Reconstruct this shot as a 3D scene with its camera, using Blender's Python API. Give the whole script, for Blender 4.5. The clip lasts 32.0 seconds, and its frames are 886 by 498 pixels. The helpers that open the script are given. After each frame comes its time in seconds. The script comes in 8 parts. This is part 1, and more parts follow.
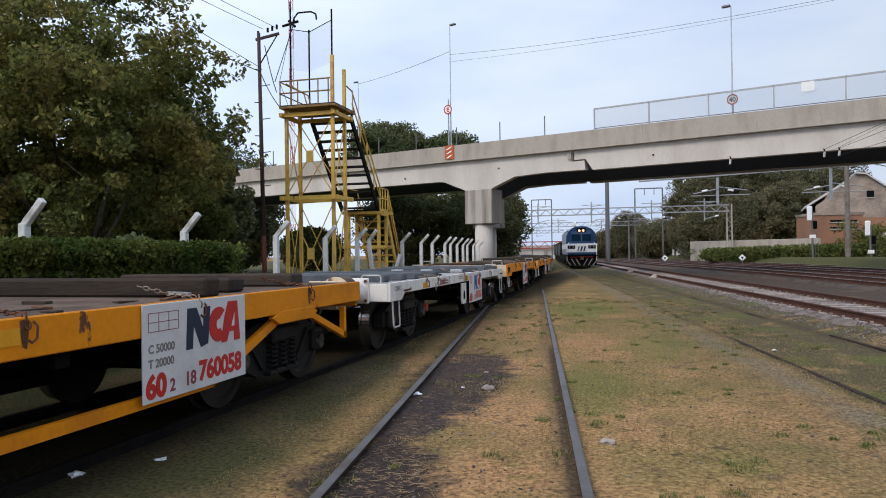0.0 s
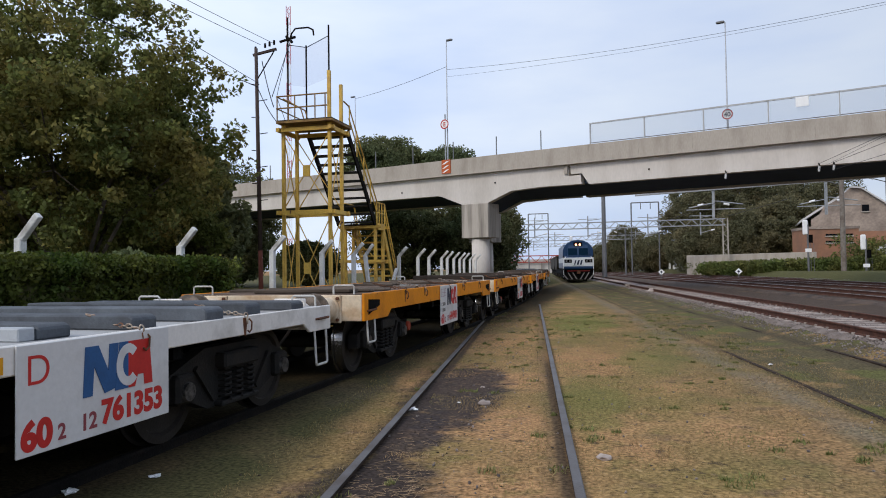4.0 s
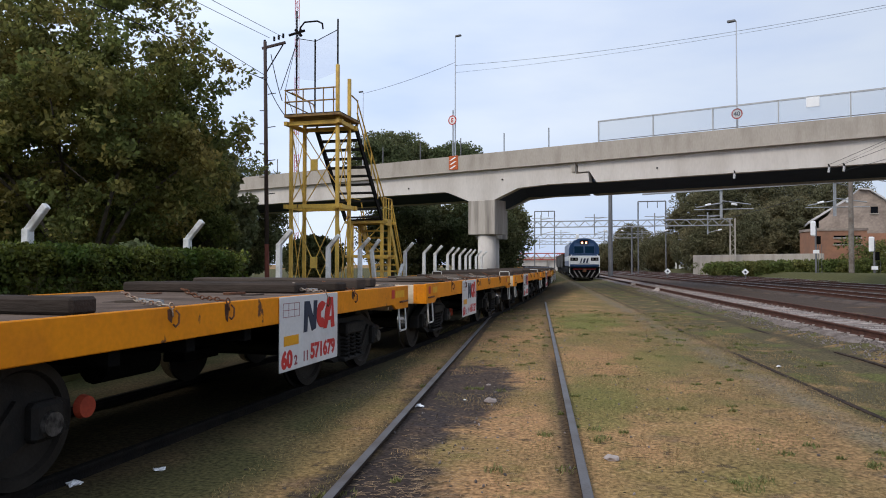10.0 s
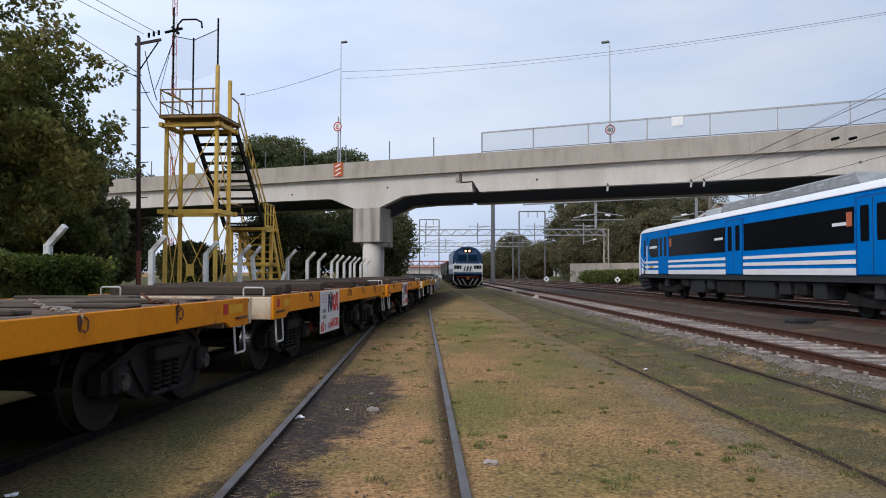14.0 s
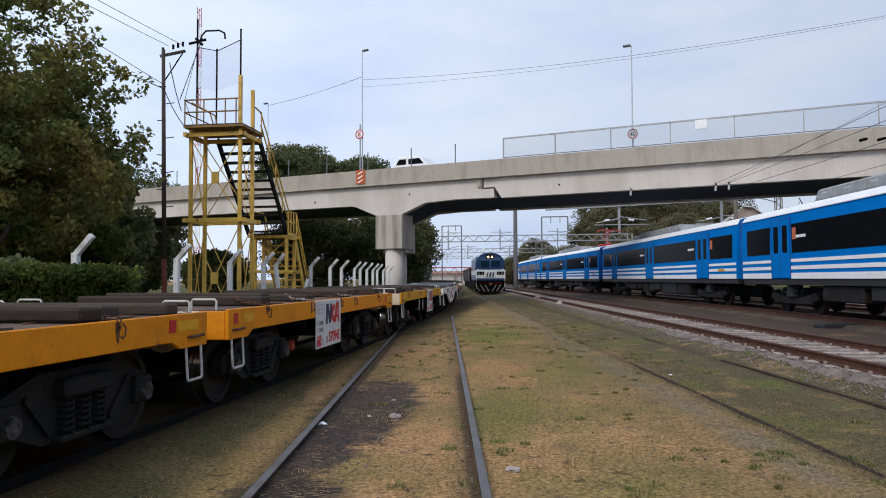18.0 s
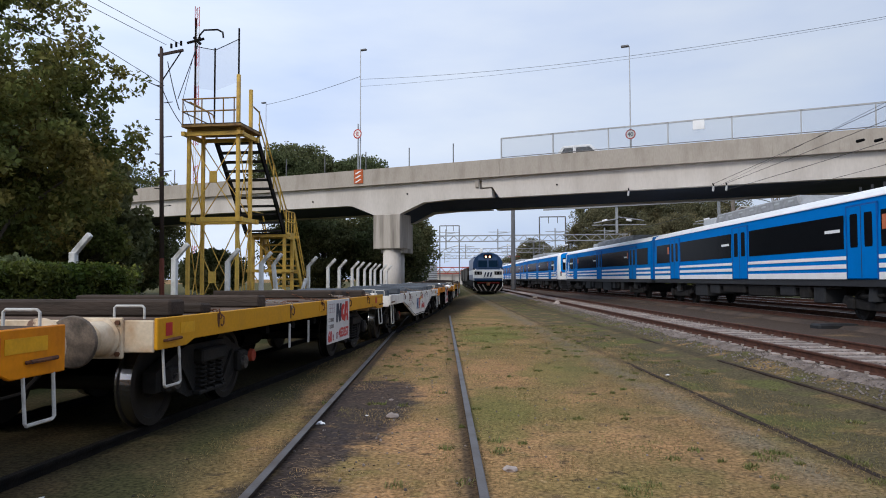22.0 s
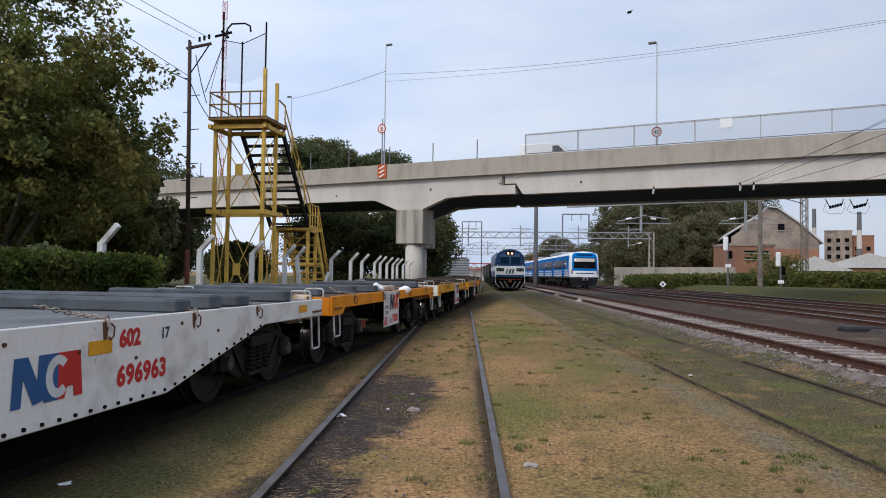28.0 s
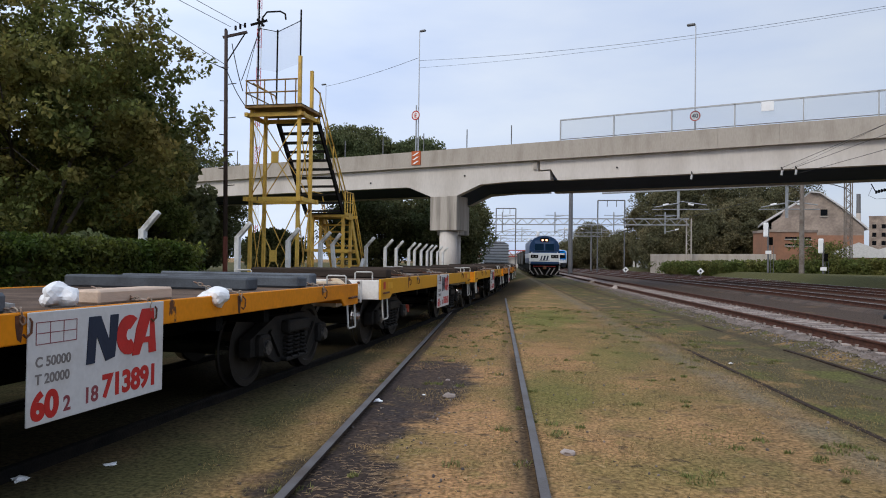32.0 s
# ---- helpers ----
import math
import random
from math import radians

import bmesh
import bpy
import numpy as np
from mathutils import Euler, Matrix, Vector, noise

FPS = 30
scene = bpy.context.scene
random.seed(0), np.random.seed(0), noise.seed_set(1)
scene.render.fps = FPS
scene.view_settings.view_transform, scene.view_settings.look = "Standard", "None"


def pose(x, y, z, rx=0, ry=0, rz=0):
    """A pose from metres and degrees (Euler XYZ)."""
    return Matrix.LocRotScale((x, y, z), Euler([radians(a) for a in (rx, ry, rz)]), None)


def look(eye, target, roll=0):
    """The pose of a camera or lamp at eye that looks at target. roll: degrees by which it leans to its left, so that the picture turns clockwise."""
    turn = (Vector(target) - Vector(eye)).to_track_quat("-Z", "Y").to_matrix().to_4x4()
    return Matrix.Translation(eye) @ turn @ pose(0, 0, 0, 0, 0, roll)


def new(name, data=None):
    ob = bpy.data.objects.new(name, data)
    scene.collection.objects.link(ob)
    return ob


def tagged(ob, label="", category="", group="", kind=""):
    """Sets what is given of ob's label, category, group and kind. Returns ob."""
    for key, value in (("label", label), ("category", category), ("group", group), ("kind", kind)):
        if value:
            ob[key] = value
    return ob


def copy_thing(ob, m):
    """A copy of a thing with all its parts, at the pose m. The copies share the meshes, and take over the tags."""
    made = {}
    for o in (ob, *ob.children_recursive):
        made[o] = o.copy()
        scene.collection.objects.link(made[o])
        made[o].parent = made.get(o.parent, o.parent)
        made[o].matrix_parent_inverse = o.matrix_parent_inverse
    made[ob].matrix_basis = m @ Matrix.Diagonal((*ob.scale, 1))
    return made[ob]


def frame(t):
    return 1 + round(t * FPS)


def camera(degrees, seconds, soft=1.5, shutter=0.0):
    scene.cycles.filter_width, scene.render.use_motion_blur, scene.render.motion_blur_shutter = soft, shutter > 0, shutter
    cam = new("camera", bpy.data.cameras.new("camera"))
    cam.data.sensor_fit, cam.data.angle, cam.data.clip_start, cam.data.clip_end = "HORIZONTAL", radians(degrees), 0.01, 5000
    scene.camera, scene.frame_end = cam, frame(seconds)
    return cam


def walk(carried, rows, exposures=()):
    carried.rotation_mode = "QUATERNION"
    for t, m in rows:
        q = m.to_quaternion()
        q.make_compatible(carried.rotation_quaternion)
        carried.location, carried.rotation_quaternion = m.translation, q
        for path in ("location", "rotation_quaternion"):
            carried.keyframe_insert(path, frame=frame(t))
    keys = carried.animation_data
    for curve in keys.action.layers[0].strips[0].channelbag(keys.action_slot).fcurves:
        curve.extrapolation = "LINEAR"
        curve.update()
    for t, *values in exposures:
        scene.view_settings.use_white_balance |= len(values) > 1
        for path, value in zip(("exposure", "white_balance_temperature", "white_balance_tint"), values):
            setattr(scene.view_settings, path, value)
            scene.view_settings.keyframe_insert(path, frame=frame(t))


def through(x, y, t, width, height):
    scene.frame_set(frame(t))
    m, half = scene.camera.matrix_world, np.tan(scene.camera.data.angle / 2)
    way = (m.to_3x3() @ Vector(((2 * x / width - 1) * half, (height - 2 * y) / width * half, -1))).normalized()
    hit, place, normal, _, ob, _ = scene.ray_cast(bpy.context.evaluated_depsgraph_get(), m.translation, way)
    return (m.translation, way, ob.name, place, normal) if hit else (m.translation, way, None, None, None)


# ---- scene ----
cam = camera(63.7, 32.0, soft=1.0)

# seconds, place, pitch, roll, yaw of the hand-held camera
PATH = [
    (0.0, -0.004, -0.002, 1.478, 0.45, 0.74, 15.03),
    (0.5, -0.000, -0.006, 1.476, 0.81, 0.79, 15.17),
    (1.0, -0.010, 0.016, 1.469, 0.94, 0.69, 15.02),
    (1.5, -0.007, -0.016, 1.480, 0.66, 0.50, 15.11),
    (2.0, -0.001, -0.001, 1.481, 0.80, 0.58, 14.82),
    (2.5, 0.005, -0.013, 1.485, 1.06, 0.68, 14.89),
    (3.0, -0.002, -0.004, 1.477, 1.06, 0.52, 14.87),
    (3.5, 0.008, -0.014, 1.482, 1.36, 0.76, 14.95),
    (5.5, -0.008, 0.002, 1.494, 1.70, 0.55, 14.36),
    (6.0, -0.032, -0.030, 1.497, 1.17, 0.39, 15.51),
    (6.5, -0.064, -0.045, 1.498, 1.27, 0.43, 15.18),
    (7.0, -0.095, -0.068, 1.492, 1.13, 0.05, 15.36),
    (7.5, -0.087, -0.074, 1.483, 0.97, 0.52, 15.83),
    (8.0, -0.061, -0.052, 1.500, 1.92, -0.01, 15.29),
    (8.5, -0.028, -0.014, 1.493, 1.17, 0.17, 14.64),
    (9.0, -0.026, 0.019, 1.492, 1.10, 0.24, 14.17),
    (9.5, -0.028, 0.012, 1.499, 1.16, -0.01, 15.24),
    (10.0, -0.033, 0.031, 1.491, 1.26, -0.05, 15.21),
    (10.5, -0.034, 0.041, 1.493, 1.24, 0.09, 15.05),
    (11.0, -0.034, 0.036, 1.494, 1.33, 0.02, 14.79),
    (11.5, -0.026, 0.031, 1.491, 1.58, 0.02, 14.26),
    (12.0, -0.024, 0.041, 1.493, 1.43, 0.03, 12.37),
    (12.5, 0.001, 0.012, 1.506, 2.09, -0.27, 9.00),
    (13.0, 0.000, -0.000, 1.500, 2.50, 0.00, 6.37),
    (13.5, -0.007, 0.008, 1.502, 1.76, -0.03, 5.91),
    (14.0, -0.010, 0.024, 1.500, 1.89, -0.14, 6.00),
    (14.5, -0.009, 0.022, 1.499, 2.33, -0.13, 6.38),
    (16.5, 0.002, 0.036, 1.496, 2.37, 0.13, 7.60),
    (17.0, 0.007, 0.030, 1.495, 2.28, 0.31, 7.66),
    (17.5, 0.007, 0.031, 1.497, 2.48, 0.33, 7.57),
    (18.0, 0.011, 0.033, 1.498, 2.40, 0.26, 7.84),
    (18.5, 0.009, 0.030, 1.499, 2.34, 0.37, 7.80),
    (19.0, 0.008, 0.038, 1.496, 2.34, 0.37, 7.81),
    (19.5, 0.005, 0.036, 1.501, 2.39, 0.33, 7.78),
    (20.0, 0.004, 0.025, 1.500, 2.48, 0.43, 7.79),
    (20.5, 0.007, 0.026, 1.499, 2.34, 0.39, 7.93),
    (21.0, 0.005, 0.020, 1.502, 2.23, 0.20, 7.73),
    (21.5, 0.004, 0.031, 1.498, 2.43, 0.20, 7.70),
    (22.0, 0.009, 0.019, 1.499, 2.38, 0.14, 7.65),
    (22.5, 0.009, 0.011, 1.500, 2.53, -0.07, 7.51),
    (23.0, 0.011, 0.013, 1.491, 3.33, 0.08, 8.27),
    (23.5, -0.003, 0.006, 1.493, 3.03, -0.16, 8.66),
    (24.0, 0.000, 0.004, 1.491, 2.60, 0.03, 9.11),
    (24.5, -0.001, -0.001, 1.497, 2.02, -0.46, 8.75),
    (25.0, -0.003, 0.004, 1.496, 2.03, -0.56, 8.64),
    (25.5, -0.000, 0.007, 1.495, 2.22, -0.73, 9.02),
    (27.5, -0.004, 0.014, 1.493, 1.91, -0.64, 8.96),
    (28.0, -0.004, 0.018, 1.492, 2.03, -0.83, 9.39),
    (28.5, -0.002, 0.006, 1.497, 1.77, -0.77, 9.52),
    (29.0, -0.005, 0.016, 1.494, 1.72, -0.92, 9.44),
    (29.5, -0.007, 0.026, 1.488, 1.81, -0.61, 9.64),
    (30.0, -0.007, 0.020, 1.490, 1.89, -0.54, 9.92),
    (30.5, -0.006, 0.010, 1.493, 1.89, -0.57, 9.96),
    (31.0, -0.008, 0.016, 1.490, 1.82, -0.69, 10.09),
    (31.5, -0.021, 0.041, 1.485, 1.59, -0.84, 10.34),
    (32.0, -0.031, 0.041, 1.483, 0.94, -0.83, 12.10),]
walk(cam, [(t, pose(x, y, z, 90 + p, r, yaw)) for t, x, y, z, p, r, yaw in PATH], exposures=[(0.0, 0.12), (2.0, 0.08), (6.0, 0.02), (9.0, 0.06), (12.0, 0.09), (13.5, 0.02), (26.0, 0.02), (28.0, -0.01), (32.0, -0.01)])

# ---- world and light: a bright overcast sky ----
world = bpy.data.worlds.new("overcast_sky")
scene.world = world
world.use_nodes = True
wt = world.node_tree
wt.nodes.clear()
w_out = wt.nodes.new("ShaderNodeOutputWorld")
w_bg = wt.nodes.new("ShaderNodeBackground")
w_sky = wt.nodes.new("ShaderNodeTexSky")
w_sky.sky_type, w_sky.sun_disc = "NISHITA", False
w_sky.sun_elevation, w_sky.sun_rotation = radians(39.5), radians(-150)
w_sky.dust_density, w_sky.air_density = 1.5, 1.0
w_gain = wt.nodes.new("ShaderNodeMix")
w_gain.data_type, w_gain.blend_type = "RGBA", "MULTIPLY"
w_gain.inputs[0].default_value = 1.0
w_gain.inputs[7].default_value = (0.09, 0.09, 0.09, 1)
w_cloud = wt.nodes.new("ShaderNodeTexNoise")
w_cloud.inputs["Scale"].default_value, w_cloud.inputs["Detail"].default_value = 2.2, 5
w_map = wt.nodes.new("ShaderNodeMapping")
w_map.inputs["Scale"].default_value = (1.0, 1.0, 3.5)
w_tc = wt.nodes.new("ShaderNodeTexCoord")
w_ramp = wt.nodes.new("ShaderNodeValToRGB")
w_ramp.color_ramp.elements[0].position, w_ramp.color_ramp.elements[0].color = 0.34, (0.545, 0.66, 0.915, 1)
w_ramp.color_ramp.elements[1].position, w_ramp.color_ramp.elements[1].color = 0.68, (0.765, 0.84, 0.965, 1)
w_mix = wt.nodes.new("ShaderNodeMix")
w_mix.data_type = "RGBA"
w_mix.inputs[0].default_value = 0.86
wt.links.new(w_tc.outputs["Generated"], w_map.inputs[0])
wt.links.new(w_map.outputs[0], w_cloud.inputs["Vector"])
wt.links.new(w_cloud.outputs["Fac"], w_ramp.inputs[0])
wt.links.new(w_sky.outputs[0], w_gain.inputs[6])
wt.links.new(w_gain.outputs[2], w_mix.inputs[6])
w_dot = wt.nodes.new("ShaderNodeVectorMath")
w_dot.operation = "DOT_PRODUCT"
w_dot.inputs[1].default_value = (-0.80, -0.42, 0.42)
w_lobe = wt.nodes.new("ShaderNodeMapRange")
w_lobe.inputs[1].default_value, w_lobe.inputs[2].default_value, w_lobe.inputs[3].default_value, w_lobe.inputs[4].default_value = -0.75, 0.25, 0.72, 1.17
w_shade = wt.nodes.new("ShaderNodeVectorMath")
w_shade.operation = "SCALE"
wt.links.new(w_tc.outputs["Generated"], w_dot.inputs[0])
wt.links.new(w_dot.outputs["Value"], w_lobe.inputs[0])
wt.links.new(w_ramp.outputs[0], w_shade.inputs[0])
wt.links.new(w_lobe.outputs[0], w_shade.inputs["Scale"])
wt.links.new(w_shade.outputs[0], w_mix.inputs[7])
wt.links.new(w_mix.outputs[2], w_bg.inputs[0])
wt.links.new(w_bg.outputs[0], w_out.inputs[0])
w_bg.inputs[1].default_value = 1.12
sun_data = bpy.data.lights.new("sun", "SUN")
sun_data.energy, sun_data.angle, sun_data.color = 1.5, radians(20), (1.0, 0.91, 0.78)
sun = new("sun", sun_data)
sun.matrix_basis = look((-27, -28, 44), (0, 20, 0))


# ---- materials ----
def material(name, color, rough=0.7, metal=0.0, vary=0.25, scale=6.0, fine=60.0, bump=0.15, second=None, spots=0.5, spec=0.4, stretch=(1, 1, 1), chips=None, island=0.0, obj_random=0.0):
    """A procedural surface: a base colour, blotches of a second colour, fine grain and relief."""
    m = bpy.data.materials.new(name)
    m.use_nodes = True
    t = m.node_tree
    b = t.nodes["Principled BSDF"]
    b.inputs["Roughness"].default_value, b.inputs["Metallic"].default_value = rough, metal
    b.inputs["Specular IOR Level"].default_value = spec
    tc = t.nodes.new("ShaderNodeTexCoord")
    mp = t.nodes.new("ShaderNodeMapping")
    mp.inputs["Scale"].default_value = stretch
    t.links.new(tc.outputs["Object"], mp.inputs[0])
    big = t.nodes.new("ShaderNodeTexNoise")
    big.inputs["Scale"].default_value, big.inputs["Detail"].default_value = scale, 6
    small = t.nodes.new("ShaderNodeTexNoise")
    small.inputs["Scale"].default_value, small.inputs["Detail"].default_value = fine, 4
    for n in (big, small):
        t.links.new(mp.outputs[0], n.inputs["Vector"])
    ramp = t.nodes.new("ShaderNodeValToRGB")
    ramp.color_ramp.elements[0].position, ramp.color_ramp.elements[1].position = spots - 0.1, spots + 0.16
    two = second or tuple(c * (1 - vary) for c in color)
    ramp.color_ramp.elements[0].color, ramp.color_ramp.elements[1].color = (*color, 1), (*two, 1)
    t.links.new(big.outputs["Fac"], ramp.inputs[0])
    grain = t.nodes.new("ShaderNodeMapRange")
    grain.inputs[3].default_value, grain.inputs[4].default_value = 1 - vary, 1 + vary
    t.links.new(small.outputs["Fac"], grain.inputs[0])
    mul = t.nodes.new("ShaderNodeVectorMath")
    mul.operation = "SCALE"
    t.links.new(ramp.outputs[0], mul.inputs[0])
    last = grain.outputs[0]
    if island or obj_random:
        src = t.nodes.new("ShaderNodeNewGeometry").outputs["Random Per Island"] if island else t.nodes.new("ShaderNodeObjectInfo").outputs["Random"]
        rng = t.nodes.new("ShaderNodeMapRange")
        rng.inputs[3].default_value, rng.inputs[4].default_value = 1 - (island or obj_random), 1 + (island or obj_random)
        t.links.new(src, rng.inputs[0])
        mm = t.nodes.new("ShaderNodeMath")
        mm.operation = "MULTIPLY"
        t.links.new(last, mm.inputs[0]), t.links.new(rng.outputs[0], mm.inputs[1])
        last = mm.outputs[0]
    t.links.new(last, mul.inputs["Scale"])
    t.links.new(mul.outputs[0], b.inputs["Base Color"])
    if chips:   # paint knocked off in small spots and runs
        shade, size, limit = chips
        cn = t.nodes.new("ShaderNodeTexNoise")
        cn.inputs["Scale"].default_value, cn.inputs["Detail"].default_value, cn.inputs["Roughness"].default_value = size, 7, 0.62
        cm = t.nodes.new("ShaderNodeMapping")
        cm.inputs["Scale"].default_value = (1, 1, 0.6)
        t.links.new(tc.outputs["Object"], cm.inputs[0]), t.links.new(cm.outputs[0], cn.inputs["Vector"])
        cr = t.nodes.new("ShaderNodeMapRange")
        cr.inputs[1].default_value, cr.inputs[2].default_value = limit, limit + 0.035
        t.links.new(cn.outputs["Fac"], cr.inputs[0])
        cx = t.nodes.new("ShaderNodeMix")
        cx.data_type = "RGBA"
        cx.inputs[7].default_value = (*shade, 1)
        t.links.new(cr.outputs[0], cx.inputs[0]), t.links.new(mul.outputs[0], cx.inputs[6])
        t.links.new(cx.outputs[2], b.inputs["Base Color"])
    if bump:
        bp = t.nodes.new("ShaderNodeBump")
        bp.inputs["Strength"].default_value, bp.inputs["Distance"].default_value = bump, 0.02
        t.links.new(small.outputs["Fac"], bp.inputs["Height"])
        t.links.new(bp.outputs[0], b.inputs["Normal"])
    return m


def glowing(name, color, strength):
    m = bpy.data.materials.new(name)
    m.use_nodes = True
    b = m.node_tree.nodes["Principled BSDF"]
    b.inputs["Base Color"].default_value = (*color, 1)
    b.inputs["Emission Color"].default_value, b.inputs["Emission Strength"].default_value = (*color, 1), strength
    return m


M_ORANGE = material("orange_wagon_paint", (0.72, 0.245, 0.004), 0.55, 0, 0.18, 1.8, 22, 0.06, spec=0.2, second=(0.52, 0.165, 0.008), spots=0.55, chips=((0.12, 0.05, 0.025), 3.4, 0.645))
M_YELLOWP = material("yellow_wagon_paint", (0.60, 0.285, 0.012), 0.55, 0, 0.15, 3, 25, 0.05, spec=0.2, second=(0.52, 0.25, 0.02), spots=0.58, chips=((0.15, 0.07, 0.03), 3.2, 0.67))
M_WHITEP = material("white_wagon_paint", (0.74, 0.705, 0.66), 0.55, 0, 0.12, 3, 30, 0.05, second=(0.47, 0.44, 0.40), spots=0.58, chips=((0.14, 0.08, 0.05), 3.5, 0.69))
M_CREAM = material("dirty_cream_paint", (0.62, 0.51, 0.37), 0.6, 0, 0.2, 4, 30, 0.08, second=(0.43, 0.28, 0.16), spots=0.55, chips=((0.12, 0.06, 0.035), 4.0, 0.64))
M_DECK = material("worn_wagon_deck", (0.150, 0.108, 0.084), 0.9, 0, 0.3, 2.2, 30, 0.4, second=(0.080, 0.057, 0.044), spec=0.08)
M_DECKG = material("grey_wagon_deck", (0.16, 0.17, 0.18), 0.8, 0, 0.25, 2.2, 30, 0.3, second=(0.11, 0.115, 0.12))
M_TIMBER = material("dark_weathered_timber", (0.066, 0.050, 0.041), 0.9, 0, 0.35, 5, 40, 0.5, second=(0.045, 0.036, 0.03), stretch=(0.2, 1, 1), obj_random=0.3, spec=0.08)
M_PLANK = material("bleached_deck_plank", (0.135, 0.108, 0.088), 0.9, 0, 0.3, 5, 40, 0.5, second=(0.06, 0.047, 0.037), stretch=(0.2, 1, 1), obj_random=0.35, spec=0.08)
M_GREYBEAM = material("grey_painted_bearer", (0.088, 0.10, 0.115), 0.8, 0, 0.25, 4, 40, 0.2, second=(0.058, 0.064, 0.074), obj_random=0.25)
# near-black, so that the shade under the wagons is in the colour too
M_DARKSTEEL = material("near_black_steel", (0.0065, 0.006, 0.0055), 0.85, 0.0, 0.4, 5, 50, 0.3, second=(0.014, 0.011, 0.009), spec=0.12)
M_WHEEL = material("dusty_wheel_steel", (0.030, 0.025, 0.021), 0.6, 0.15, 0.35, 4, 40, 0.15, second=(0.018, 0.015, 0.012), spec=0.25)
# bogie frames, with the shade below the deck taken into their colour
M_FRAME = material("near_black_frame", (0.0095, 0.009, 0.0085), 0.7, 0.0, 0.4, 5, 50, 0.3, second=(0.018, 0.015, 0.0125), spec=0.25)
M_CAP = material("worn_axle_cap", (0.10, 0.092, 0.085), 0.5, 0.3, 0.4, 18, 60, 0.2, second=(0.012, 0.011, 0.010), spots=0.46)
M_BUFFER = material("greasy_buffer_face", (0.17, 0.13, 0.10), 0.6, 0.1, 0.4, 8, 50, 0.2, second=(0.05, 0.04, 0.032))
# black that also stands for the deep shade of the underframes
M_BLACK = material("near_black_matt", (0.004, 0.004, 0.004), 0.9, 0, 0.4, 4, 40, 0.3, spec=0.08)
M_RUST = material("rusty_steel", (0.16, 0.065, 0.03), 0.85, 0.1, 0.35, 9, 60, 0.4, second=(0.07, 0.03, 0.018))
M_RAILTOP = material("worn_rail_steel", (0.115, 0.108, 0.108), 0.55, 0.2, 0.3, 3, 60, 0.1, second=(0.075, 0.06, 0.052), spots=0.55)
M_RAILWEB = material("grimy_rail_web", (0.050, 0.034, 0.026), 0.9, 0, 0.35, 7, 60, 0.3, second=(0.025, 0.018, 0.014), spec=0.1)
M_RAILRUST = material("brown_rail_rust", (0.105, 0.042, 0.026), 0.85, 0.1, 0.35, 7, 60, 0.3, second=(0.06, 0.025, 0.016))
M_RAILBRIGHT = material("polished_rail_head", (0.42, 0.40, 0.39), 0.38, 0.85, 0.15, 3, 60, 0.05)
M_SHINE = material("bare_wheel_tread", (0.45, 0.45, 0.46), 0.25, 1.0, 0.1, 8, 80, 0.05)
M_RED = material("red_paint", (0.50, 0.022, 0.018), 0.5, 0, 0.15, 6, 40, 0.05)
M_NAVY = material("navy_paint", (0.012, 0.022, 0.05), 0.5, 0, 0.15, 6, 40, 0.05)
M_BLUEL = material("mid_blue_paint", (0.02, 0.09, 0.24), 0.5, 0, 0.15, 6, 40, 0.05)
M_SIGNWHITE = material("scuffed_white_sheet", (0.60, 0.59, 0.58), 0.55, 0, 0.1, 3, 30, 0.06, second=(0.49, 0.47, 0.45), spots=0.58)
M_GREYMARK = material("faded_grey_lettering", (0.20, 0.18, 0.17), 0.7, 0, 0.2)
M_AMBER = material("amber_reflector", (0.70, 0.32, 0.01), 0.35, 0, 0.08)
M_CONCRETE = material("weathered_concrete", (0.40, 0.36, 0.315), 0.9, 0, 0.18, 0.9, 14, 0.25, second=(0.30, 0.265, 0.225), stretch=(1, 1, 0.35))
M_PARAPET = material("rain_streaked_parapet", (0.40, 0.355, 0.305), 0.9, 0, 0.2, 1.3, 16, 0.3, second=(0.305, 0.265, 0.22), stretch=(1.1, 1.1, 0.3), spots=0.56)
M_CONCRETE2 = material("pale_girder_concrete", (0.60, 0.555, 0.51), 0.9, 0, 0.12, 0.7, 12, 0.2, second=(0.50, 0.455, 0.41), stretch=(1, 1, 0.3))
M_PIER = material("streaked_pier_concrete", (0.42, 0.375, 0.325), 0.9, 0, 0.2, 1.6, 14, 0.25, second=(0.20, 0.175, 0.15), stretch=(1.5, 1.5, 0.12), spots=0.53)
# concrete of the underside: the shade there is put into this dark blue colour
M_CONCDARK = material("shaded_soffit_concrete", (0.030, 0.046, 0.080), 0.95, 0, 0.25, 1, 12, 0.2)
M_POST = material("whitewashed_concrete", (0.60, 0.60, 0.58), 0.85, 0, 0.2, 4, 40, 0.25, second=(0.34, 0.33, 0.30), spots=0.56, chips=((0.20, 0.18, 0.15), 5.0, 0.64))
M_TOWERY = material("faded_yellow_steel", (0.68, 0.43, 0.080), 0.55, 0, 0.24, 2.5, 25, 0.1, second=(0.38, 0.215, 0.055), spots=0.57, chips=((0.13, 0.06, 0.03), 3.0, 0.66))
M_TOWERR = material("rusty_yellow_rail", (0.30, 0.18, 0.055), 0.7, 0, 0.3, 4, 30, 0.2, second=(0.13, 0.065, 0.03), spots=0.52)
M_TREAD = material("dark_stair_grating", (0.035, 0.032, 0.03), 0.8, 0.2, 0.3)
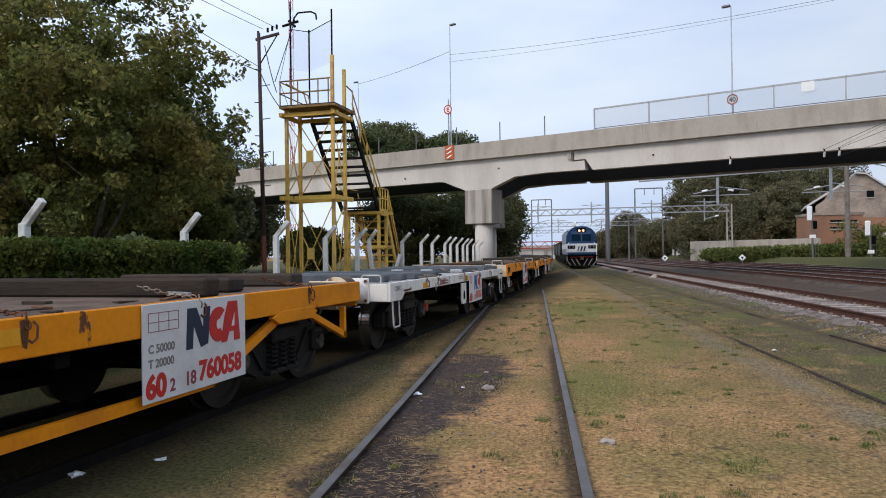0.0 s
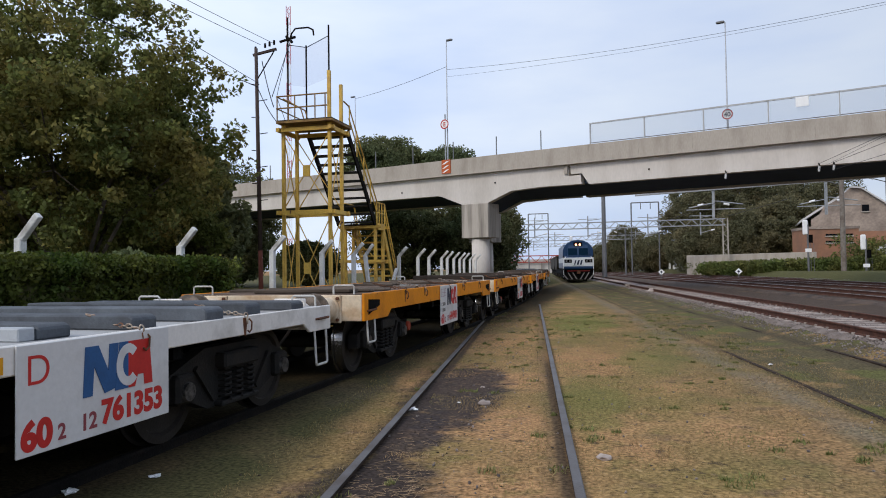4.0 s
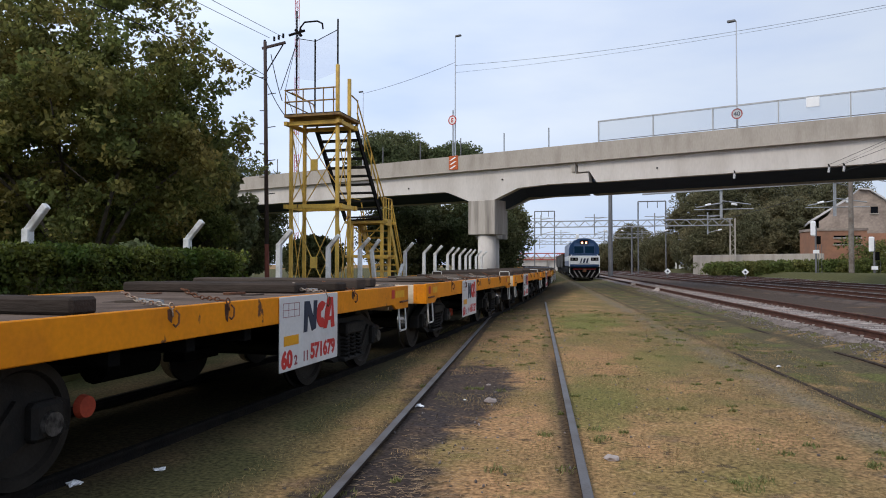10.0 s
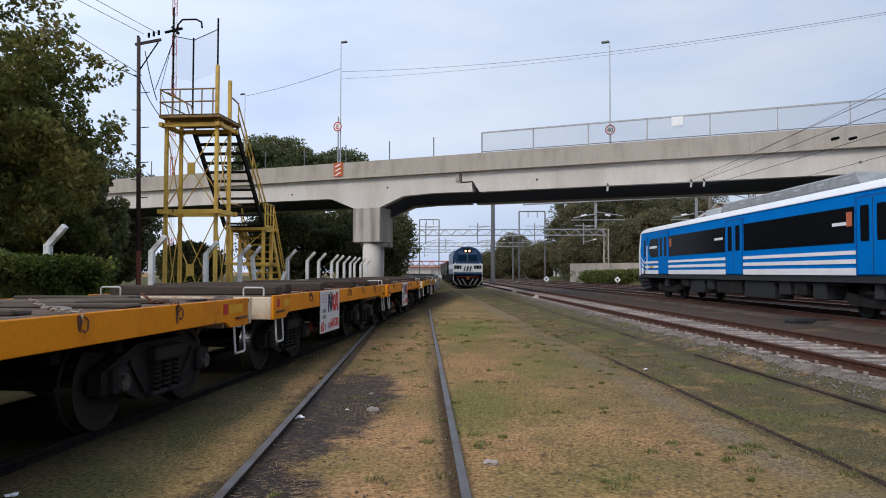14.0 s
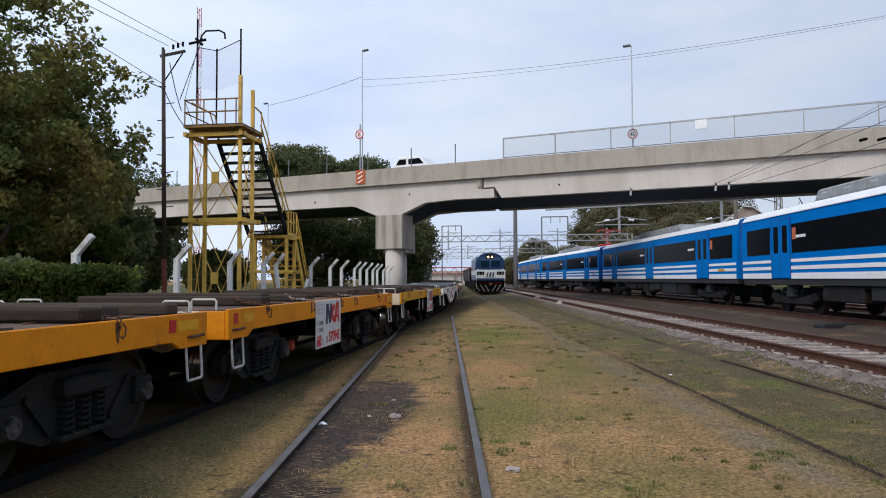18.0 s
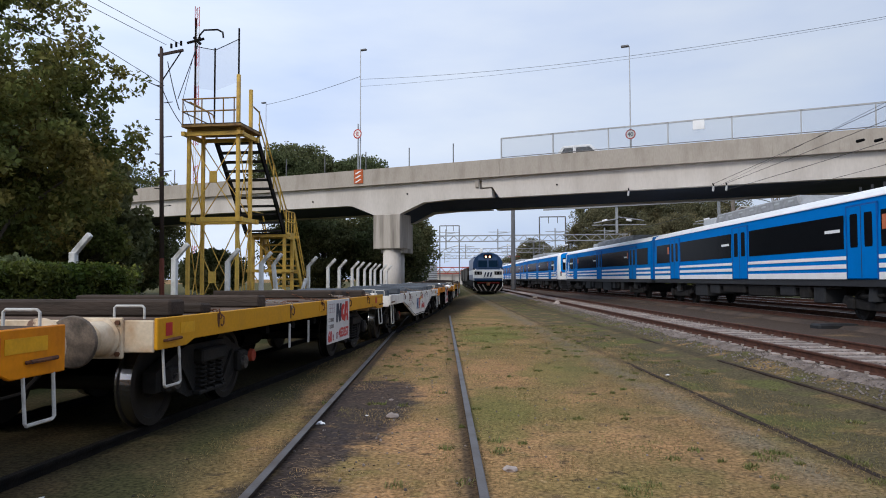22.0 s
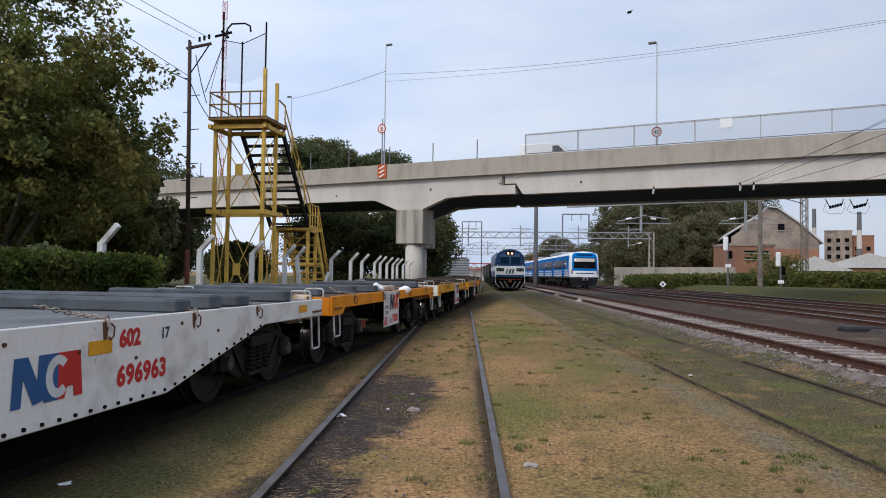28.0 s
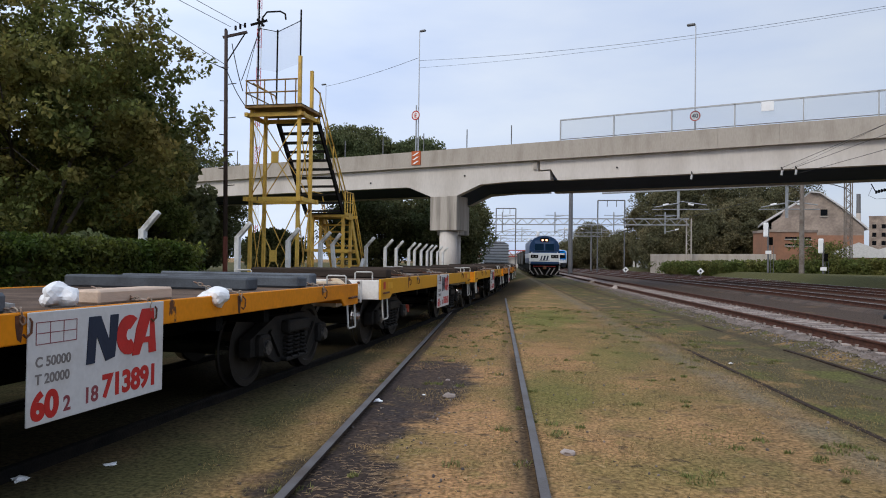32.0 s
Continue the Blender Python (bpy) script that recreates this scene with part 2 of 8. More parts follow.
M_POLE = material("creosoted_pole_wood", (0.075, 0.052, 0.046), 0.9, 0, 0.35, 3, 40, 0.4, stretch=(1, 1, 0.1))
M_POLERED = material("red_painted_pole_wood", (0.16, 0.045, 0.028), 0.9, 0, 0.35, 3, 40, 0.4, stretch=(1, 1, 0.1))
M_WIRE = material("cable_black", (0.02, 0.02, 0.022), 0.7, 0, 0.1, bump=0)
M_GALV = material("galvanised_steel", (0.36, 0.37, 0.38), 0.5, 0.5, 0.15, 6, 50, 0.1)
M_LAMP = material("pale_galvanised_pole", (0.52, 0.53, 0.55), 0.5, 0.3, 0.1, 6, 50, 0.05)
M_INSUL = material("grey_porcelain", (0.50, 0.50, 0.50), 0.4, 0, 0.1)
M_GALVD = material("dull_steel", (0.17, 0.17, 0.175), 0.6, 0.4, 0.2, 6, 50, 0.1)
M_BLUE = material("train_blue_paint", (0.0, 0.172, 0.56), 0.5, 0, 0.06, 2, 20, 0.02, spec=0.06)
M_TRWHITE = material("train_white_paint", (0.88, 0.89, 0.90), 0.35, 0, 0.06, 2, 20, 0.02, spec=0.5)
M_GLASS = material("dark_train_glass", (0.007, 0.008, 0.010), 0.16, 0, 0.1, bump=0, spec=0.2)
for m, ior in ((M_GLASS, 1.09), (M_BLUE, 1.18)):
    m.node_tree.nodes["Principled BSDF"].inputs["IOR"].default_value = ior
M_ROOFGREY = material("train_roof_grey", (0.42, 0.44, 0.46), 0.6, 0, 0.12)
M_UNDER = material("dark_train_underframe", (0.022, 0.023, 0.026), 0.75, 0.1, 0.3)
M_SKIRT = material("charcoal_skirt", (0.020, 0.022, 0.027), 0.55, 0, 0.15)
M_LOCOBLUE = material("locomotive_blue", (0.006, 0.035, 0.10), 0.35, 0, 0.1)
M_LOCOWHITE = material("locomotive_white", (0.60, 0.62, 0.63), 0.5, 0, 0.1)
M_STONE = material("ballast_stone", (0.215, 0.182, 0.165), 0.95, 0, 0.35, 12, 60, 0.5, second=(0.125, 0.105, 0.097), island=0.4)
M_SLEEPER = material("concrete_sleeper", (0.37, 0.315, 0.28), 0.9, 0, 0.25, 4, 40, 0.3, second=(0.23, 0.18, 0.155), obj_random=0.2)
M_WOODSLEEP = material("old_timber_sleeper", (0.07, 0.055, 0.045), 0.95, 0, 0.3, 4, 40, 0.4, obj_random=0.2)
M_BARK = material("plane_tree_bark", (0.10, 0.08, 0.06), 0.95, 0, 0.35, 4, 25, 0.6, second=(0.05, 0.04, 0.03))


def leafy(name, color, second, scale, through=0.35):
    """Leaves: part of the light goes through the blade."""
    m = material(name, color, 0.7, 0, 0.2, scale, 3, 0, second=second, island=0.5, spec=0.25)
    t = m.node_tree
    b = t.nodes["Principled BSDF"]
    src = b.inputs["Base Color"].links[0].from_socket
    tr = t.nodes.new("ShaderNodeBsdfTranslucent")
    mx = t.nodes.new("ShaderNodeMixShader")
    mx.inputs[0].default_value = through
    t.links.new(src, tr.inputs[0])
    t.links.new(b.outputs[0], mx.inputs[1]), t.links.new(tr.outputs[0], mx.inputs[2])
    t.links.new(mx.outputs[0], t.nodes["Material Output"].inputs[0])
    return m


M_LEAF = leafy("plane_tree_leaves", (0.136, 0.160, 0.046), (0.252, 0.192, 0.055), 0.6, 0.5)
M_LEAFD = leafy("dark_wood_leaves", (0.115, 0.140, 0.062), (0.17, 0.15, 0.065), 0.12, 0.45)
# paler leaves for the far trees: distance haze is mixed into the colour
M_LEAFF = leafy("hazy_far_leaves", (0.152, 0.148, 0.080), (0.21, 0.165, 0.085), 0.1, 0.45)
M_HEDGE = leafy("clipped_hedge_leaves", (0.048, 0.078, 0.011), (0.098, 0.108, 0.020), 1.2)
M_BANK = leafy("rank_bank_leaves", (0.105, 0.135, 0.034), (0.16, 0.155, 0.045), 0.5)
M_BRICK = material("far_brickwork", (0.30, 0.145, 0.085), 0.9, 0, 0.2, 0.4, 3, 0.1, second=(0.22, 0.12, 0.08))
M_RENDER = material("stained_render", (0.34, 0.275, 0.225), 0.9, 0, 0.4, 0.45, 3.5, 0.1, second=(0.19, 0.15, 0.125), spots=0.48)
M_WHITEOBJ = material("white_enamel", (0.84, 0.84, 0.84), 0.4, 0, 0.05)
M_TIN = material("light_tin_roof", (0.55, 0.54, 0.53), 0.6, 0.2, 0.15)
M_TYRE = material("tyre_rubber", (0.02, 0.02, 0.02), 0.9, 0, 0.2)


# ---- mesh helpers ----
def box(bm, x0, x1, y0, y1, z0, z1):
    v = [bm.verts.new(p) for p in ((x0, y0, z0), (x1, y0, z0), (x1, y1, z0), (x0, y1, z0), (x0, y0, z1), (x1, y0, z1), (x1, y1, z1), (x0, y1, z1))]
    for f in ((0, 3, 2, 1), (4, 5, 6, 7), (0, 1, 5, 4), (1, 2, 6, 5), (2, 3, 7, 6), (3, 0, 4, 7)):
        bm.faces.new([v[i] for i in f])
    return bm


def B(*boxes):
    bm = bmesh.new()
    for b in boxes:
        box(bm, *b)
    return bm


def tube(bm, a, b, r0, r1=None, n=8):
    """A round bar from a to b."""
    a, b = Vector(a), Vector(b)
    r1 = r0 if r1 is None else r1
    q = (b - a).to_track_quat("Z", "Y")
    rings = []
    for p, r in ((a, r0), (b, r1)):
        rings.append([bm.verts.new(p + q @ Vector((r * math.cos(6.2832 * i / n), r * math.sin(6.2832 * i / n), 0))) for i in range(n)])
    for i in range(n):
        bm.faces.new((rings[0][i], rings[0][(i + 1) % n], rings[1][(i + 1) % n], rings[1][i]))
    bm.faces.new(rings[0][::-1]), bm.faces.new(rings[1])
    return bm


def T(*tubes, n=8):
    bm = bmesh.new()
    for t in tubes:
        tube(bm, *t, n=n)
    return bm


def bar(bm, a, b, w, h):
    """A square bar from a to b, w wide and h high."""
    a, b = Vector(a), Vector(b)
    q = (b - a).to_track_quat("Z", "Y")
    rings = [[bm.verts.new(p + q @ Vector((sx * w / 2, sy * h / 2, 0))) for sx, sy in ((-1, -1), (1, -1), (1, 1), (-1, 1))] for p in (a, b)]
    for i in range(4):
        bm.faces.new((rings[0][i], rings[0][(i + 1) % 4], rings[1][(i + 1) % 4], rings[1][i]))
    bm.faces.new(rings[0][::-1]), bm.faces.new(rings[1])
    return bm


def bent(points, r, n=8):
    """A bent pipe through the points."""
    bm = bmesh.new()
    pts = [Vector(p) for p in points]
    rings, up = [], None
    for i, p in enumerate(pts):
        d = (pts[min(i + 1, len(pts) - 1)] - pts[max(i - 1, 0)]).normalized()
        up = (up or d.orthogonal())
        side = d.cross(up).normalized()
        up = side.cross(d).normalized()
        rings.append([bm.verts.new(p + r * (math.cos(6.2832 * k / n) * side + math.sin(6.2832 * k / n) * up)) for k in range(n)])
    for r0, r1 in zip(rings, rings[1:]):
        for k in range(n):
            bm.faces.new((r0[k], r0[(k + 1) % n], r1[(k + 1) % n], r1[k]))
    bm.faces.new(rings[0][::-1]), bm.faces.new(rings[-1])
    bmesh.ops.recalc_face_normals(bm, faces=bm.faces)
    return bm


def prism(outline, lo, hi, axis="x"):
    """An outline in the other two axes, drawn out from lo to hi along axis."""
    bm = bmesh.new()
    put = {"x": lambda u, v, w: (w, u, v), "y": lambda u, v, w: (u, w, v), "z": lambda u, v, w: (u, v, w)}[axis]
    a = [bm.verts.new(put(u, v, lo)) for u, v in outline]
    b = [bm.verts.new(put(u, v, hi)) for u, v in outline]
    bm.faces.new(a), bm.faces.new(b[::-1])
    k = len(a)
    for i in range(k):
        bm.faces.new((a[i], b[i], b[(i + 1) % k], a[(i + 1) % k]))
    bmesh.ops.recalc_face_normals(bm, faces=bm.faces)
    return bm


def soften(bm, width=0.01, segments=1):
    bmesh.ops.bevel(bm, geom=list(bm.edges), offset=width, segments=segments, affect="EDGES", clamp_overlap=True)
    return bm


def mesh_of(name, bm, mat, smooth=False):
    me = bpy.data.meshes.new(name)
    bm.to_mesh(me)
    bm.free()
    me.materials.append(mat)
    if smooth:
        for p in me.polygons:
            p.use_smooth = True
    return me


def part(name, bm, mat, parent=None, label="", smooth=False):
    me = bm if isinstance(bm, bpy.types.Mesh) else mesh_of(name, bm, mat, smooth)
    ob = new(name, me)
    if parent is not None:
        ob.parent = parent
    if label:
        ob["label"] = label
    return ob


def thing(name, label, category, m=None, group="", kind=""):
    ob = tagged(new(name), label, category, group, kind)
    if m is not None:
        ob.matrix_basis = m
    return ob


def lettering(text, height, mat, parent, m, name="number", gap=1.0, bold=0.035):
    """Painted characters as a thin mesh on the plane of m."""
    cu = bpy.data.curves.new(name, "FONT")
    cu.body, cu.size, cu.extrude, cu.space_character, cu.offset = text, height * 1.38, 0.001, gap, bold * height
    tmp = bpy.data.objects.new(name, cu)
    scene.collection.objects.link(tmp)
    me = bpy.data.meshes.new_from_object(tmp.evaluated_get(bpy.context.evaluated_depsgraph_get()))
    bpy.data.objects.remove(tmp)
    me.materials.clear()
    me.materials.append(mat)
    ob = new(name, me)
    ob.parent, ob.matrix_basis = parent, m
    return ob


# ---- lines of the tracks, as x over y ----
def wagon_x(y):
    return -4.9 - 0.00117 * max(y - 8, 0) ** 2


def near_x(y):
    return -0.552 - 0.1352 * y


def grass_x(y):
    return 4.45 - 0.139 * y if y < 22 else 1.392 - 0.1309 * (y - 22)


def ballast_x(y):
    return 7.12 - 0.1285 * y


def main_x(y):
    if y < 20:
        return 10.1 - 0.09 * (y - 20)
    if y < 66:
        return 10.1 - 0.09 * (y - 20) - 0.001 * (y - 20) ** 2
    return 3.844 - 0.182 * (y - 66) + 0.0010 * (min(y, 90) - 66) ** 2 + (0.048 * (y - 90) if y > 90 else 0)


def on_line(fx, y, z=0.0, side=0.0):
    """The pose on a track at y, facing along it, side metres to its right."""
    d = (fx(y + 0.5) - fx(y - 0.5))
    yaw = math.atan(-d)
    return pose(fx(y) + side * math.cos(yaw), y + side * math.sin(yaw), z, 0, 0, math.degrees(yaw))


# ---- ground ----
def lift(x, y):
    """Height of the ground: the main line lies on a low bank."""
    q = x + 0.135 * y
    k = min(max((q - 4.9) / 1.2, 0), 1)
    z = -0.10 + 0.16 * k * k * (3 - 2 * k)
    k = min(max((q - 22.0) / 1.6, 0), 1)
    z += 0.75 * k * k * (3 - 2 * k)
    z += 0.02 * noise.noise(Vector((x * 0.35, y * 0.35, 0))) + 0.012 * noise.noise(Vector((x * 1.3, y * 1.3, 3)))
    return z


def ground_material():
    m = bpy.data.materials.new("worn_grass_and_dirt")
    m.use_nodes = True
    t = m.node_tree
    b = t.nodes["Principled BSDF"]
    b.inputs["Roughness"].default_value, b.inputs["Specular IOR Level"].default_value = 0.95, 0.1
    tc = t.nodes.new("ShaderNodeTexCoord")

    def tex(scale, detail, lo, hi, w=0.0):
        n = t.nodes.new("ShaderNodeTexNoise")
        n.inputs["Scale"].default_value, n.inputs["Detail"].default_value = scale, detail
        mp = t.nodes.new("ShaderNodeMapping")
        mp.inputs["Location"].default_value = (w, w * 2, 0)
        t.links.new(tc.outputs["Object"], mp.inputs[0]), t.links.new(mp.outputs[0], n.inputs["Vector"])
        r = t.nodes.new("ShaderNodeMapRange")
        r.interpolation_type = "SMOOTHSTEP"
        r.inputs[1].default_value, r.inputs[2].default_value = lo, hi
        t.links.new(n.outputs["Fac"], r.inputs[0])
        return r.outputs[0]

    def mix(fac, a, c):
        n = t.nodes.new("ShaderNodeMix")
        n.data_type = "RGBA"
        for k, v in ((0, fac), (6, a), (7, c)):
            if isinstance(v, tuple):
                n.inputs[k].default_value = (*v, 1)
            elif isinstance(v, float):
                n.inputs[k].default_value = v
            else:
                t.links.new(v, n.inputs[k])
        return n.outputs[2]

    def across(lo, hi, wiggle=1.2):
        """1 inside a strip along the tracks, by the distance across them."""
        sep = t.nodes.new("ShaderNodeSeparateXYZ")
        t.links.new(tc.outputs["Object"], sep.inputs[0])
        q = t.nodes.new("ShaderNodeMath")
        q.operation = "MULTIPLY_ADD"
        q.inputs[1].default_value = 0.133
        t.links.new(sep.outputs[1], q.inputs[0]), t.links.new(sep.outputs[0], q.inputs[2])
        n = t.nodes.new("ShaderNodeTexNoise")
        n.inputs["Scale"].default_value, n.inputs["Detail"].default_value = 0.9, 5
        t.links.new(tc.outputs["Object"], n.inputs["Vector"])
        a = t.nodes.new("ShaderNodeMath")
        a.operation = "MULTIPLY_ADD"
        a.inputs[1].default_value = wiggle
        t.links.new(n.outputs["Fac"], a.inputs[0]), t.links.new(q.outputs[0], a.inputs[2])
        r1 = t.nodes.new("ShaderNodeMapRange")
        r1.interpolation_type = "SMOOTHSTEP"
        r1.inputs[1].default_value, r1.inputs[2].default_value = lo + wiggle / 2 - 0.25, lo + wiggle / 2 + 0.25
        r2 = t.nodes.new("ShaderNodeMapRange")
        r2.interpolation_type = "SMOOTHSTEP"
        r2.inputs[1].default_value, r2.inputs[2].default_value = hi + wiggle / 2 + 0.25, hi + wiggle / 2 - 0.25
        for r in (r1, r2):
            t.links.new(a.outputs[0], r.inputs[0])
        mu = t.nodes.new("ShaderNodeMath")
        mu.operation = "MULTIPLY"
        t.links.new(r1.outputs[0], mu.inputs[0]), t.links.new(r2.outputs[0], mu.inputs[1])
        return mu.outputs[0]

    def along(lo, hi):
        """1 between two places down the yard."""
        sep = t.nodes.new("ShaderNodeSeparateXYZ")
        t.links.new(tc.outputs["Object"], sep.inputs[0])
        r1 = t.nodes.new("ShaderNodeMapRange")
        r1.interpolation_type = "SMOOTHSTEP"
        r1.inputs[1].default_value, r1.inputs[2].default_value = lo - 0.6, lo + 0.6
        r2 = t.nodes.new("ShaderNodeMapRange")
        r2.interpolation_type = "SMOOTHSTEP"
        r2.inputs[1].default_value, r2.inputs[2].default_value = hi + 0.9, hi - 0.9
        for r in (r1, r2):
            t.links.new(sep.outputs[1], r.inputs[0])
        mu = t.nodes.new("ShaderNodeMath")
        mu.operation = "MULTIPLY"
        t.links.new(r1.outputs[0], mu.inputs[0]), t.links.new(r2.outputs[0], mu.inputs[1])
        return mu.outputs[0]

    def times(a, c):
        n = t.nodes.new("ShaderNodeMath")
        n.operation = "MULTIPLY"
        t.links.new(a, n.inputs[0])
        if isinstance(c, float):
            n.inputs[1].default_value = c
        else:
            t.links.new(c, n.inputs[1])
        return n.outputs[0]

    def strip(lo, hi, soft, wiggle=0.1):
        """1 inside a narrow strip, by the distance from the middle of the near siding."""
        sep = t.nodes.new("ShaderNodeSeparateXYZ")
        t.links.new(tc.outputs["Object"], sep.inputs[0])
        q = t.nodes.new("ShaderNodeMath")
        q.operation = "MULTIPLY_ADD"
        q.inputs[1].default_value = 0.1352
        t.links.new(sep.outputs[1], q.inputs[0]), t.links.new(sep.outputs[0], q.inputs[2])
        n = t.nodes.new("ShaderNodeTexNoise")
        n.inputs["Scale"].default_value, n.inputs["Detail"].default_value = 2.2, 5
        t.links.new(tc.outputs["Object"], n.inputs["Vector"])
        a = t.nodes.new("ShaderNodeMath")
        a.operation = "MULTIPLY_ADD"
        a.inputs[1].default_value = wiggle
        t.links.new(n.outputs["Fac"], a.inputs[0]), t.links.new(q.outputs[0], a.inputs[2])
        out = []
        for at, sg in ((lo, 1), (hi, -1)):
            r = t.nodes.new("ShaderNodeMapRange")
            r.interpolation_type = "SMOOTHSTEP"
            r.inputs[1].default_value, r.inputs[2].default_value = at - 0.552 + wiggle / 2 - sg * soft, at - 0.552 + wiggle / 2 + sg * soft
            t.links.new(a.outputs[0], r.inputs[0])
            out.append(r.outputs[0])
        return times(out[0], out[1])

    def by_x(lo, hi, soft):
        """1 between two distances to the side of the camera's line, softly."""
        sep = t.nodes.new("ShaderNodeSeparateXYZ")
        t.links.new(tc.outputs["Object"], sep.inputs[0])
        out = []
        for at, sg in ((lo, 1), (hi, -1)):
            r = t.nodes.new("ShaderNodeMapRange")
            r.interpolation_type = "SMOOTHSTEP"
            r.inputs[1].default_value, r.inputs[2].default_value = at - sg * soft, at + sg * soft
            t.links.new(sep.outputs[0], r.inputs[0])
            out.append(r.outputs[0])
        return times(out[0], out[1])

    def blob(cx, cy, rx, ry, ragged=0.9, scale=2.6, turn=0.0):
        """1 inside a ragged oval patch."""
        mp = t.nodes.new("ShaderNodeMapping")
        mp.vector_type = "TEXTURE"
        mp.inputs["Location"].default_value, mp.inputs["Rotation"].default_value, mp.inputs["Scale"].default_value = (cx, cy, 0), (0, 0, turn), (rx, ry, 1000)
        t.links.new(tc.outputs["Object"], mp.inputs[0])
        ln = t.nodes.new("ShaderNodeVectorMath")
        ln.operation = "LENGTH"
        t.links.new(mp.outputs[0], ln.inputs[0])
        n = t.nodes.new("ShaderNodeTexNoise")
        n.inputs["Scale"].default_value, n.inputs["Detail"].default_value, n.inputs["Roughness"].default_value = scale, 7, 0.62
        t.links.new(tc.outputs["Object"], n.inputs["Vector"])
        a = t.nodes.new("ShaderNodeMath")
        a.operation = "MULTIPLY_ADD"
        a.inputs[1].default_value = ragged * 2
        t.links.new(n.outputs["Fac"], a.inputs[0]), t.links.new(ln.outputs["Value"], a.inputs[2])
        r = t.nodes.new("ShaderNodeMapRange")
        r.interpolation_type = "SMOOTHSTEP"
        r.inputs[1].default_value, r.inputs[2].default_value = 1.0 + ragged + 0.22, 1.0 + ragged - 0.28
        t.links.new(a.outputs[0], r.inputs[0])
        return r.outputs[0]

    dry, green, olive = (0.350, 0.198, 0.092), (0.160, 0.138, 0.044), (0.225, 0.150, 0.062)
    col = mix(tex(0.45, 5, 0.40, 0.62), dry, olive)
    # greener turf to the right of the near siding, drier between its rails
    col = mix(times(times(strip(0.95, 3.6, 0.5, 0.9), tex(0.55, 6, 0.38, 0.62, 7.0)), 0.5), col, green)
    col = mix(times(tex(0.8, 6, 0.50, 0.70, 7.0), 0.5), col, green)
    col = mix(times(tex(3.2, 6, 0.54, 0.68, 11.0), 0.45), col, (0.15, 0.13, 0.042))
    col = mix(times(tex(2.6, 7, 0.56, 0.72, 3.0), 0.7), col, (0.135, 0.085, 0.055))
    col = mix(times(tex(7.0, 5, 0.62, 0.70, 31.0), 0.75), col, (0.060, 0.043, 0.028))
    col = mix(times(tex(11.0, 4, 0.62, 0.72, 41.0), 0.5), col, (0.42, 0.30, 0.165))
    col = mix(times(blob(-1.35, 20.5, 1.0, 3.2, 0.7, 1.2), 0.75), col, (0.122, 0.138, 0.032))
    col = mix(times(blob(-0.55, 8.6, 0.5, 1.6, 0.9, 1.6), 0.6), col, (0.138, 0.134, 0.038))
    col = mix(times(blob(0.3, 12.6, 0.6, 1.6, 0.9, 1.6), 0.6), col, (0.138, 0.134, 0.038))
    # cinders between the rails of the near siding: a large patch and a smaller one at its foot
    cinder = (0.042, 0.034, 0.033)
    col = mix(times(blob(-2.15, 8.9, 0.62, 2.5, 0.75, 3.4, 0.134), 0.92), col, cinder)
    col = mix(times(blob(-2.08, 6.7, 0.33, 1.2, 0.7, 3.4, 0.134), 0.85), col, cinder)
    col = mix(times(blob(-1.83, 4.6, 0.50, 1.15, 0.75, 4.0, 0.134), 0.95), col, (0.034, 0.027, 0.026))
    col = mix(times(blob(-3.55, 9.2, 0.35, 1.5, 0.9, 2.2, 0.134), 0.8), col, (0.085, 0.068, 0.066))
    # bare dark earth along both rails, with the shade beside them painted in
    col = mix(times(strip(0.74, 0.84, 0.03, 0.06), along(-8.0, 12.0)), col, (0.052, 0.033, 0.022))
    col = mix(times(strip(0.64, 0.86, 0.09, 0.2), 0.55), col, (0.12, 0.082, 0.046))
    col = mix(times(strip(-0.84, -0.70, 0.05, 0.12), 0.8), col, (0.040, 0.030, 0.026))
    col = mix(times(strip(-1.06, -0.86, 0.08, 0.15), 0.55), col, (0.070, 0.055, 0.032))
    # dull trodden green-brown beside the wagons, with part of their shade in the colour
    col = mix(times(across(-12.0, -1.95, 0.9), 0.8), col, (0.105, 0.084, 0.039))
    col = mix(times(times(across(-12.0, -2.05, 0.9), tex(0.9, 6, 0.42, 0.60, 17.0)), 0.7), col, (0.058, 0.062, 0.022))
    # the wagons' shade on the ground, painted as a soft near-black strip under them
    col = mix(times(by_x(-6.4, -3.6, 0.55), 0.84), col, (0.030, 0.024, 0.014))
    # dark rank grass on the far side of the wagons
    col = mix(times(by_x(-120.0, -6.9, 0.5), 0.85), col, (0.050, 0.058, 0.020))
    # a grey gravel path beside the grassed-over track
    col = mix(times(times(across(2.85, 3.25, 0.35), tex(0.9, 8, 0.28, 0.52, 5.0)), 0.75), col, (0.205, 0.165, 0.130))
    col = mix(times(across(3.5, 8.0, 0.9), tex(1.6, 8, 0.30, 0.50, 9.0)), col, (0.094, 0.073, 0.042))
    col = mix(times(across(2.0, 8.5, 1.6), 0.35), col, (0.098, 0.086, 0.038))
    col = mix(times(times(across(3.4, 6.4, 1.2), tex(0.7, 6, 0.50, 0.62, 19.0)), 0.75), col, (0.105, 0.108, 0.032))
    col = mix(times(strip(3.94, 4.12, 0.07, 0.15), 0.6), col, (0.058, 0.044, 0.030))
    col = mix(times(strip(5.70, 5.92, 0.07, 0.15), 0.6), col, (0.058, 0.044, 0.030))
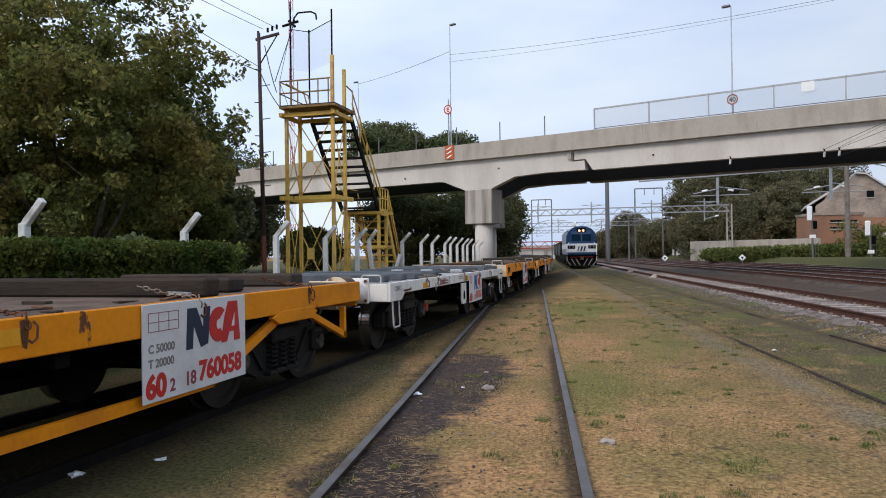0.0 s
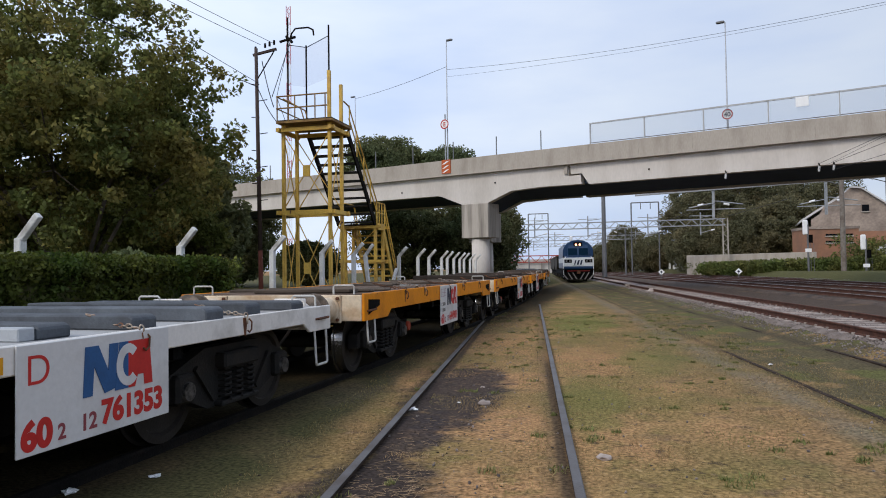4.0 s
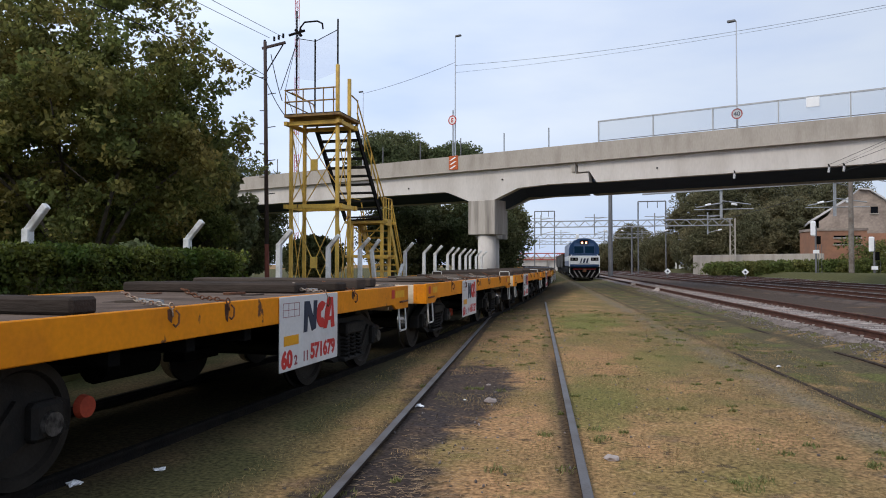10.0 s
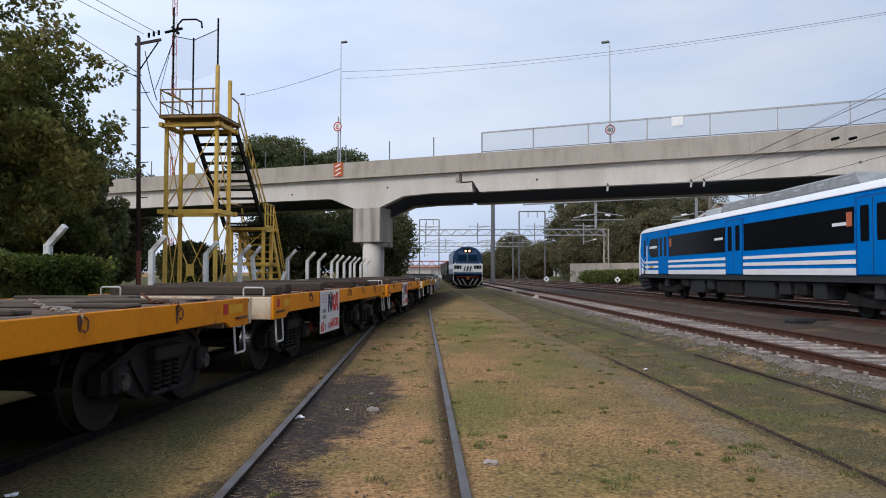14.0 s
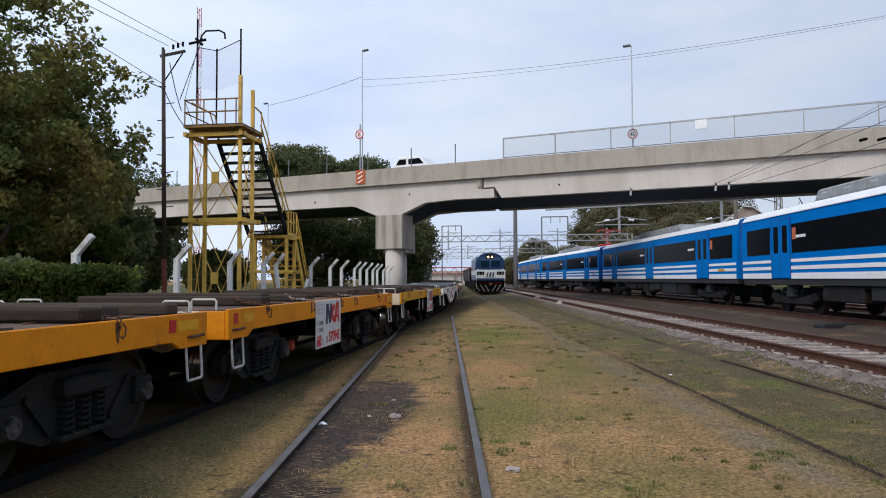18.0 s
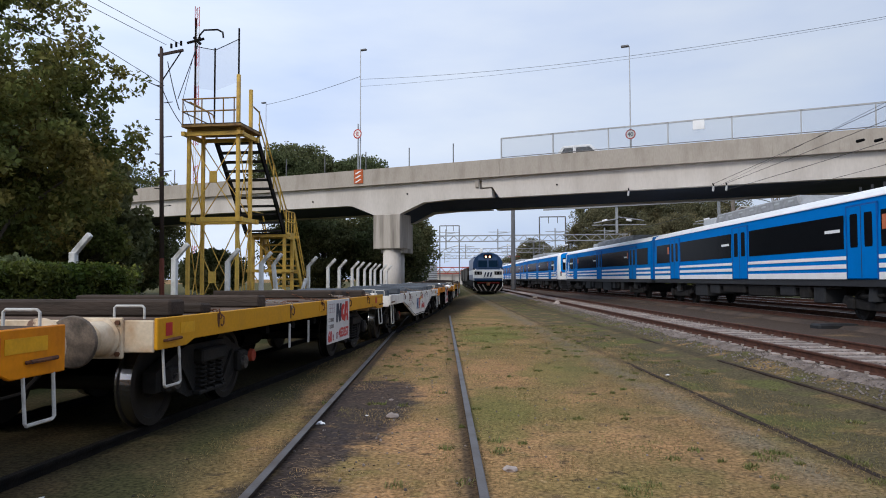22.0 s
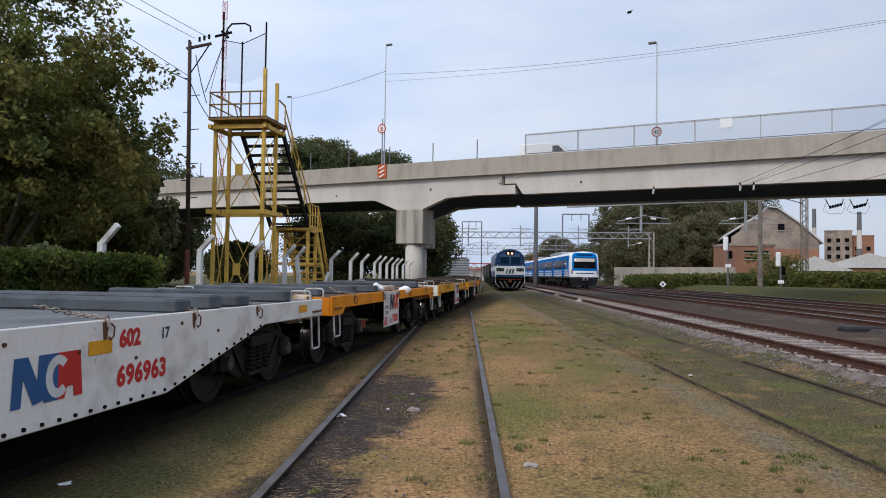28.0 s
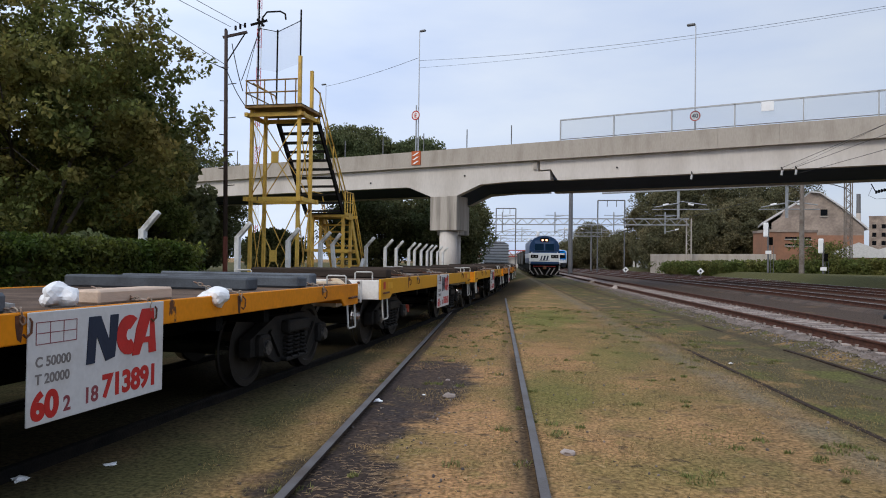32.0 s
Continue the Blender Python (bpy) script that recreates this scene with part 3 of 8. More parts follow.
    # oily brown ballast among the main tracks
    col = mix(times(across(8.6, 28.0, 1.2), tex(0.5, 6, 0.18, 0.40, 13.0)), col, (0.075, 0.055, 0.043))
    # rank grass on the bank past the main line
    col = mix(times(across(20.8, 90.0, 1.0), 0.9), col, (0.082, 0.080, 0.028))
    fine = t.nodes.new("ShaderNodeTexNoise")
    fine.inputs["Scale"].default_value, fine.inputs["Detail"].default_value = 28, 8
    t.links.new(tc.outputs["Object"], fine.inputs["Vector"])
    rng = t.nodes.new("ShaderNodeMapRange")
    rng.inputs[1].default_value, rng.inputs[2].default_value, rng.inputs[3].default_value, rng.inputs[4].default_value = 0.3, 0.7, 0.42, 1.6
    t.links.new(fine.outputs["Fac"], rng.inputs[0])
    sc = t.nodes.new("ShaderNodeVectorMath")
    sc.operation = "SCALE"
    t.links.new(col, sc.inputs[0]), t.links.new(rng.outputs[0], sc.inputs["Scale"])
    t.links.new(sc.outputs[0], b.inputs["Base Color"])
    bp = t.nodes.new("ShaderNodeBump")
    bp.inputs["Strength"].default_value, bp.inputs["Distance"].default_value = 0.4, 0.03
    t.links.new(fine.outputs["Fac"], bp.inputs["Height"]), t.links.new(bp.outputs[0], b.inputs["Normal"])
    return m


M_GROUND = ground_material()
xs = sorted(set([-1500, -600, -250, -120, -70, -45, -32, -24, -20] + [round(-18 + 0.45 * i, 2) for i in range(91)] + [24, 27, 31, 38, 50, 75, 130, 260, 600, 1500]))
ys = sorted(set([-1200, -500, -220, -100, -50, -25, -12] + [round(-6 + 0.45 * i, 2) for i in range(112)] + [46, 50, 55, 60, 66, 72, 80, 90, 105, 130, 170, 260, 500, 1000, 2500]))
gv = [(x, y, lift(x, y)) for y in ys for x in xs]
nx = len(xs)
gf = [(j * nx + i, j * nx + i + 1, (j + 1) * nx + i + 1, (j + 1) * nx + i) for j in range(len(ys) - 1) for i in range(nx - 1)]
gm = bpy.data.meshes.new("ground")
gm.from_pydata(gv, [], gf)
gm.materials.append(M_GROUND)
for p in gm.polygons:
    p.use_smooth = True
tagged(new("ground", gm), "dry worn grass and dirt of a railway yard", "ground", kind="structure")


# ---- tracks ----
def rail_mesh(fx, off, z, y0, y1, step, mat_top, mat_side, name, parent):
    """One rail: foot, web and a worn head, swept along the line."""
    prof = [(-0.065, -0.15), (-0.065, -0.135), (-0.01, -0.12), (-0.01, -0.04), (-0.036, -0.03), (-0.036, -0.004), (-0.03, 0.0), (0.03, 0.0), (0.036, -0.004), (0.036, -0.03), (0.01, -0.04), (0.01, -0.12), (0.065, -0.135), (0.065, -0.15)]
    verts, faces, k = [], [], len(prof)
    n = int((y1 - y0) / step) + 1
    for i in range(n + 1):
        m = on_line(fx, y0 + (y1 - y0) * i / n, z)
        verts += [tuple(m @ Vector((off + u, 0, v))) for u, v in prof]
    top = []
    for i in range(n):
        for j in range(k):
            a, b = i * k + j, i * k + (j + 1) % k
            faces.append((a, a + k, b + k, b))
            top.append(1 if j in (5, 6, 7) else 0)
    me = bpy.data.meshes.new(name)
    me.from_pydata(verts, [], faces)
    me.materials.append(mat_side), me.materials.append(mat_top)
    me.polygons.foreach_set("material_index", top)
    ob = new(name, me)
    ob.parent = parent
    return ob


def track(label, fx, z, y0, y1, step, mat_top, mat_side, half=0.874):
    tr = thing("railway_track", label, "railway track", kind="structure")
    for s in (-1, 1):
        rail_mesh(fx, s * half, z, y0, y1, step, mat_top, mat_side, "rail", tr)
    return tr


def sleepers(tr, fx, z, y0, y1, gap, half, mat, count=300):
    bm = B((-half, half, -0.12, 0.12, -0.14, 0.0))
    soften(bm, 0.015)
    me = mesh_of("sleeper", bm, mat)
    y, k = y0, 0
    while y < y1 and k < count:
        s = part("sleeper", me, mat, tr)
        s.matrix_basis = on_line(fx, y, z) @ pose(random.uniform(-0.03, 0.03), 0, random.uniform(-0.012, 0.006), 0, 0, random.uniform(-1, 1))
        y += gap
        k += 1


track_near = track("worn siding rails sunk in dry grass", near_x, -0.04, -20, 29.5, 1.0, M_RAILTOP, M_RAILWEB, 0.853)
# both head and web near-black: the wagons' shade is in the rail colour
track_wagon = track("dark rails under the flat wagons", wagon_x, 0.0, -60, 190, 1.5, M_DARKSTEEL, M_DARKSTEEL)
track_grass = thing("railway_track", "disused rails half buried in grass", "railway track", kind="structure")
for off, z in ((-0.874, -0.088), (0.874, -0.046)):   # the further stretch lies deeper in the grass
    rail_mesh(grass_x, off, z, -20, 14, 2.0, M_RAILWEB, M_RAILWEB, "rail", track_grass)
    rail_mesh(grass_x, off, z - 0.022, 14, 150, 2.0, M_RAILWEB, M_RAILWEB, "rail", track_grass)
track_ballast = track("rust-brown rails on pale sleepers and ballast", ballast_x, 0.25, -20, 190, 2.0, M_RAILRUST, M_RAILRUST)
sleepers(track_ballast, ballast_x, 0.108, -2, 120, 0.62, 1.06, M_SLEEPER, 200)
main_tracks = []
for off in (0.0, 4.3, 8.6):
    fx = (lambda o: (lambda y: main_x(y) + o))(off)
    tr = track("dark main line rails on brown ballast", fx, 0.30, -60, 260, 2.5, M_RAILBRIGHT, M_RAILRUST)
    sleepers(tr, fx, 0.155, 8, 110, 0.65, 1.3, M_WOODSLEEP, 150)
    main_tracks.append(tr)


def ballast_bed(label, fx, zt, y0, y1, half, step, mat):
    """A low bank of stones under a track: a rough sheet with sloping sides."""
    prof = [(-half - 0.45, -0.2), (-half, 0.0), (-half / 2, 0.01), (0, 0.0), (half / 2, 0.01), (half, 0.0), (half + 0.45, -0.2)]
    verts, faces, k = [], [], len(prof)
    n = int((y1 - y0) / step)
    for i in range(n + 1):
        m = on_line(fx, y0 + (y1 - y0) * i / n, zt)
        verts += [tuple(m @ Vector((u + random.uniform(-0.06, 0.06), 0, v + random.uniform(-0.018, 0.018)))) for u, v in prof]
    faces = [(i * k + j, (i + 1) * k + j, (i + 1) * k + j + 1, i * k + j + 1) for i in range(n) for j in range(k - 1)]
    me = bpy.data.meshes.new("ballast")
    me.from_pydata(verts, [], faces)
    me.materials.append(mat)
    return tagged(new("ballast", me), label, "ballast", kind="stuff")


M_BED = material("stony_ballast", (0.22, 0.178, 0.152), 0.95, 0, 0.5, 3, 40, 1.0, second=(0.115, 0.085, 0.068))
M_BEDD = material("oily_ballast", (0.100, 0.068, 0.050), 0.95, 0, 0.4, 1.5, 40, 1.0, second=(0.045, 0.033, 0.028))
ballast_bed("pale grey ballast stones", ballast_x, 0.085, -18, 130, 1.2, 0.35, M_BED)
for off in (0.0, 4.3, 8.6):
    ballast_bed("brown oily ballast stones", (lambda o: (lambda y: main_x(y) + o))(off), 0.14, -50, 200, 1.45, 1.0, M_BEDD)


# ---- road bridge over the yard ----
BR = pose(-2.3, 43.0, 0, 0, 0, math.degrees(math.atan(-0.335)))  # local x along the bridge, y across it, away from the yard end
ZS, ZT, ZL, ZP = 6.4, 8.75, 7.65, 7.74  # soffit, parapet top, roadway, foot of the parapet
for xa, xb in ((-300.0, -75.0), (75.0, 250.0)):
    em = tagged(part("embankment", B((xa, xb, 0.0, 8.8, -0.6, ZL + 0.14)), M_GROUND), "earth embankment of the bridge approach", "embankment", kind="structure")
    em.matrix_basis = BR
bridge = thing("road_bridge", "weathered concrete road bridge on a single round pier", "bridge", BR)
X0, X1 = -75.0, 75.0
part("deck_slab", B((X0, X1, 0.32, 8.4, ZL - 0.12, ZL + 0.1)), M_CONCRETE, bridge)
part("road_surface", B((X0, X1, 1.3, 7.4, ZL + 0.104, ZL + 0.14)), M_BEDD, bridge, "asphalt carriageway")
PX = -8.08   # the pier's place along the bridge
JX = -1.05   # the half joint's place
hz = 5.72
# girder faces: a haunched span over the pier and a plain suspended span past the joint
left = [(X0, ZS + 0.05), (PX - 2.9, ZS + 0.02), (PX - 2.6, ZS - 0.05), (PX - 1.0, hz), (PX + 1.0, hz), (PX + 2.7, ZS - 0.02), (PX + 4.8, ZS + 0.08), (JX + 0.46, ZS + 0.06), (JX + 0.40, ZS + 0.62), (JX - 0.37, ZS + 0.60), (JX - 0.37, ZP - 0.08), (X0, ZP - 0.08)]
right = [(JX + 0.92, ZS + 0.02), (X1, ZS + 0.02), (X1, ZP - 0.08), (JX - 0.24, ZP - 0.08), (JX - 0.24, ZS + 0.70), (JX + 0.47, ZS + 0.70)]
SKEW = -3.2   # the far side of the bridge lies further along it
for gy in (0.28, 7.9):
    for outline in (left, right):
        far = [(x if abs(x) > 70 or gy < 1 else x + SKEW, z) for x, z in outline]
        part("girder", prism(far, gy, gy + 0.5, "y"), M_CONCRETE2, bridge)
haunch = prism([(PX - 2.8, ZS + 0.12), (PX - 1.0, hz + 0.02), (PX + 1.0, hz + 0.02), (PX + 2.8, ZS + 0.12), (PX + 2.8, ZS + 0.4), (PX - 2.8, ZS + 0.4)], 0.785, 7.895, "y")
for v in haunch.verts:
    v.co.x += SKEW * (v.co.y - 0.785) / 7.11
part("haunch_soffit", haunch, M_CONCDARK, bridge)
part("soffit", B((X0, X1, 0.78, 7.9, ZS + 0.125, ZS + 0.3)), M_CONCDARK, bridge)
for gy in (0.0, 8.5):
    k = X0
    while k < X1:   # parapet panels with fine joints
        part("parapet_panel", soften(B((k, k + 2.996, gy, gy + 0.22, ZP, ZT)), 0.004), M_PARAPET, bridge)
        k += 3.0
    part("ledge", soften(B((X0, X1, gy - 0.05, gy + 0.30, ZP - 0.075, ZP - 0.004)), 0.01), M_PARAPET, bridge)
part("joint_stub", soften(B((JX - 0.62, JX - 0.40, 0.16, 0.30, ZS + 0.72, ZP - 0.08)), 0.01), M_PIER, bridge, "cast block beside the bridge joint")
for px, py in ((PX, 1.0), (PX - 4.0, 8.6)):   # a skewed row of two piers
    part("pier_column", T(((px, py, -0.3), (px, py, 3.47), 0.6), n=32), M_CONCRETE2, bridge, smooth=True)
    part("pier_block", soften(B((px - 1.02, px + 1.02, py - 0.75, py + 0.75, 3.47, hz)), 0.03), M_PIER, bridge)
for x, y, z in ((-14.0, 0.27, 6.85), (-6.5, 0.27, 7.0), (3.5, 0.27, 7.0), (20, 0.27, 7.0)):
    part("drain_stub", T(((x, y + 0.05, z), (x, y - 0.06, z - 0.02), 0.05)), M_DARKSTEEL, bridge)
for x in (7.66, 12.09, 12.74):
    br = part("catenary_bracket", bent([(x, 0.27, 6.46), (x, 0.05, 6.50), (x + 0.05, -0.06, 6.44), (x + 0.05, -0.06, 6.34)], 0.03, 6), M_DARKSTEEL, bridge)
    part("insulator", T(((x + 0.05, -0.06, 6.34), (x + 0.02, -0.06, 6.08), 0.055), n=10), M_INSUL, br)
# the tall steel fence on the parapet
fence = thing("parapet_fence", "grey steel mesh fence on the bridge parapet", "fence", BR)
f0, f1 = 0.09, 61.8
n_posts = 19
for i in range(n_posts + 1):
    part("post", B((f0 + i * 3.25 - 0.035, f0 + i * 3.25 + 0.035, 0.06, 0.13, ZT, ZT + 1.25)), M_GALV, fence)
part("top_rail", B((f0, f1, 0.06, 0.13, ZT + 1.19, ZT + 1.27)), M_GALV, fence)
part("bottom_rail", B((f0, f1, 0.07, 0.12, ZT + 0.05, ZT + 0.09)), M_GALVD, fence)


def sparse_mesh_material():
    m = bpy.data.materials.new("fine_wire_mesh")
    m.use_nodes = True
    t = m.node_tree
    b = t.nodes["Principled BSDF"]
    b.inputs["Base Color"].default_value = (0.35, 0.37, 0.40, 1)
    b.inputs["Roughness"].default_value = 0.6
    b.inputs["Alpha"].default_value = 0.16
    return m


M_MESH = sparse_mesh_material()
for i in range(n_posts):
    a = f0 + i * 3.25
    part("mesh_panel", B((a + 0.05, a + 3.2, 0.085, 0.095, ZT + 0.09, ZT + 1.21)), M_MESH, fence)
for x in (-27, -16.2, -12.9, -9.58, -6.29, -3.14):
    tagged(part("fence_stub", T(((x, 0.11, ZT), (x, 0.11, ZT + 1.2), 0.035)), M_GALVD), "bare steel post on the bridge parapet", "post").matrix_basis = BR


def street_lamp(x, side, z1, y=0.7):
    lamp = thing("street_lamp", "slim galvanised street lamp on the bridge", "street lamp", BR @ pose(x, y, ZL + 0.1), group="bridge lamps")
    part("pole", T(((0, 0, 0), (0, 0, z1), 0.05, 0.028)), M_LAMP, lamp)
    part("arm", T(((0, 0, z1), (side * 0.35, 0, z1 + 0.03), 0.03)), M_GALV, lamp)
    part("lamp_head", soften(B((side * 0.25 - 0.22, side * 0.25 + 0.22, -0.1, 0.1, z1 - 0.02, z1 + 0.1)), 0.03), M_GALVD, lamp)


def road_sign(x, y, z, r, pole_z, text):
    s = thing("road_sign", "round traffic sign with a red ring on a thin pole", "road sign", BR @ pose(x, y, 0))
    part("pole", T(((0, 0, ZL), (0, 0, pole_z), 0.045)), M_GALV, s)
    part("disc", T(((0, -0.06, z), (0, -0.09, z), r), n=28), M_WHITEOBJ, s)
    ring = bmesh.new()
    for i in range(28):
        a0, a1 = 6.2832 * i / 28, 6.2832 * (i + 1) / 28
        v = [ring.verts.new((rr * math.cos(a), -0.095, z + rr * math.sin(a))) for rr, a in ((r * 0.76, a0), (r * 0.98, a0), (r * 0.98, a1), (r * 0.76, a1))]
        ring.faces.new(v)
    part("red_ring", ring, M_RED, s)
    lettering(text, r * 0.85, M_NAVY if text == "40" else M_RED, s, pose(-r * 0.3 * len(text), -0.1, z - r * 0.42, 90), "writing")
    return s


road_sign(-10.45, 0.5, 11.3, 0.33, 12.0, "E")
street_lamp(-10.40, 1, 9.3)
street_lamp(7.7, -1, 6.95)
street_lamp(-24.9, -1, 9.0, 8.2)
road_sign(7.78, 0.4, 9.58, 0.29, 9.9, "40")
arrow = thing("hazard_panel", "orange and white hazard panel on the parapet", "road sign", BR @ pose(-10.07, -0.04, 0))
M_ORANGER = material("red_orange_panel", (0.50, 0.10, 0.02), 0.6, 0, 0.2, 6, 40, 0.05)
part("panel", B((-0.35, 0.35, -0.02, 0.02, 7.85, 8.78)), M_ORANGER, arrow)
for i in range(3):
    part("white_block", prism([(-0.30, 7.92 + 0.28 * i), (-0.12, 7.92 + 0.28 * i), (0.26, 8.12 + 0.28 * i), (0.08, 8.12 + 0.28 * i)], -0.03, -0.022, "y"), M_WHITEOBJ, arrow)
tagged(part("white_sign", soften(B((11.15, 11.75, -0.10, -0.07, 9.43, 9.92)), 0.01), M_WHITEOBJ), "blank white board wired to the bridge fence", "sign").matrix_basis = BR


# ---- yellow stair tower ----
def stair_tower():
    tw = thing("stair_tower", "faded yellow steel stair tower with dark grating treads", "stair tower", pose(-9.6, 18.6, 0))
    w, d, zt, zm = 1.43, 0.85, 5.70, 3.2
    for x in (0, w):
        for y in (0, d):
            part("leg", B((x - 0.044, x + 0.044, y - 0.044, y + 0.044, -0.1, zt + (0.0 if x == 0 else 1.45 - 0.2 * (y > 0)))), M_TOWERY, tw)
    for y in (-0.09, d + 0.09):
        part("cross_beam", B((-0.12, w + 0.2, y - 0.04, y + 0.04, zm - 0.12, zm)), M_TOWERY, tw)
        part("cross_beam", B((-0.02, w + 0.2, y - 0.04, y + 0.04, zt - 0.24, zt - 0.13)), M_TOWERY, tw)
    for x in (-0.09, w + 0.09):
        part("cross_beam", B((x - 0.05, x + 0.05, -0.2, d + 0.3, zm - 0.12, zm)), M_TOWERY, tw)
        part("cross_beam", B((x - 0.05, x + 0.05, -0.2, d + 0.3, zt - 0.24, zt - 0.13)), M_TOWERY, tw)
    part("platform", B((-0.08, w + 0.2, -0.3, d + 0.35, zt - 0.03, zt + 0.03)), M_TOWERR, tw)
    part("grating", B((-0.07, w + 0.19, -0.29, d + 0.33, zt + 0.032, zt + 0.06)), M_TREAD, tw)
    for z0, z1 in ((0.1, zm - 0.2), (zm + 0.05, zt - 0.3)):
        zc = (z0 + z1) / 2
        for (xa, ya), (xb, yb) in (((0, 0), (w, 0)), ((0, d), (w, d)), ((0, 0), (0, d)), ((w, 0), (w, d))):
            part("brace", T(((xa, ya, z0), (xb, yb, z1), 0.016), ((xb, yb, z0), (xa, ya, z1), 0.016), n=5), M_TOWERY, tw)
        part("gusset", B((w / 2 - 0.1, w / 2 + 0.1, -0.03, 0.03, zc - 0.16, zc + 0.16)), M_TOWERY, tw)
    # railings of the platform
    for z in (0.4, 0.74):
        part("railing", T(((-0.07, -0.28, zt + z), (w + 0.05, -0.28, zt + z), 0.022), ((-0.07, -0.28, zt + z), (-0.07, d + 0.3, zt + z), 0.019)), M_TOWERR, tw)
    for x in (-0.05, 0.3, 0.5, 1.12, w):
        part("railing_post", T(((x, -0.28, zt), (x, -0.28, zt + 0.76), 0.019)), M_TOWERR, tw)
    for x, y, z in ((-0.05, 0.4, 3.25), (0.35, 0.8, 2.5), (w, 0.0, 2.75)):
        part("mast_pipe", T(((x, y, zt), (x, y, zt + z), 0.026)), M_DARKSTEEL, tw)
    part("filler_spout", bent([(0.0, 0.45, zt + 2.6), (0.05, 0.45, zt + 2.78), (0.25, 0.3, zt + 2.86), (0.75, 0.1, zt + 2.78), (0.95, 0.0, zt + 2.66), (0.97, 0.0, zt + 2.5)], 0.025), M_DARKSTEEL, tw)
    part("spout_lever", T(((-0.3, 0.4, zt + 2.55), (0.2, 0.4, zt + 2.65), 0.04), ((-0.1, 0.4, zt + 2.7), (0.1, 0.4, zt + 2.5), 0.04)), M_DARKSTEEL, tw)
    mp = bmesh.new()
    for (xa, ya), (xb, yb_) in (((0.36, 0.8), (1.4, 0.02)), ((-0.04, 0.42), (0.34, 0.8))):
        q = [mp.verts.new(p) for p in ((xa, ya, zt + 1.25), (xb, yb_, zt + 1.25), (xb, yb_, zt + 2.42), (xa, ya, zt + 2.42))]
        mp.faces.new(q)
    bmesh.ops.solidify(mp, geom=mp.faces, thickness=0.006)
    part("mesh_guard", mp, M_MESH, tw, "thin wire mesh guard between the masts")
    part("guard_rail", T(((0.36, 0.8, zt + 2.44), (1.42, 0.0, zt + 2.44), 0.012), ((0.36, 0.8, zt + 2.44), (-0.04, 0.42, zt + 2.44), 0.012)), M_DARKSTEEL, tw)
    part("stay_cable", T(((0.0, 0.4, zt + 2.6), (-0.07, -0.26, zt + 0.74), 0.009), ((-0.07, -0.26, zt + 0.74), (0.1, 0.0, zt), 0.009), n=4), M_WIRE, tw)
    for y0 in (0.0, 0.28):
        part("ladder_rail", bent([(0.0, y0, zt + 0.74), (0.5, y0 + 0.1, zt + 0.45), (0.62, y0 + 0.1, zt + 0.05)], 0.02), M_TOWERR, tw)
    # upper flight, away from the platform
    ya, yb, zb = d + 0.35, d + 2.65, 3.0
    x0, x1 = 0.2, 1.48
    for x in (x0, x1):
        part("stringer", bar(bmesh.new(), (x, ya, zt - 0.08), (x, yb, zb), 0.05, 0.2), M_DARKSTEEL, tw)
    n = 11
    for i in range(n):
        f = (i + 0.5) / n
        yt, zz = ya + (yb - ya) * f, zt - 0.07 + (zb - zt) * f
        part("tread", B((x0 + 0.03, x1 - 0.03, yt - 0.13, yt + 0.13, zz - 0.03, zz + 0.02)), M_TREAD, tw)
    for h in (0.36, 0.72):
        part("handrail", T(((x1 + 0.07, ya - 0.05, zt + h - 0.05), (x1 + 0.07, yb, zb + h), 0.022)), M_TOWERY, tw)
    part("handrail", bent([(x1 + 0.07, ya - 0.05, zt + 0.67), (x1 - 0.02, ya - 0.22, zt + 0.78), (w, d, zt + 0.78)], 0.022), M_TOWERR, tw)
    for i in range(5):
        f = i / 4
        part("handrail_post", T(((x1 + 0.07, ya + (yb - ya) * f, zt + (zb - zt) * f - 0.08), (x1 + 0.07, ya + (yb - ya) * f, zt + (zb - zt) * f + 0.70), 0.02)), M_TOWERY, tw)
    # landing on its own legs
    yc, yd = yb + 0.8, yb + 2.5
    part("landing", B((0.28, x1 + 0.04, yb - 0.04, yc, zb - 0.08, zb)), M_TREAD, tw)
    for x in (0.42, x1):
        for y in (yb + 0.02, yc - 0.06):
            part("leg", B((x - 0.045, x + 0.045, y - 0.045, y + 0.045, -0.1, zb - 0.09)), M_TOWERY, tw)
    for z in (zb - 0.15, 1.72):
        for y in (yb - 0.03, yc - 0.01):
            part("cross_beam", B((0.22, x1 + 0.22, y - 0.04, y + 0.04, z, z + 0.09)), M_TOWERY, tw)
    for x in (0.30, x1 + 0.06):
        part("edge_beam", B((x - 0.03, x + 0.03, yb + 0.02, yc - 0.06, zb - 0.2, zb + 0.01)), M_TOWERY, tw)
        part("edge_beam", B((x - 0.03, x + 0.03, yb + 0.02, yc - 0.06, 1.74, 1.80)), M_TOWERY, tw)
    for (xa, za), (xb, zc) in (((0.42, 0.1), (x1, 1.7)), ((x1, 0.1), (0.42, 1.7)), ((0.42, 1.85), (x1, zb - 0.2)), ((x1, 1.85), (0.42, zb - 0.2))):
        part("brace", T(((xa, yb + 0.02, za), (xb, yb + 0.02, zc), 0.016), n=5), M_TOWERY, tw)
    # steep lower flight
    for x in (0.45, x1 - 0.02):
        part("stringer", bar(bmesh.new(), (x, yc, zb - 0.05), (x, yd, -0.05), 0.05, 0.2), M_TOWERY, tw)
    for i in range(13):
        f = (i + 0.5) / 13
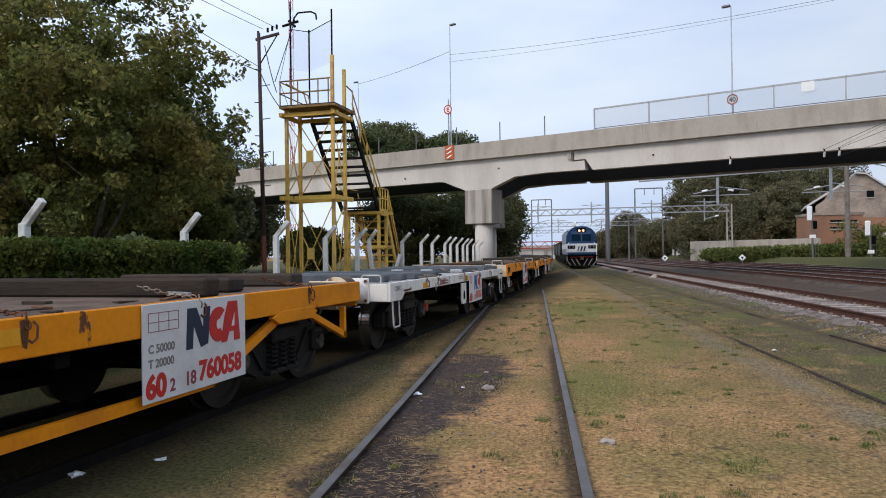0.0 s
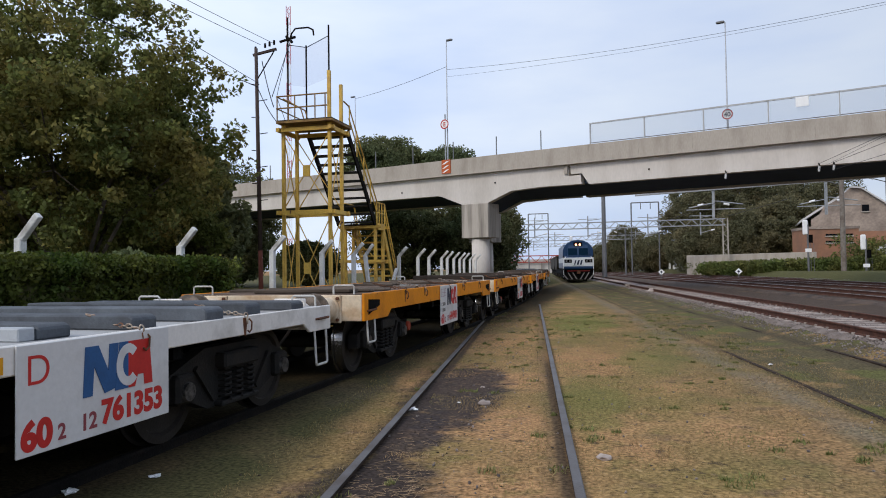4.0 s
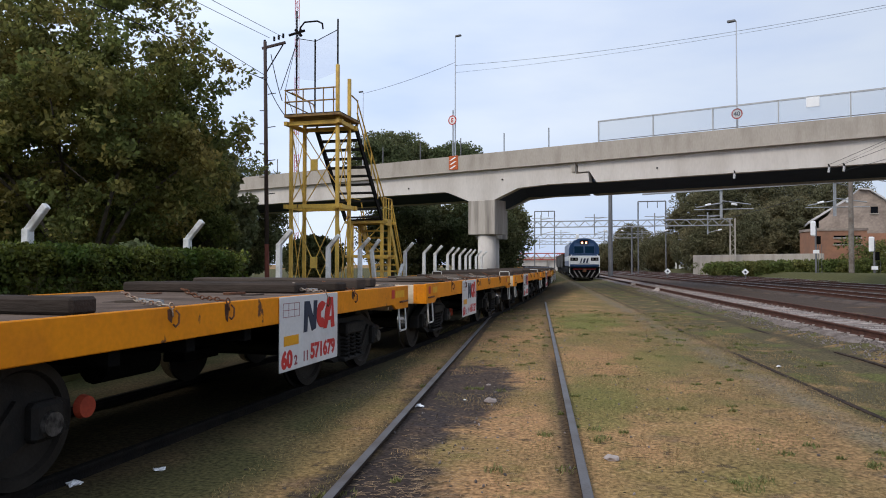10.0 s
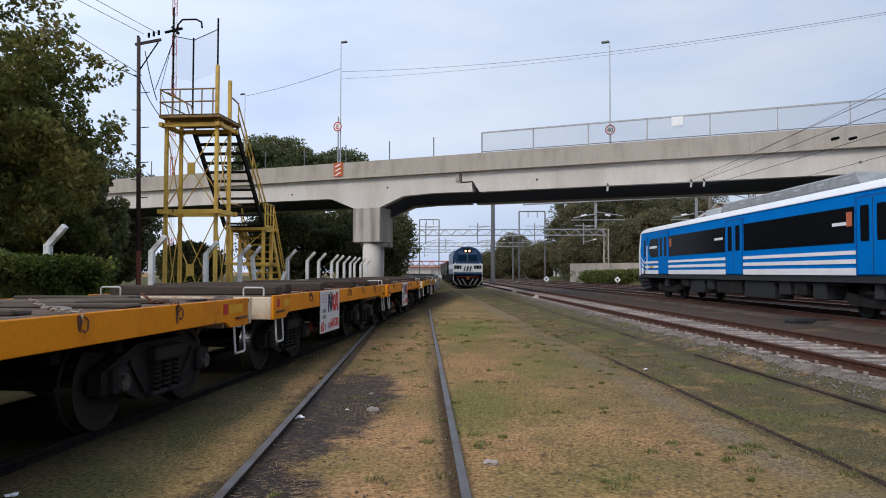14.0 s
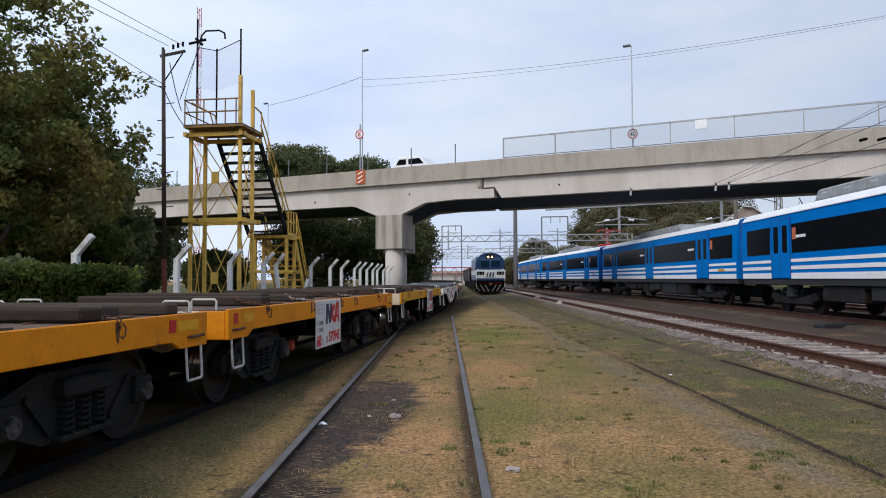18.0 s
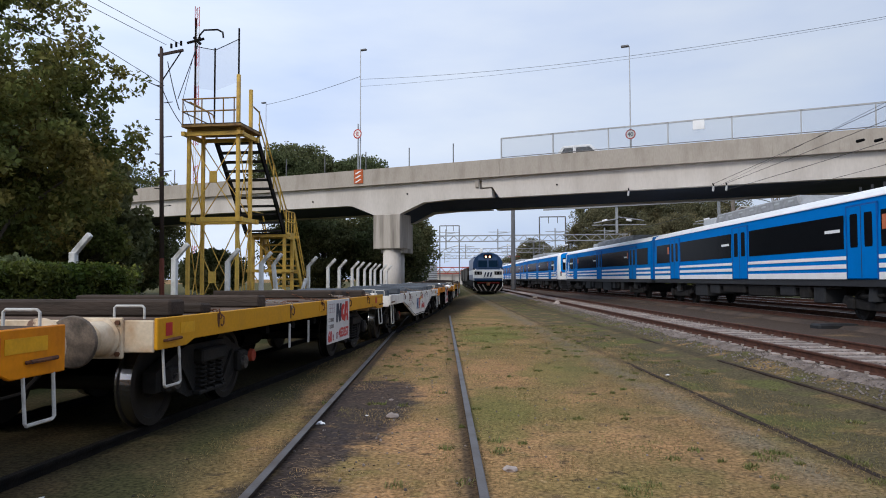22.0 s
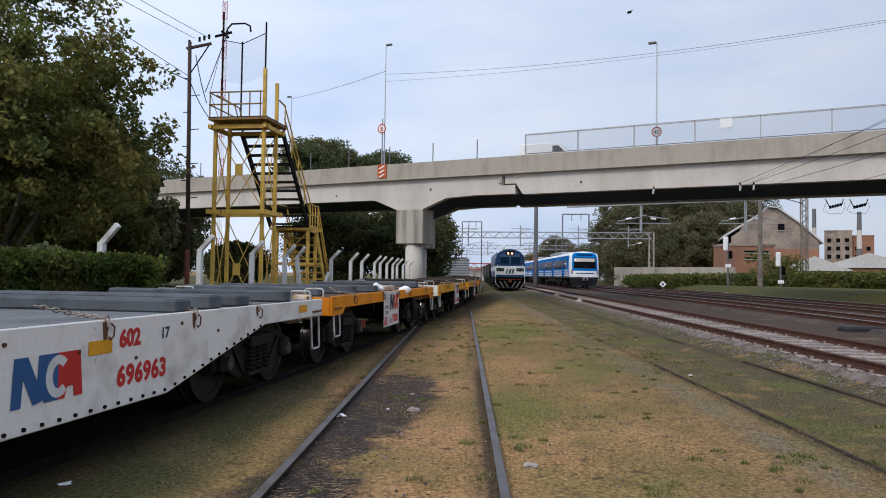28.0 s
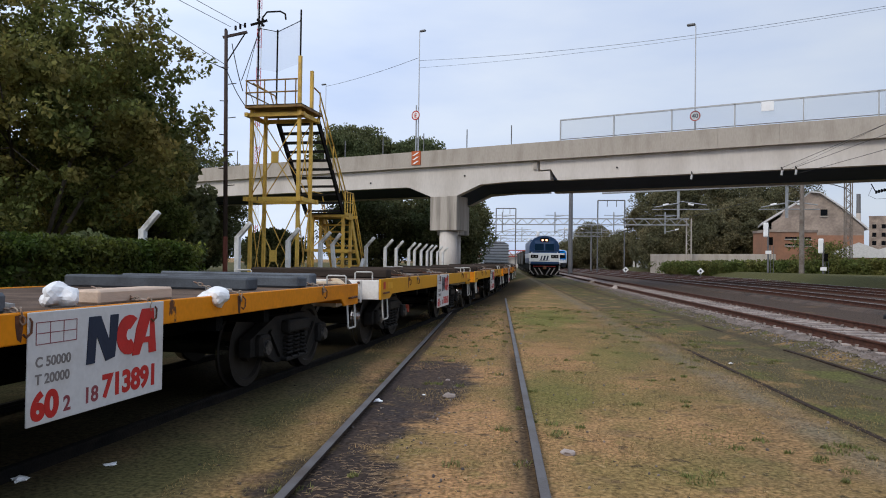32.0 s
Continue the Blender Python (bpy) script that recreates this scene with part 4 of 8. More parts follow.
        part("tread", B((0.48, x1 - 0.05, yc + (yd - yc) * f - 0.11, yc + (yd - yc) * f + 0.11, zb * (1 - f) - 0.04, zb * (1 - f) + 0.02)), M_TREAD, tw)
        part("nosing", B((0.48, x1 - 0.05, yc + (yd - yc) * f - 0.125, yc + (yd - yc) * f - 0.112, zb * (1 - f) - 0.04, zb * (1 - f) + 0.02)), M_TOWERY, tw)
    for h in (0.36, 0.70):
        for x in (0.42, x1 + 0.05):
            part("handrail", bent([(x, yb, zb + h), (x, yc, zb + h), (x, yd, h), (x, yd + 0.08, 0.0)], 0.022), M_TOWERY, tw)
    for y in (yb, yb + 0.27, yb + 0.54, yc):
        part("handrail_post", T(((x1 + 0.05, y, zb), (x1 + 0.05, y, zb + 0.70), 0.02)), M_TOWERY, tw)
    return tw


stair_tower()


# ---- boundary fence posts and hedge ----
def fence_line(y):
    return -7.75 - 0.0011 * max(y - 12, 0) ** 2


def fence_post(y, lean=0.0):
    p = thing("fence_post", "whitewashed concrete fence post with a cranked top", "fence post", pose(fence_line(y), y, -0.1, 0, lean, 0), group="boundary fence posts")
    bm = bmesh.new()
    bar(bm, (0, 0, 0), (0, 0, 2.06), 0.115, 0.115)
    bar(bm, (0, 0, 2.03), (0.30, 0, 2.36), 0.085, 0.10)
    part("shaft", soften(bm, 0.012), M_POST, p)
    return p


for y in (4.6, 7.63, 11.08, 14.46, 17.15, 19.43, 23.9, 26.47, 28.23, 30.6, 31.8, 33.35, 34.9, 36.1, 38, 40):
    fence_post(y)
p = fence_post(21.0, -6)
strut = tagged(part("fence_strut", soften(bar(bmesh.new(), (-7.9, 22.3, 0), (-7.9, 23.6, 1.5), 0.1, 0.1), 0.01), M_POST), "slanting concrete strut of the fence", "fence post")


def leaf_cloud(name, centres, per, size, mat, parent=None, rng=None, flat=0.6):
    """Many small leaf blades round the given clump centres (x, y, z, radius)."""
    rng = rng or np.random.default_rng(1)
    c = np.array(centres, dtype=float)
    idx = np.repeat(np.arange(len(c)), per)
    d = rng.normal(size=(len(idx), 3))
    d /= np.linalg.norm(d, axis=1)[:, None]
    r = c[idx, 3] * rng.uniform(0.25, 1.0, len(idx)) ** 0.5
    pos = c[idx, :3] + d * r[:, None] * np.array([1, 1, 0.8])
    a = rng.normal(size=(len(idx), 3))
    a /= np.linalg.norm(a, axis=1)[:, None]
    b = np.cross(a, rng.normal(size=(len(idx), 3)))
    b /= np.linalg.norm(b, axis=1)[:, None] + 1e-9
    s = size * rng.uniform(0.6, 1.3, len(idx))[:, None]
    v = np.stack([pos - a * s, pos + b * s * flat, pos + a * s, pos - b * s * flat], 1).reshape(-1, 3)
    me = bpy.data.meshes.new(name)
    n = len(idx)
    me.vertices.add(4 * n)
    me.vertices.foreach_set("co", v.ravel())
    me.loops.add(4 * n)
    me.loops.foreach_set("vertex_index", np.arange(4 * n))
    me.polygons.add(n)
    me.polygons.foreach_set("loop_start", np.arange(0, 4 * n, 4))
    me.update(calc_edges=True)
    me.materials.append(mat)
    ob = new(name, me)
    if parent is not None:
        ob.parent = parent
    return ob


def tree(x, y, h, spread, low, seed, label, mat=None, clumps=150, per=150, leaf=0.17, trunk=0.35, clump_r=0.8, gaps=-0.1, hollow=0.2, boughs=0, bough_r=1.0):
    """A forked trunk with limbs that carry a crown of leaf clumps with gaps."""
    rng = np.random.default_rng(seed)
    tr = thing("tree", label, "tree", pose(x, y, -0.1))
    bm = bmesh.new()
    fork = low * 0.9
    tube(bm, (0, 0, 0), (0.1, 0.05, fork), trunk, trunk * 0.75, 10)
    cs, ends = [], []
    if boughs:   # leafy boughs round a hollow middle, with sky between them
        mid_z = (h + low) / 2
        while len(ends) < boughs:
            d = rng.normal(size=3)
            d /= np.linalg.norm(d)
            r = rng.uniform(0.42, 0.93)
            q = np.array([d[0] * spread * r, d[1] * spread * r, mid_z + d[2] * (h - low) / 2 * r])
            if all(np.linalg.norm((q - e) / (1, 1, 0.75)) > bough_r * 0.72 for e in ends):
                ends.append(q)
        for q in ends:
            rb = bough_r * rng.uniform(0.75, 1.2)
            for _ in range(int(clumps / boughs)):
                o = rng.normal(size=3) * (0.5, 0.5, 0.34)
                cs.append((*(q + o * rb), clump_r * rng.uniform(0.5, 1.2)))
    limbs = 11
    for i in range(limbs):
        az = 6.2832 * i / limbs + rng.uniform(-0.3, 0.3)
        out = spread * rng.uniform(0.35, 0.85)
        room = (h + low) / 2 + (h - low) / 2 * math.sqrt(max(0.0, 1 - (out / spread) ** 2)) * 0.86
        top = fork + (room - fork) * rng.uniform(0.5, 0.95)
        mid = Vector((math.cos(az) * out * 0.45, math.sin(az) * out * 0.45, fork + (top - fork) * 0.6))
        end = Vector((math.cos(az) * out, math.sin(az) * out, top))
        if boughs:
            end = Vector(max(ends, key=lambda e: (e[0] * math.cos(az) + e[1] * math.sin(az)) - 0.5 * abs(e[2] - top))) * 0.97
            mid = Vector((end.x * 0.4, end.y * 0.4, fork + (end.z - fork) * 0.55))
        tube(bm, (0.1, 0.05, fork - 0.2), mid, trunk * 0.42, trunk * 0.26, 7)
        tube(bm, mid, end, trunk * 0.26, trunk * 0.08, 6)
        for j in range(3):
            e2 = mid.lerp(end, rng.uniform(0.1, 0.9)) + Vector(rng.normal(size=3) * spread * 0.16)
            tube(bm, mid.lerp(end, 0.3), e2, trunk * 0.12, trunk * 0.04, 5)
    part("trunk", bm, M_BARK, tr, smooth=True)
    mid_z = (h + low) / 2
    while len(cs) < clumps:
        d = rng.normal(size=3)
        d /= np.linalg.norm(d)
        r = rng.uniform(hollow, 1.0) ** 0.45
        p = np.array([d[0] * spread * r, d[1] * spread * r, mid_z + d[2] * (h - low) / 2 * r])
        if noise.noise(Vector(p) * (1.6 / spread * 2) + Vector((seed * 3.1, 0, 0))) < gaps:
            continue
        cs.append((*p, clump_r * rng.uniform(0.55, 1.25)))
    leaf_cloud("crown", cs, per, leaf, mat or M_LEAF, tr, rng)
    return tr


tree(-12.95, 14.2, 8.8, 4.0, 1.2, 3, "plane tree with dull olive autumn leaves", clumps=960, per=74, leaf=0.066, clump_r=0.38, trunk=0.15, boughs=70, bough_r=0.98)
tree(-15.4, 13.1, 9.0, 3.6, 1.4, 5, "plane tree with dull olive autumn leaves", clumps=640, per=74, leaf=0.068, clump_r=0.40, trunk=0.16, boughs=48, bough_r=1.0)
tree(-15.0, 19.2, 6.0, 3.0, 1.0, 8, "shorter plane tree with dark green leaves", clumps=420, per=84, leaf=0.070, clump_r=0.36, boughs=34, bough_r=0.85, trunk=0.13)
tree(-21.5, 25, 6.0, 4.2, 0.6, 9, "dark leafy tree behind the fence", M_LEAFD, clumps=200, per=120, leaf=0.13, clump_r=0.7)
tree(-14.4, 21.2, 5.6, 1.9, 0.4, 19, "dark shrubby tree behind the fence", M_LEAFD, clumps=140, per=120, leaf=0.11, clump_r=0.45)
for i, (x, y, h, s) in enumerate(((-40.5, 66, 13, 5.5), (-24.6, 70, 15.0, 4.6), (-17.6, 70, 13.6, 3.0), (-43, 58, 12, 6), (-28.6, 60, 3.9, 2.6), (-19.5, 61, 7.5, 4.6), (-13.2, 62, 7.8, 4.2), (-37.5, 62, 6.8, 3.6), (-49, 70, 13, 7))):
    tree(x, y, h, s, 9.6 if i in (1, 2) else 0.6, 30 + i, "dark broad-leaved tree beyond the bridge", M_LEAFD, clumps=300, per=150, leaf=0.13, clump_r=0.9, gaps=-0.5)


M_SHOOT = leafy("pale_shoot_leaves", (0.17, 0.22, 0.04), (0.22, 0.20, 0.05), 1.5, 0.5)


def hedge():
    hd = thing("hedge", "thick clipped green hedge along the boundary fence", "hedge")
    part("hedge_core", B((-8.35, -7.5, -4, 11.7, -0.1, 1.58)), M_LEAFD, hd)
    rng = np.random.default_rng(12)
    cs = []
    for i in range(2600):
        y = rng.uniform(2, 11.9)
        f = rng.integers(0, 3)
        if f == 0:
            cs.append((-7.45 + rng.uniform(-0.1, 0.08), y, rng.uniform(0.3, 1.6), 0.17))
        else:
            cs.append((rng.uniform(-8.3, -7.3), y, 1.60 + rng.uniform(-0.12, 0.08), 0.16))
    for i in range(120):
        cs.append((rng.uniform(-8.3, -7.3), 11.9 + rng.uniform(-0.3, 0.4), rng.uniform(0, 1.6), 0.2))
    leaf_cloud("hedge_leaves", cs, 46, 0.036, M_HEDGE, hd, rng)
    sh = thing("bush", "loose green bush above the hedge", "bush")
    cs = [(-8.7 + rng.uniform(-0.6, 0.4), 11.1 + rng.uniform(-0.9, 0.9), 1.35 + rng.uniform(-0.5, 0.35), 0.32) for _ in range(60)]
    leaf_cloud("foliage", cs, 60, 0.07, M_LEAFD, sh, rng)
    young = thing("bush", "pale green young shoots at the end of the hedge", "bush")
    cs = [(-7.75 + rng.uniform(-0.45, 0.3), 12.15 + rng.uniform(-0.35, 0.45), rng.uniform(0.2, 1.75), 0.16) for _ in range(70)]
    leaf_cloud("foliage", cs, 26, 0.045, M_SHOOT, young, rng)


hedge()


# ---- utility pole and wires ----
def utility_pole():
    p = thing("utility_pole", "dark wooden utility pole with climbing rungs", "utility pole", pose(-10.7, 19.2, -0.1))
    part("shaft", T(((0, 0, 2.2), (-0.1, 0, 8.3), 0.066, 0.05), n=12), M_POLE, p, smooth=True)
    part("painted_foot", T(((0.03, 0, 0), (0, 0, 2.2), 0.075, 0.066), n=12), M_POLERED, p, smooth=True)
    part("crossarm", bar(bmesh.new(), (-0.2, 0, 8.1), (0.5, 0.15, 8.27), 0.07, 0.07), M_POLE, p)
    part("crossarm_brace", T(((-0.1, 0, 7.3), (0.45, 0.1, 8.2), 0.02)), M_DARKSTEEL, p)
    for x in (0.15, 0.3, 0.45, -0.17):
        part("insulator", T(((x, 0.1, 8.25 + 0.22 * (x + 0.2)), (x, 0.1, 8.38 + 0.22 * (x + 0.2)), 0.035)), M_DARKSTEEL, p)
    for i in range(9):
        s = 1 if i % 2 else -1
        part("rung", T(((0, 0, 3.2 + 0.5 * i), (s * 0.26, 0, 3.22 + 0.5 * i), 0.014), n=5), M_DARKSTEEL, p)
    return p


utility_pole()


def wire(label, a, b, sag, r=0.014, n=14):
    a, b = Vector(a), Vector(b)
    pts = [a.lerp(b, i / n) - Vector((0, 0, 4 * sag * (i / n) * (1 - i / n))) for i in range(n + 1)]
    return tagged(part("overhead_wire", bent(pts, r, 5), M_WIRE), label, "cable", group="overhead wires")


wire("thin black overhead wire from the wooden pole", (-10.65, 19.2, 8.3), (-10.2, -8, 7.4), 0.3, 0.008)
wire("thin black overhead wire from the wooden pole", (-10.3, 19.3, 8.35), (-10.0, -8, 7.6), 0.3, 0.008)
wire("thin black overhead wire from the wooden pole", (-10.75, 19.2, 7.15), (-10.65, -8, 8.9), 0.1, 0.009)
wire("heavy black overhead cable", (-10.75, 19.2, 7.03), (-10.7, -8, 7.0), 0.25, 0.014)
wire("black cable from pole to stair tower", (-10.75, 19.2, 7.0), (-9.7, 18.5, 5.7), 0.1, 0.013)
wire("black cable from pole to stair tower", (-10.6, 19.2, 7.8), (-9.85, 18.5, 6.2), 0.1, 0.014)
wire("black cable across the stair tower", (-9.9, 18.5, 6.5), (-9.5, 19.0, 8.4), 0.0, 0.012)


# ---- flat wagons ----
WHEELSETS = []
half_profile = [(0.0, 0.08), (0.77, 0.08), (0.77, 0.38), (0.772, 0.452), (0.80, 0.456), (0.806, 0.432), (0.93, 0.430), (0.935, 0.36), (0.90, 0.34), (0.895, 0.15), (0.955, 0.13), (0.958, 0.0)]
WHEEL_PROFILE = [(-x, r) for x, r in half_profile[:0:-1]] + half_profile[1:]


def lathe(profile, n=52):
    """A turned solid about the x axis."""
    bm = bmesh.new()
    rings = [[bm.verts.new((x, max(r, 0.001) * math.cos(6.2832 * k / n), max(r, 0.001) * math.sin(6.2832 * k / n))) for k in range(n)] for x, r in profile]
    for r0, r1 in zip(rings, rings[1:]):
        for k in range(n):
            bm.faces.new((r0[k], r0[(k + 1) % n], r1[(k + 1) % n], r1[k]))
    bm.faces.new(rings[0]), bm.faces.new(rings[-1])
    bmesh.ops.recalc_face_normals(bm, faces=bm.faces)
    return bm



def spun(profile, n=28):
    """A turned solid whose axis runs along +x from 0."""
    return lathe([(x, r) for x, r in profile], n)


def bogie(parent, y, z=0.0):
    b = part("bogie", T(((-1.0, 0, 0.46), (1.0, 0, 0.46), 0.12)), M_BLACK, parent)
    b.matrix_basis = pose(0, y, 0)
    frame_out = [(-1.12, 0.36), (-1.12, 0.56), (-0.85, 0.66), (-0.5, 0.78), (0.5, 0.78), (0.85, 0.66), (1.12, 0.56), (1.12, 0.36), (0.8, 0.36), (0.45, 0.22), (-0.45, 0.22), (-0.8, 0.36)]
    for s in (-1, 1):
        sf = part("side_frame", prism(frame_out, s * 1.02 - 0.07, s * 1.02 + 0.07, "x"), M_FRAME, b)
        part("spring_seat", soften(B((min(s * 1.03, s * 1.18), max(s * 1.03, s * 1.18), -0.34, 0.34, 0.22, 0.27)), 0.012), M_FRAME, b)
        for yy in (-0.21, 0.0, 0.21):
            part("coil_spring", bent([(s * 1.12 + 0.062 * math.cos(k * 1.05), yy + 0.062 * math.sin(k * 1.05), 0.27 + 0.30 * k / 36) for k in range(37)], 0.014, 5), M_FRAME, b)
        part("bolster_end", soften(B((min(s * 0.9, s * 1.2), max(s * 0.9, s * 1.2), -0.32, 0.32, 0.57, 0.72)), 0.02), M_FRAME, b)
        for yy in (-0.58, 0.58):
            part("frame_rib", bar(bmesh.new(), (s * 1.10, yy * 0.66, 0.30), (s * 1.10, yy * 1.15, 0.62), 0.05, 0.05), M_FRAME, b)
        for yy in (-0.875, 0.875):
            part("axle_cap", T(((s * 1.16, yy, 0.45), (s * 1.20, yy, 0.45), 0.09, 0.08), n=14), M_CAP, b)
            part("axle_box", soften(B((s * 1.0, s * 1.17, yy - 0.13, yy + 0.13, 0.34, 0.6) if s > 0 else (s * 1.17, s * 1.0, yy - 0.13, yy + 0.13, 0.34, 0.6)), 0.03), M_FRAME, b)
    for yy in (-0.875, 0.875):
        ws = part("wheelset", lathe(WHEEL_PROFILE), M_WHEEL, b)
        ws.matrix_basis = pose(0, yy, 0.43)
        ws.data.materials.append(M_SHINE)
        for p in ws.data.polygons:
            if abs(p.normal.x) < 0.3 and 0.425 < math.hypot(p.center.y, p.center.z) < 0.46:
                p.material_index = 1
        WHEELSETS.append(ws)
    part("brake_beam", B((-0.7, 0.7, -0.5, -0.4, 0.3, 0.4)), M_BLACK, b)
    return b


def logo(parent, m, navy, red, block=False):
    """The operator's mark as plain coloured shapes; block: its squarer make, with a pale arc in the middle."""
    h = 0.33
    n = [(0.0, 0.0), (0.085, 0.0), (0.10, h * 0.58), (0.20, 0.0), (0.30, 0.02), (0.335, h), (0.245, h), (0.235, h * 0.45), (0.14, h), (0.02, h)]
    part("navy_mark", prism(n, 0.0, 0.004, "z"), navy, parent).matrix_basis = m
    if block:
        part("navy_mark", prism([(0.305, 0.04), (0.345, h), (0.435, h), (0.435, 0.0), (0.30, 0.0)], 0.0, 0.003, "z"), navy, parent).matrix_basis = m
        part("red_mark", prism([(0.436, 0.0), (0.505, 0.0), (0.535, 0.08), (0.60, 0.08), (0.61, 0.0), (0.70, 0.0), (0.665, h), (0.436, h)], 0.0, 0.003, "z"), red, parent).matrix_basis = m
        ring = [(0.435 + 0.125 * math.cos(radians(d)), h * 0.50 + 0.150 * math.sin(radians(d))) for d in range(45, 316, 18)]
        ring += [(0.435 + 0.060 * math.cos(radians(d)), h * 0.50 + 0.085 * math.sin(radians(d))) for d in range(315, 44, -18)]
        part("pale_arc", prism(ring, 0.0, 0.006, "z"), M_SIGNWHITE, parent).matrix_basis = m
        return
    arc = [(0.46 + 0.145 * math.cos(radians(d)), h * 0.50 + 0.150 * math.sin(radians(d))) for d in range(50, 311, 20)]
    arc += [(0.46 + 0.035 * math.cos(radians(d)), h * 0.50 + 0.045 * math.sin(radians(d))) for d in range(310, 49, -40)]
    part("red_mark", prism(arc, 0.0, 0.004, "z"), red, parent).matrix_basis = m
    part("red_mark", prism([(0.50, 0.0), (0.585, 0.0), (0.625, 0.085), (0.70, 0.085), (0.705, 0.0), (0.80, 0.0), (0.755, h * 1.06), (0.61, h * 1.06), (0.545, h * 0.62)], 0.0, 0.005, "z"), red, parent).matrix_basis = m
    part("notch", prism([(0.655, 0.13), (0.705, 0.13), (0.705, 0.25)], 0.0, 0.0065, "z"), M_SIGNWHITE, parent).matrix_basis = m


M_DECKW = material("pale_painted_deck", (0.36, 0.36, 0.36), 0.8, 0, 0.2, 2.2, 30, 0.2, second=(0.25, 0.24, 0.23))
M_CHAIN = material("galvanised_rusty_chain", (0.36, 0.31, 0.25), 0.5, 0.4, 0.4, 14, 60, 0.1, second=(0.20, 0.09, 0.045))
M_PACK = material("light_grey_packing", (0.40, 0.42, 0.44), 0.85, 0, 0.15, 5, 40, 0.2)
M_OFFCUT = material("fresh_timber", (0.60, 0.45, 0.34), 0.8, 0, 0.15, 5, 40, 0.2, stretch=(1, 0.2, 1))
M_BRAKE = material("dull_orange_red_paint", (0.30, 0.040, 0.015), 0.8, 0, 0.3, 8, 40, 0.1)
M_STIRRUP = material("chipped_white_bar", (0.50, 0.49, 0.46), 0.6, 0, 0.2, 9, 50, 0.1, second=(0.28, 0.24, 0.20), spots=0.6)
M_PATCH = material("faded_yellow_patch", (0.72, 0.36, 0.008), 0.5, 0, 0.15, 6, 40, 0.05)
M_GREYRED = material("faded_red_stencil", (0.25, 0.05, 0.06), 0.6, 0, 0.2)
SIDE = pose(1.4, 0, 0, 90, 0, 90)  # text plane on the yard side of a wagon: runs along +y, faces +x


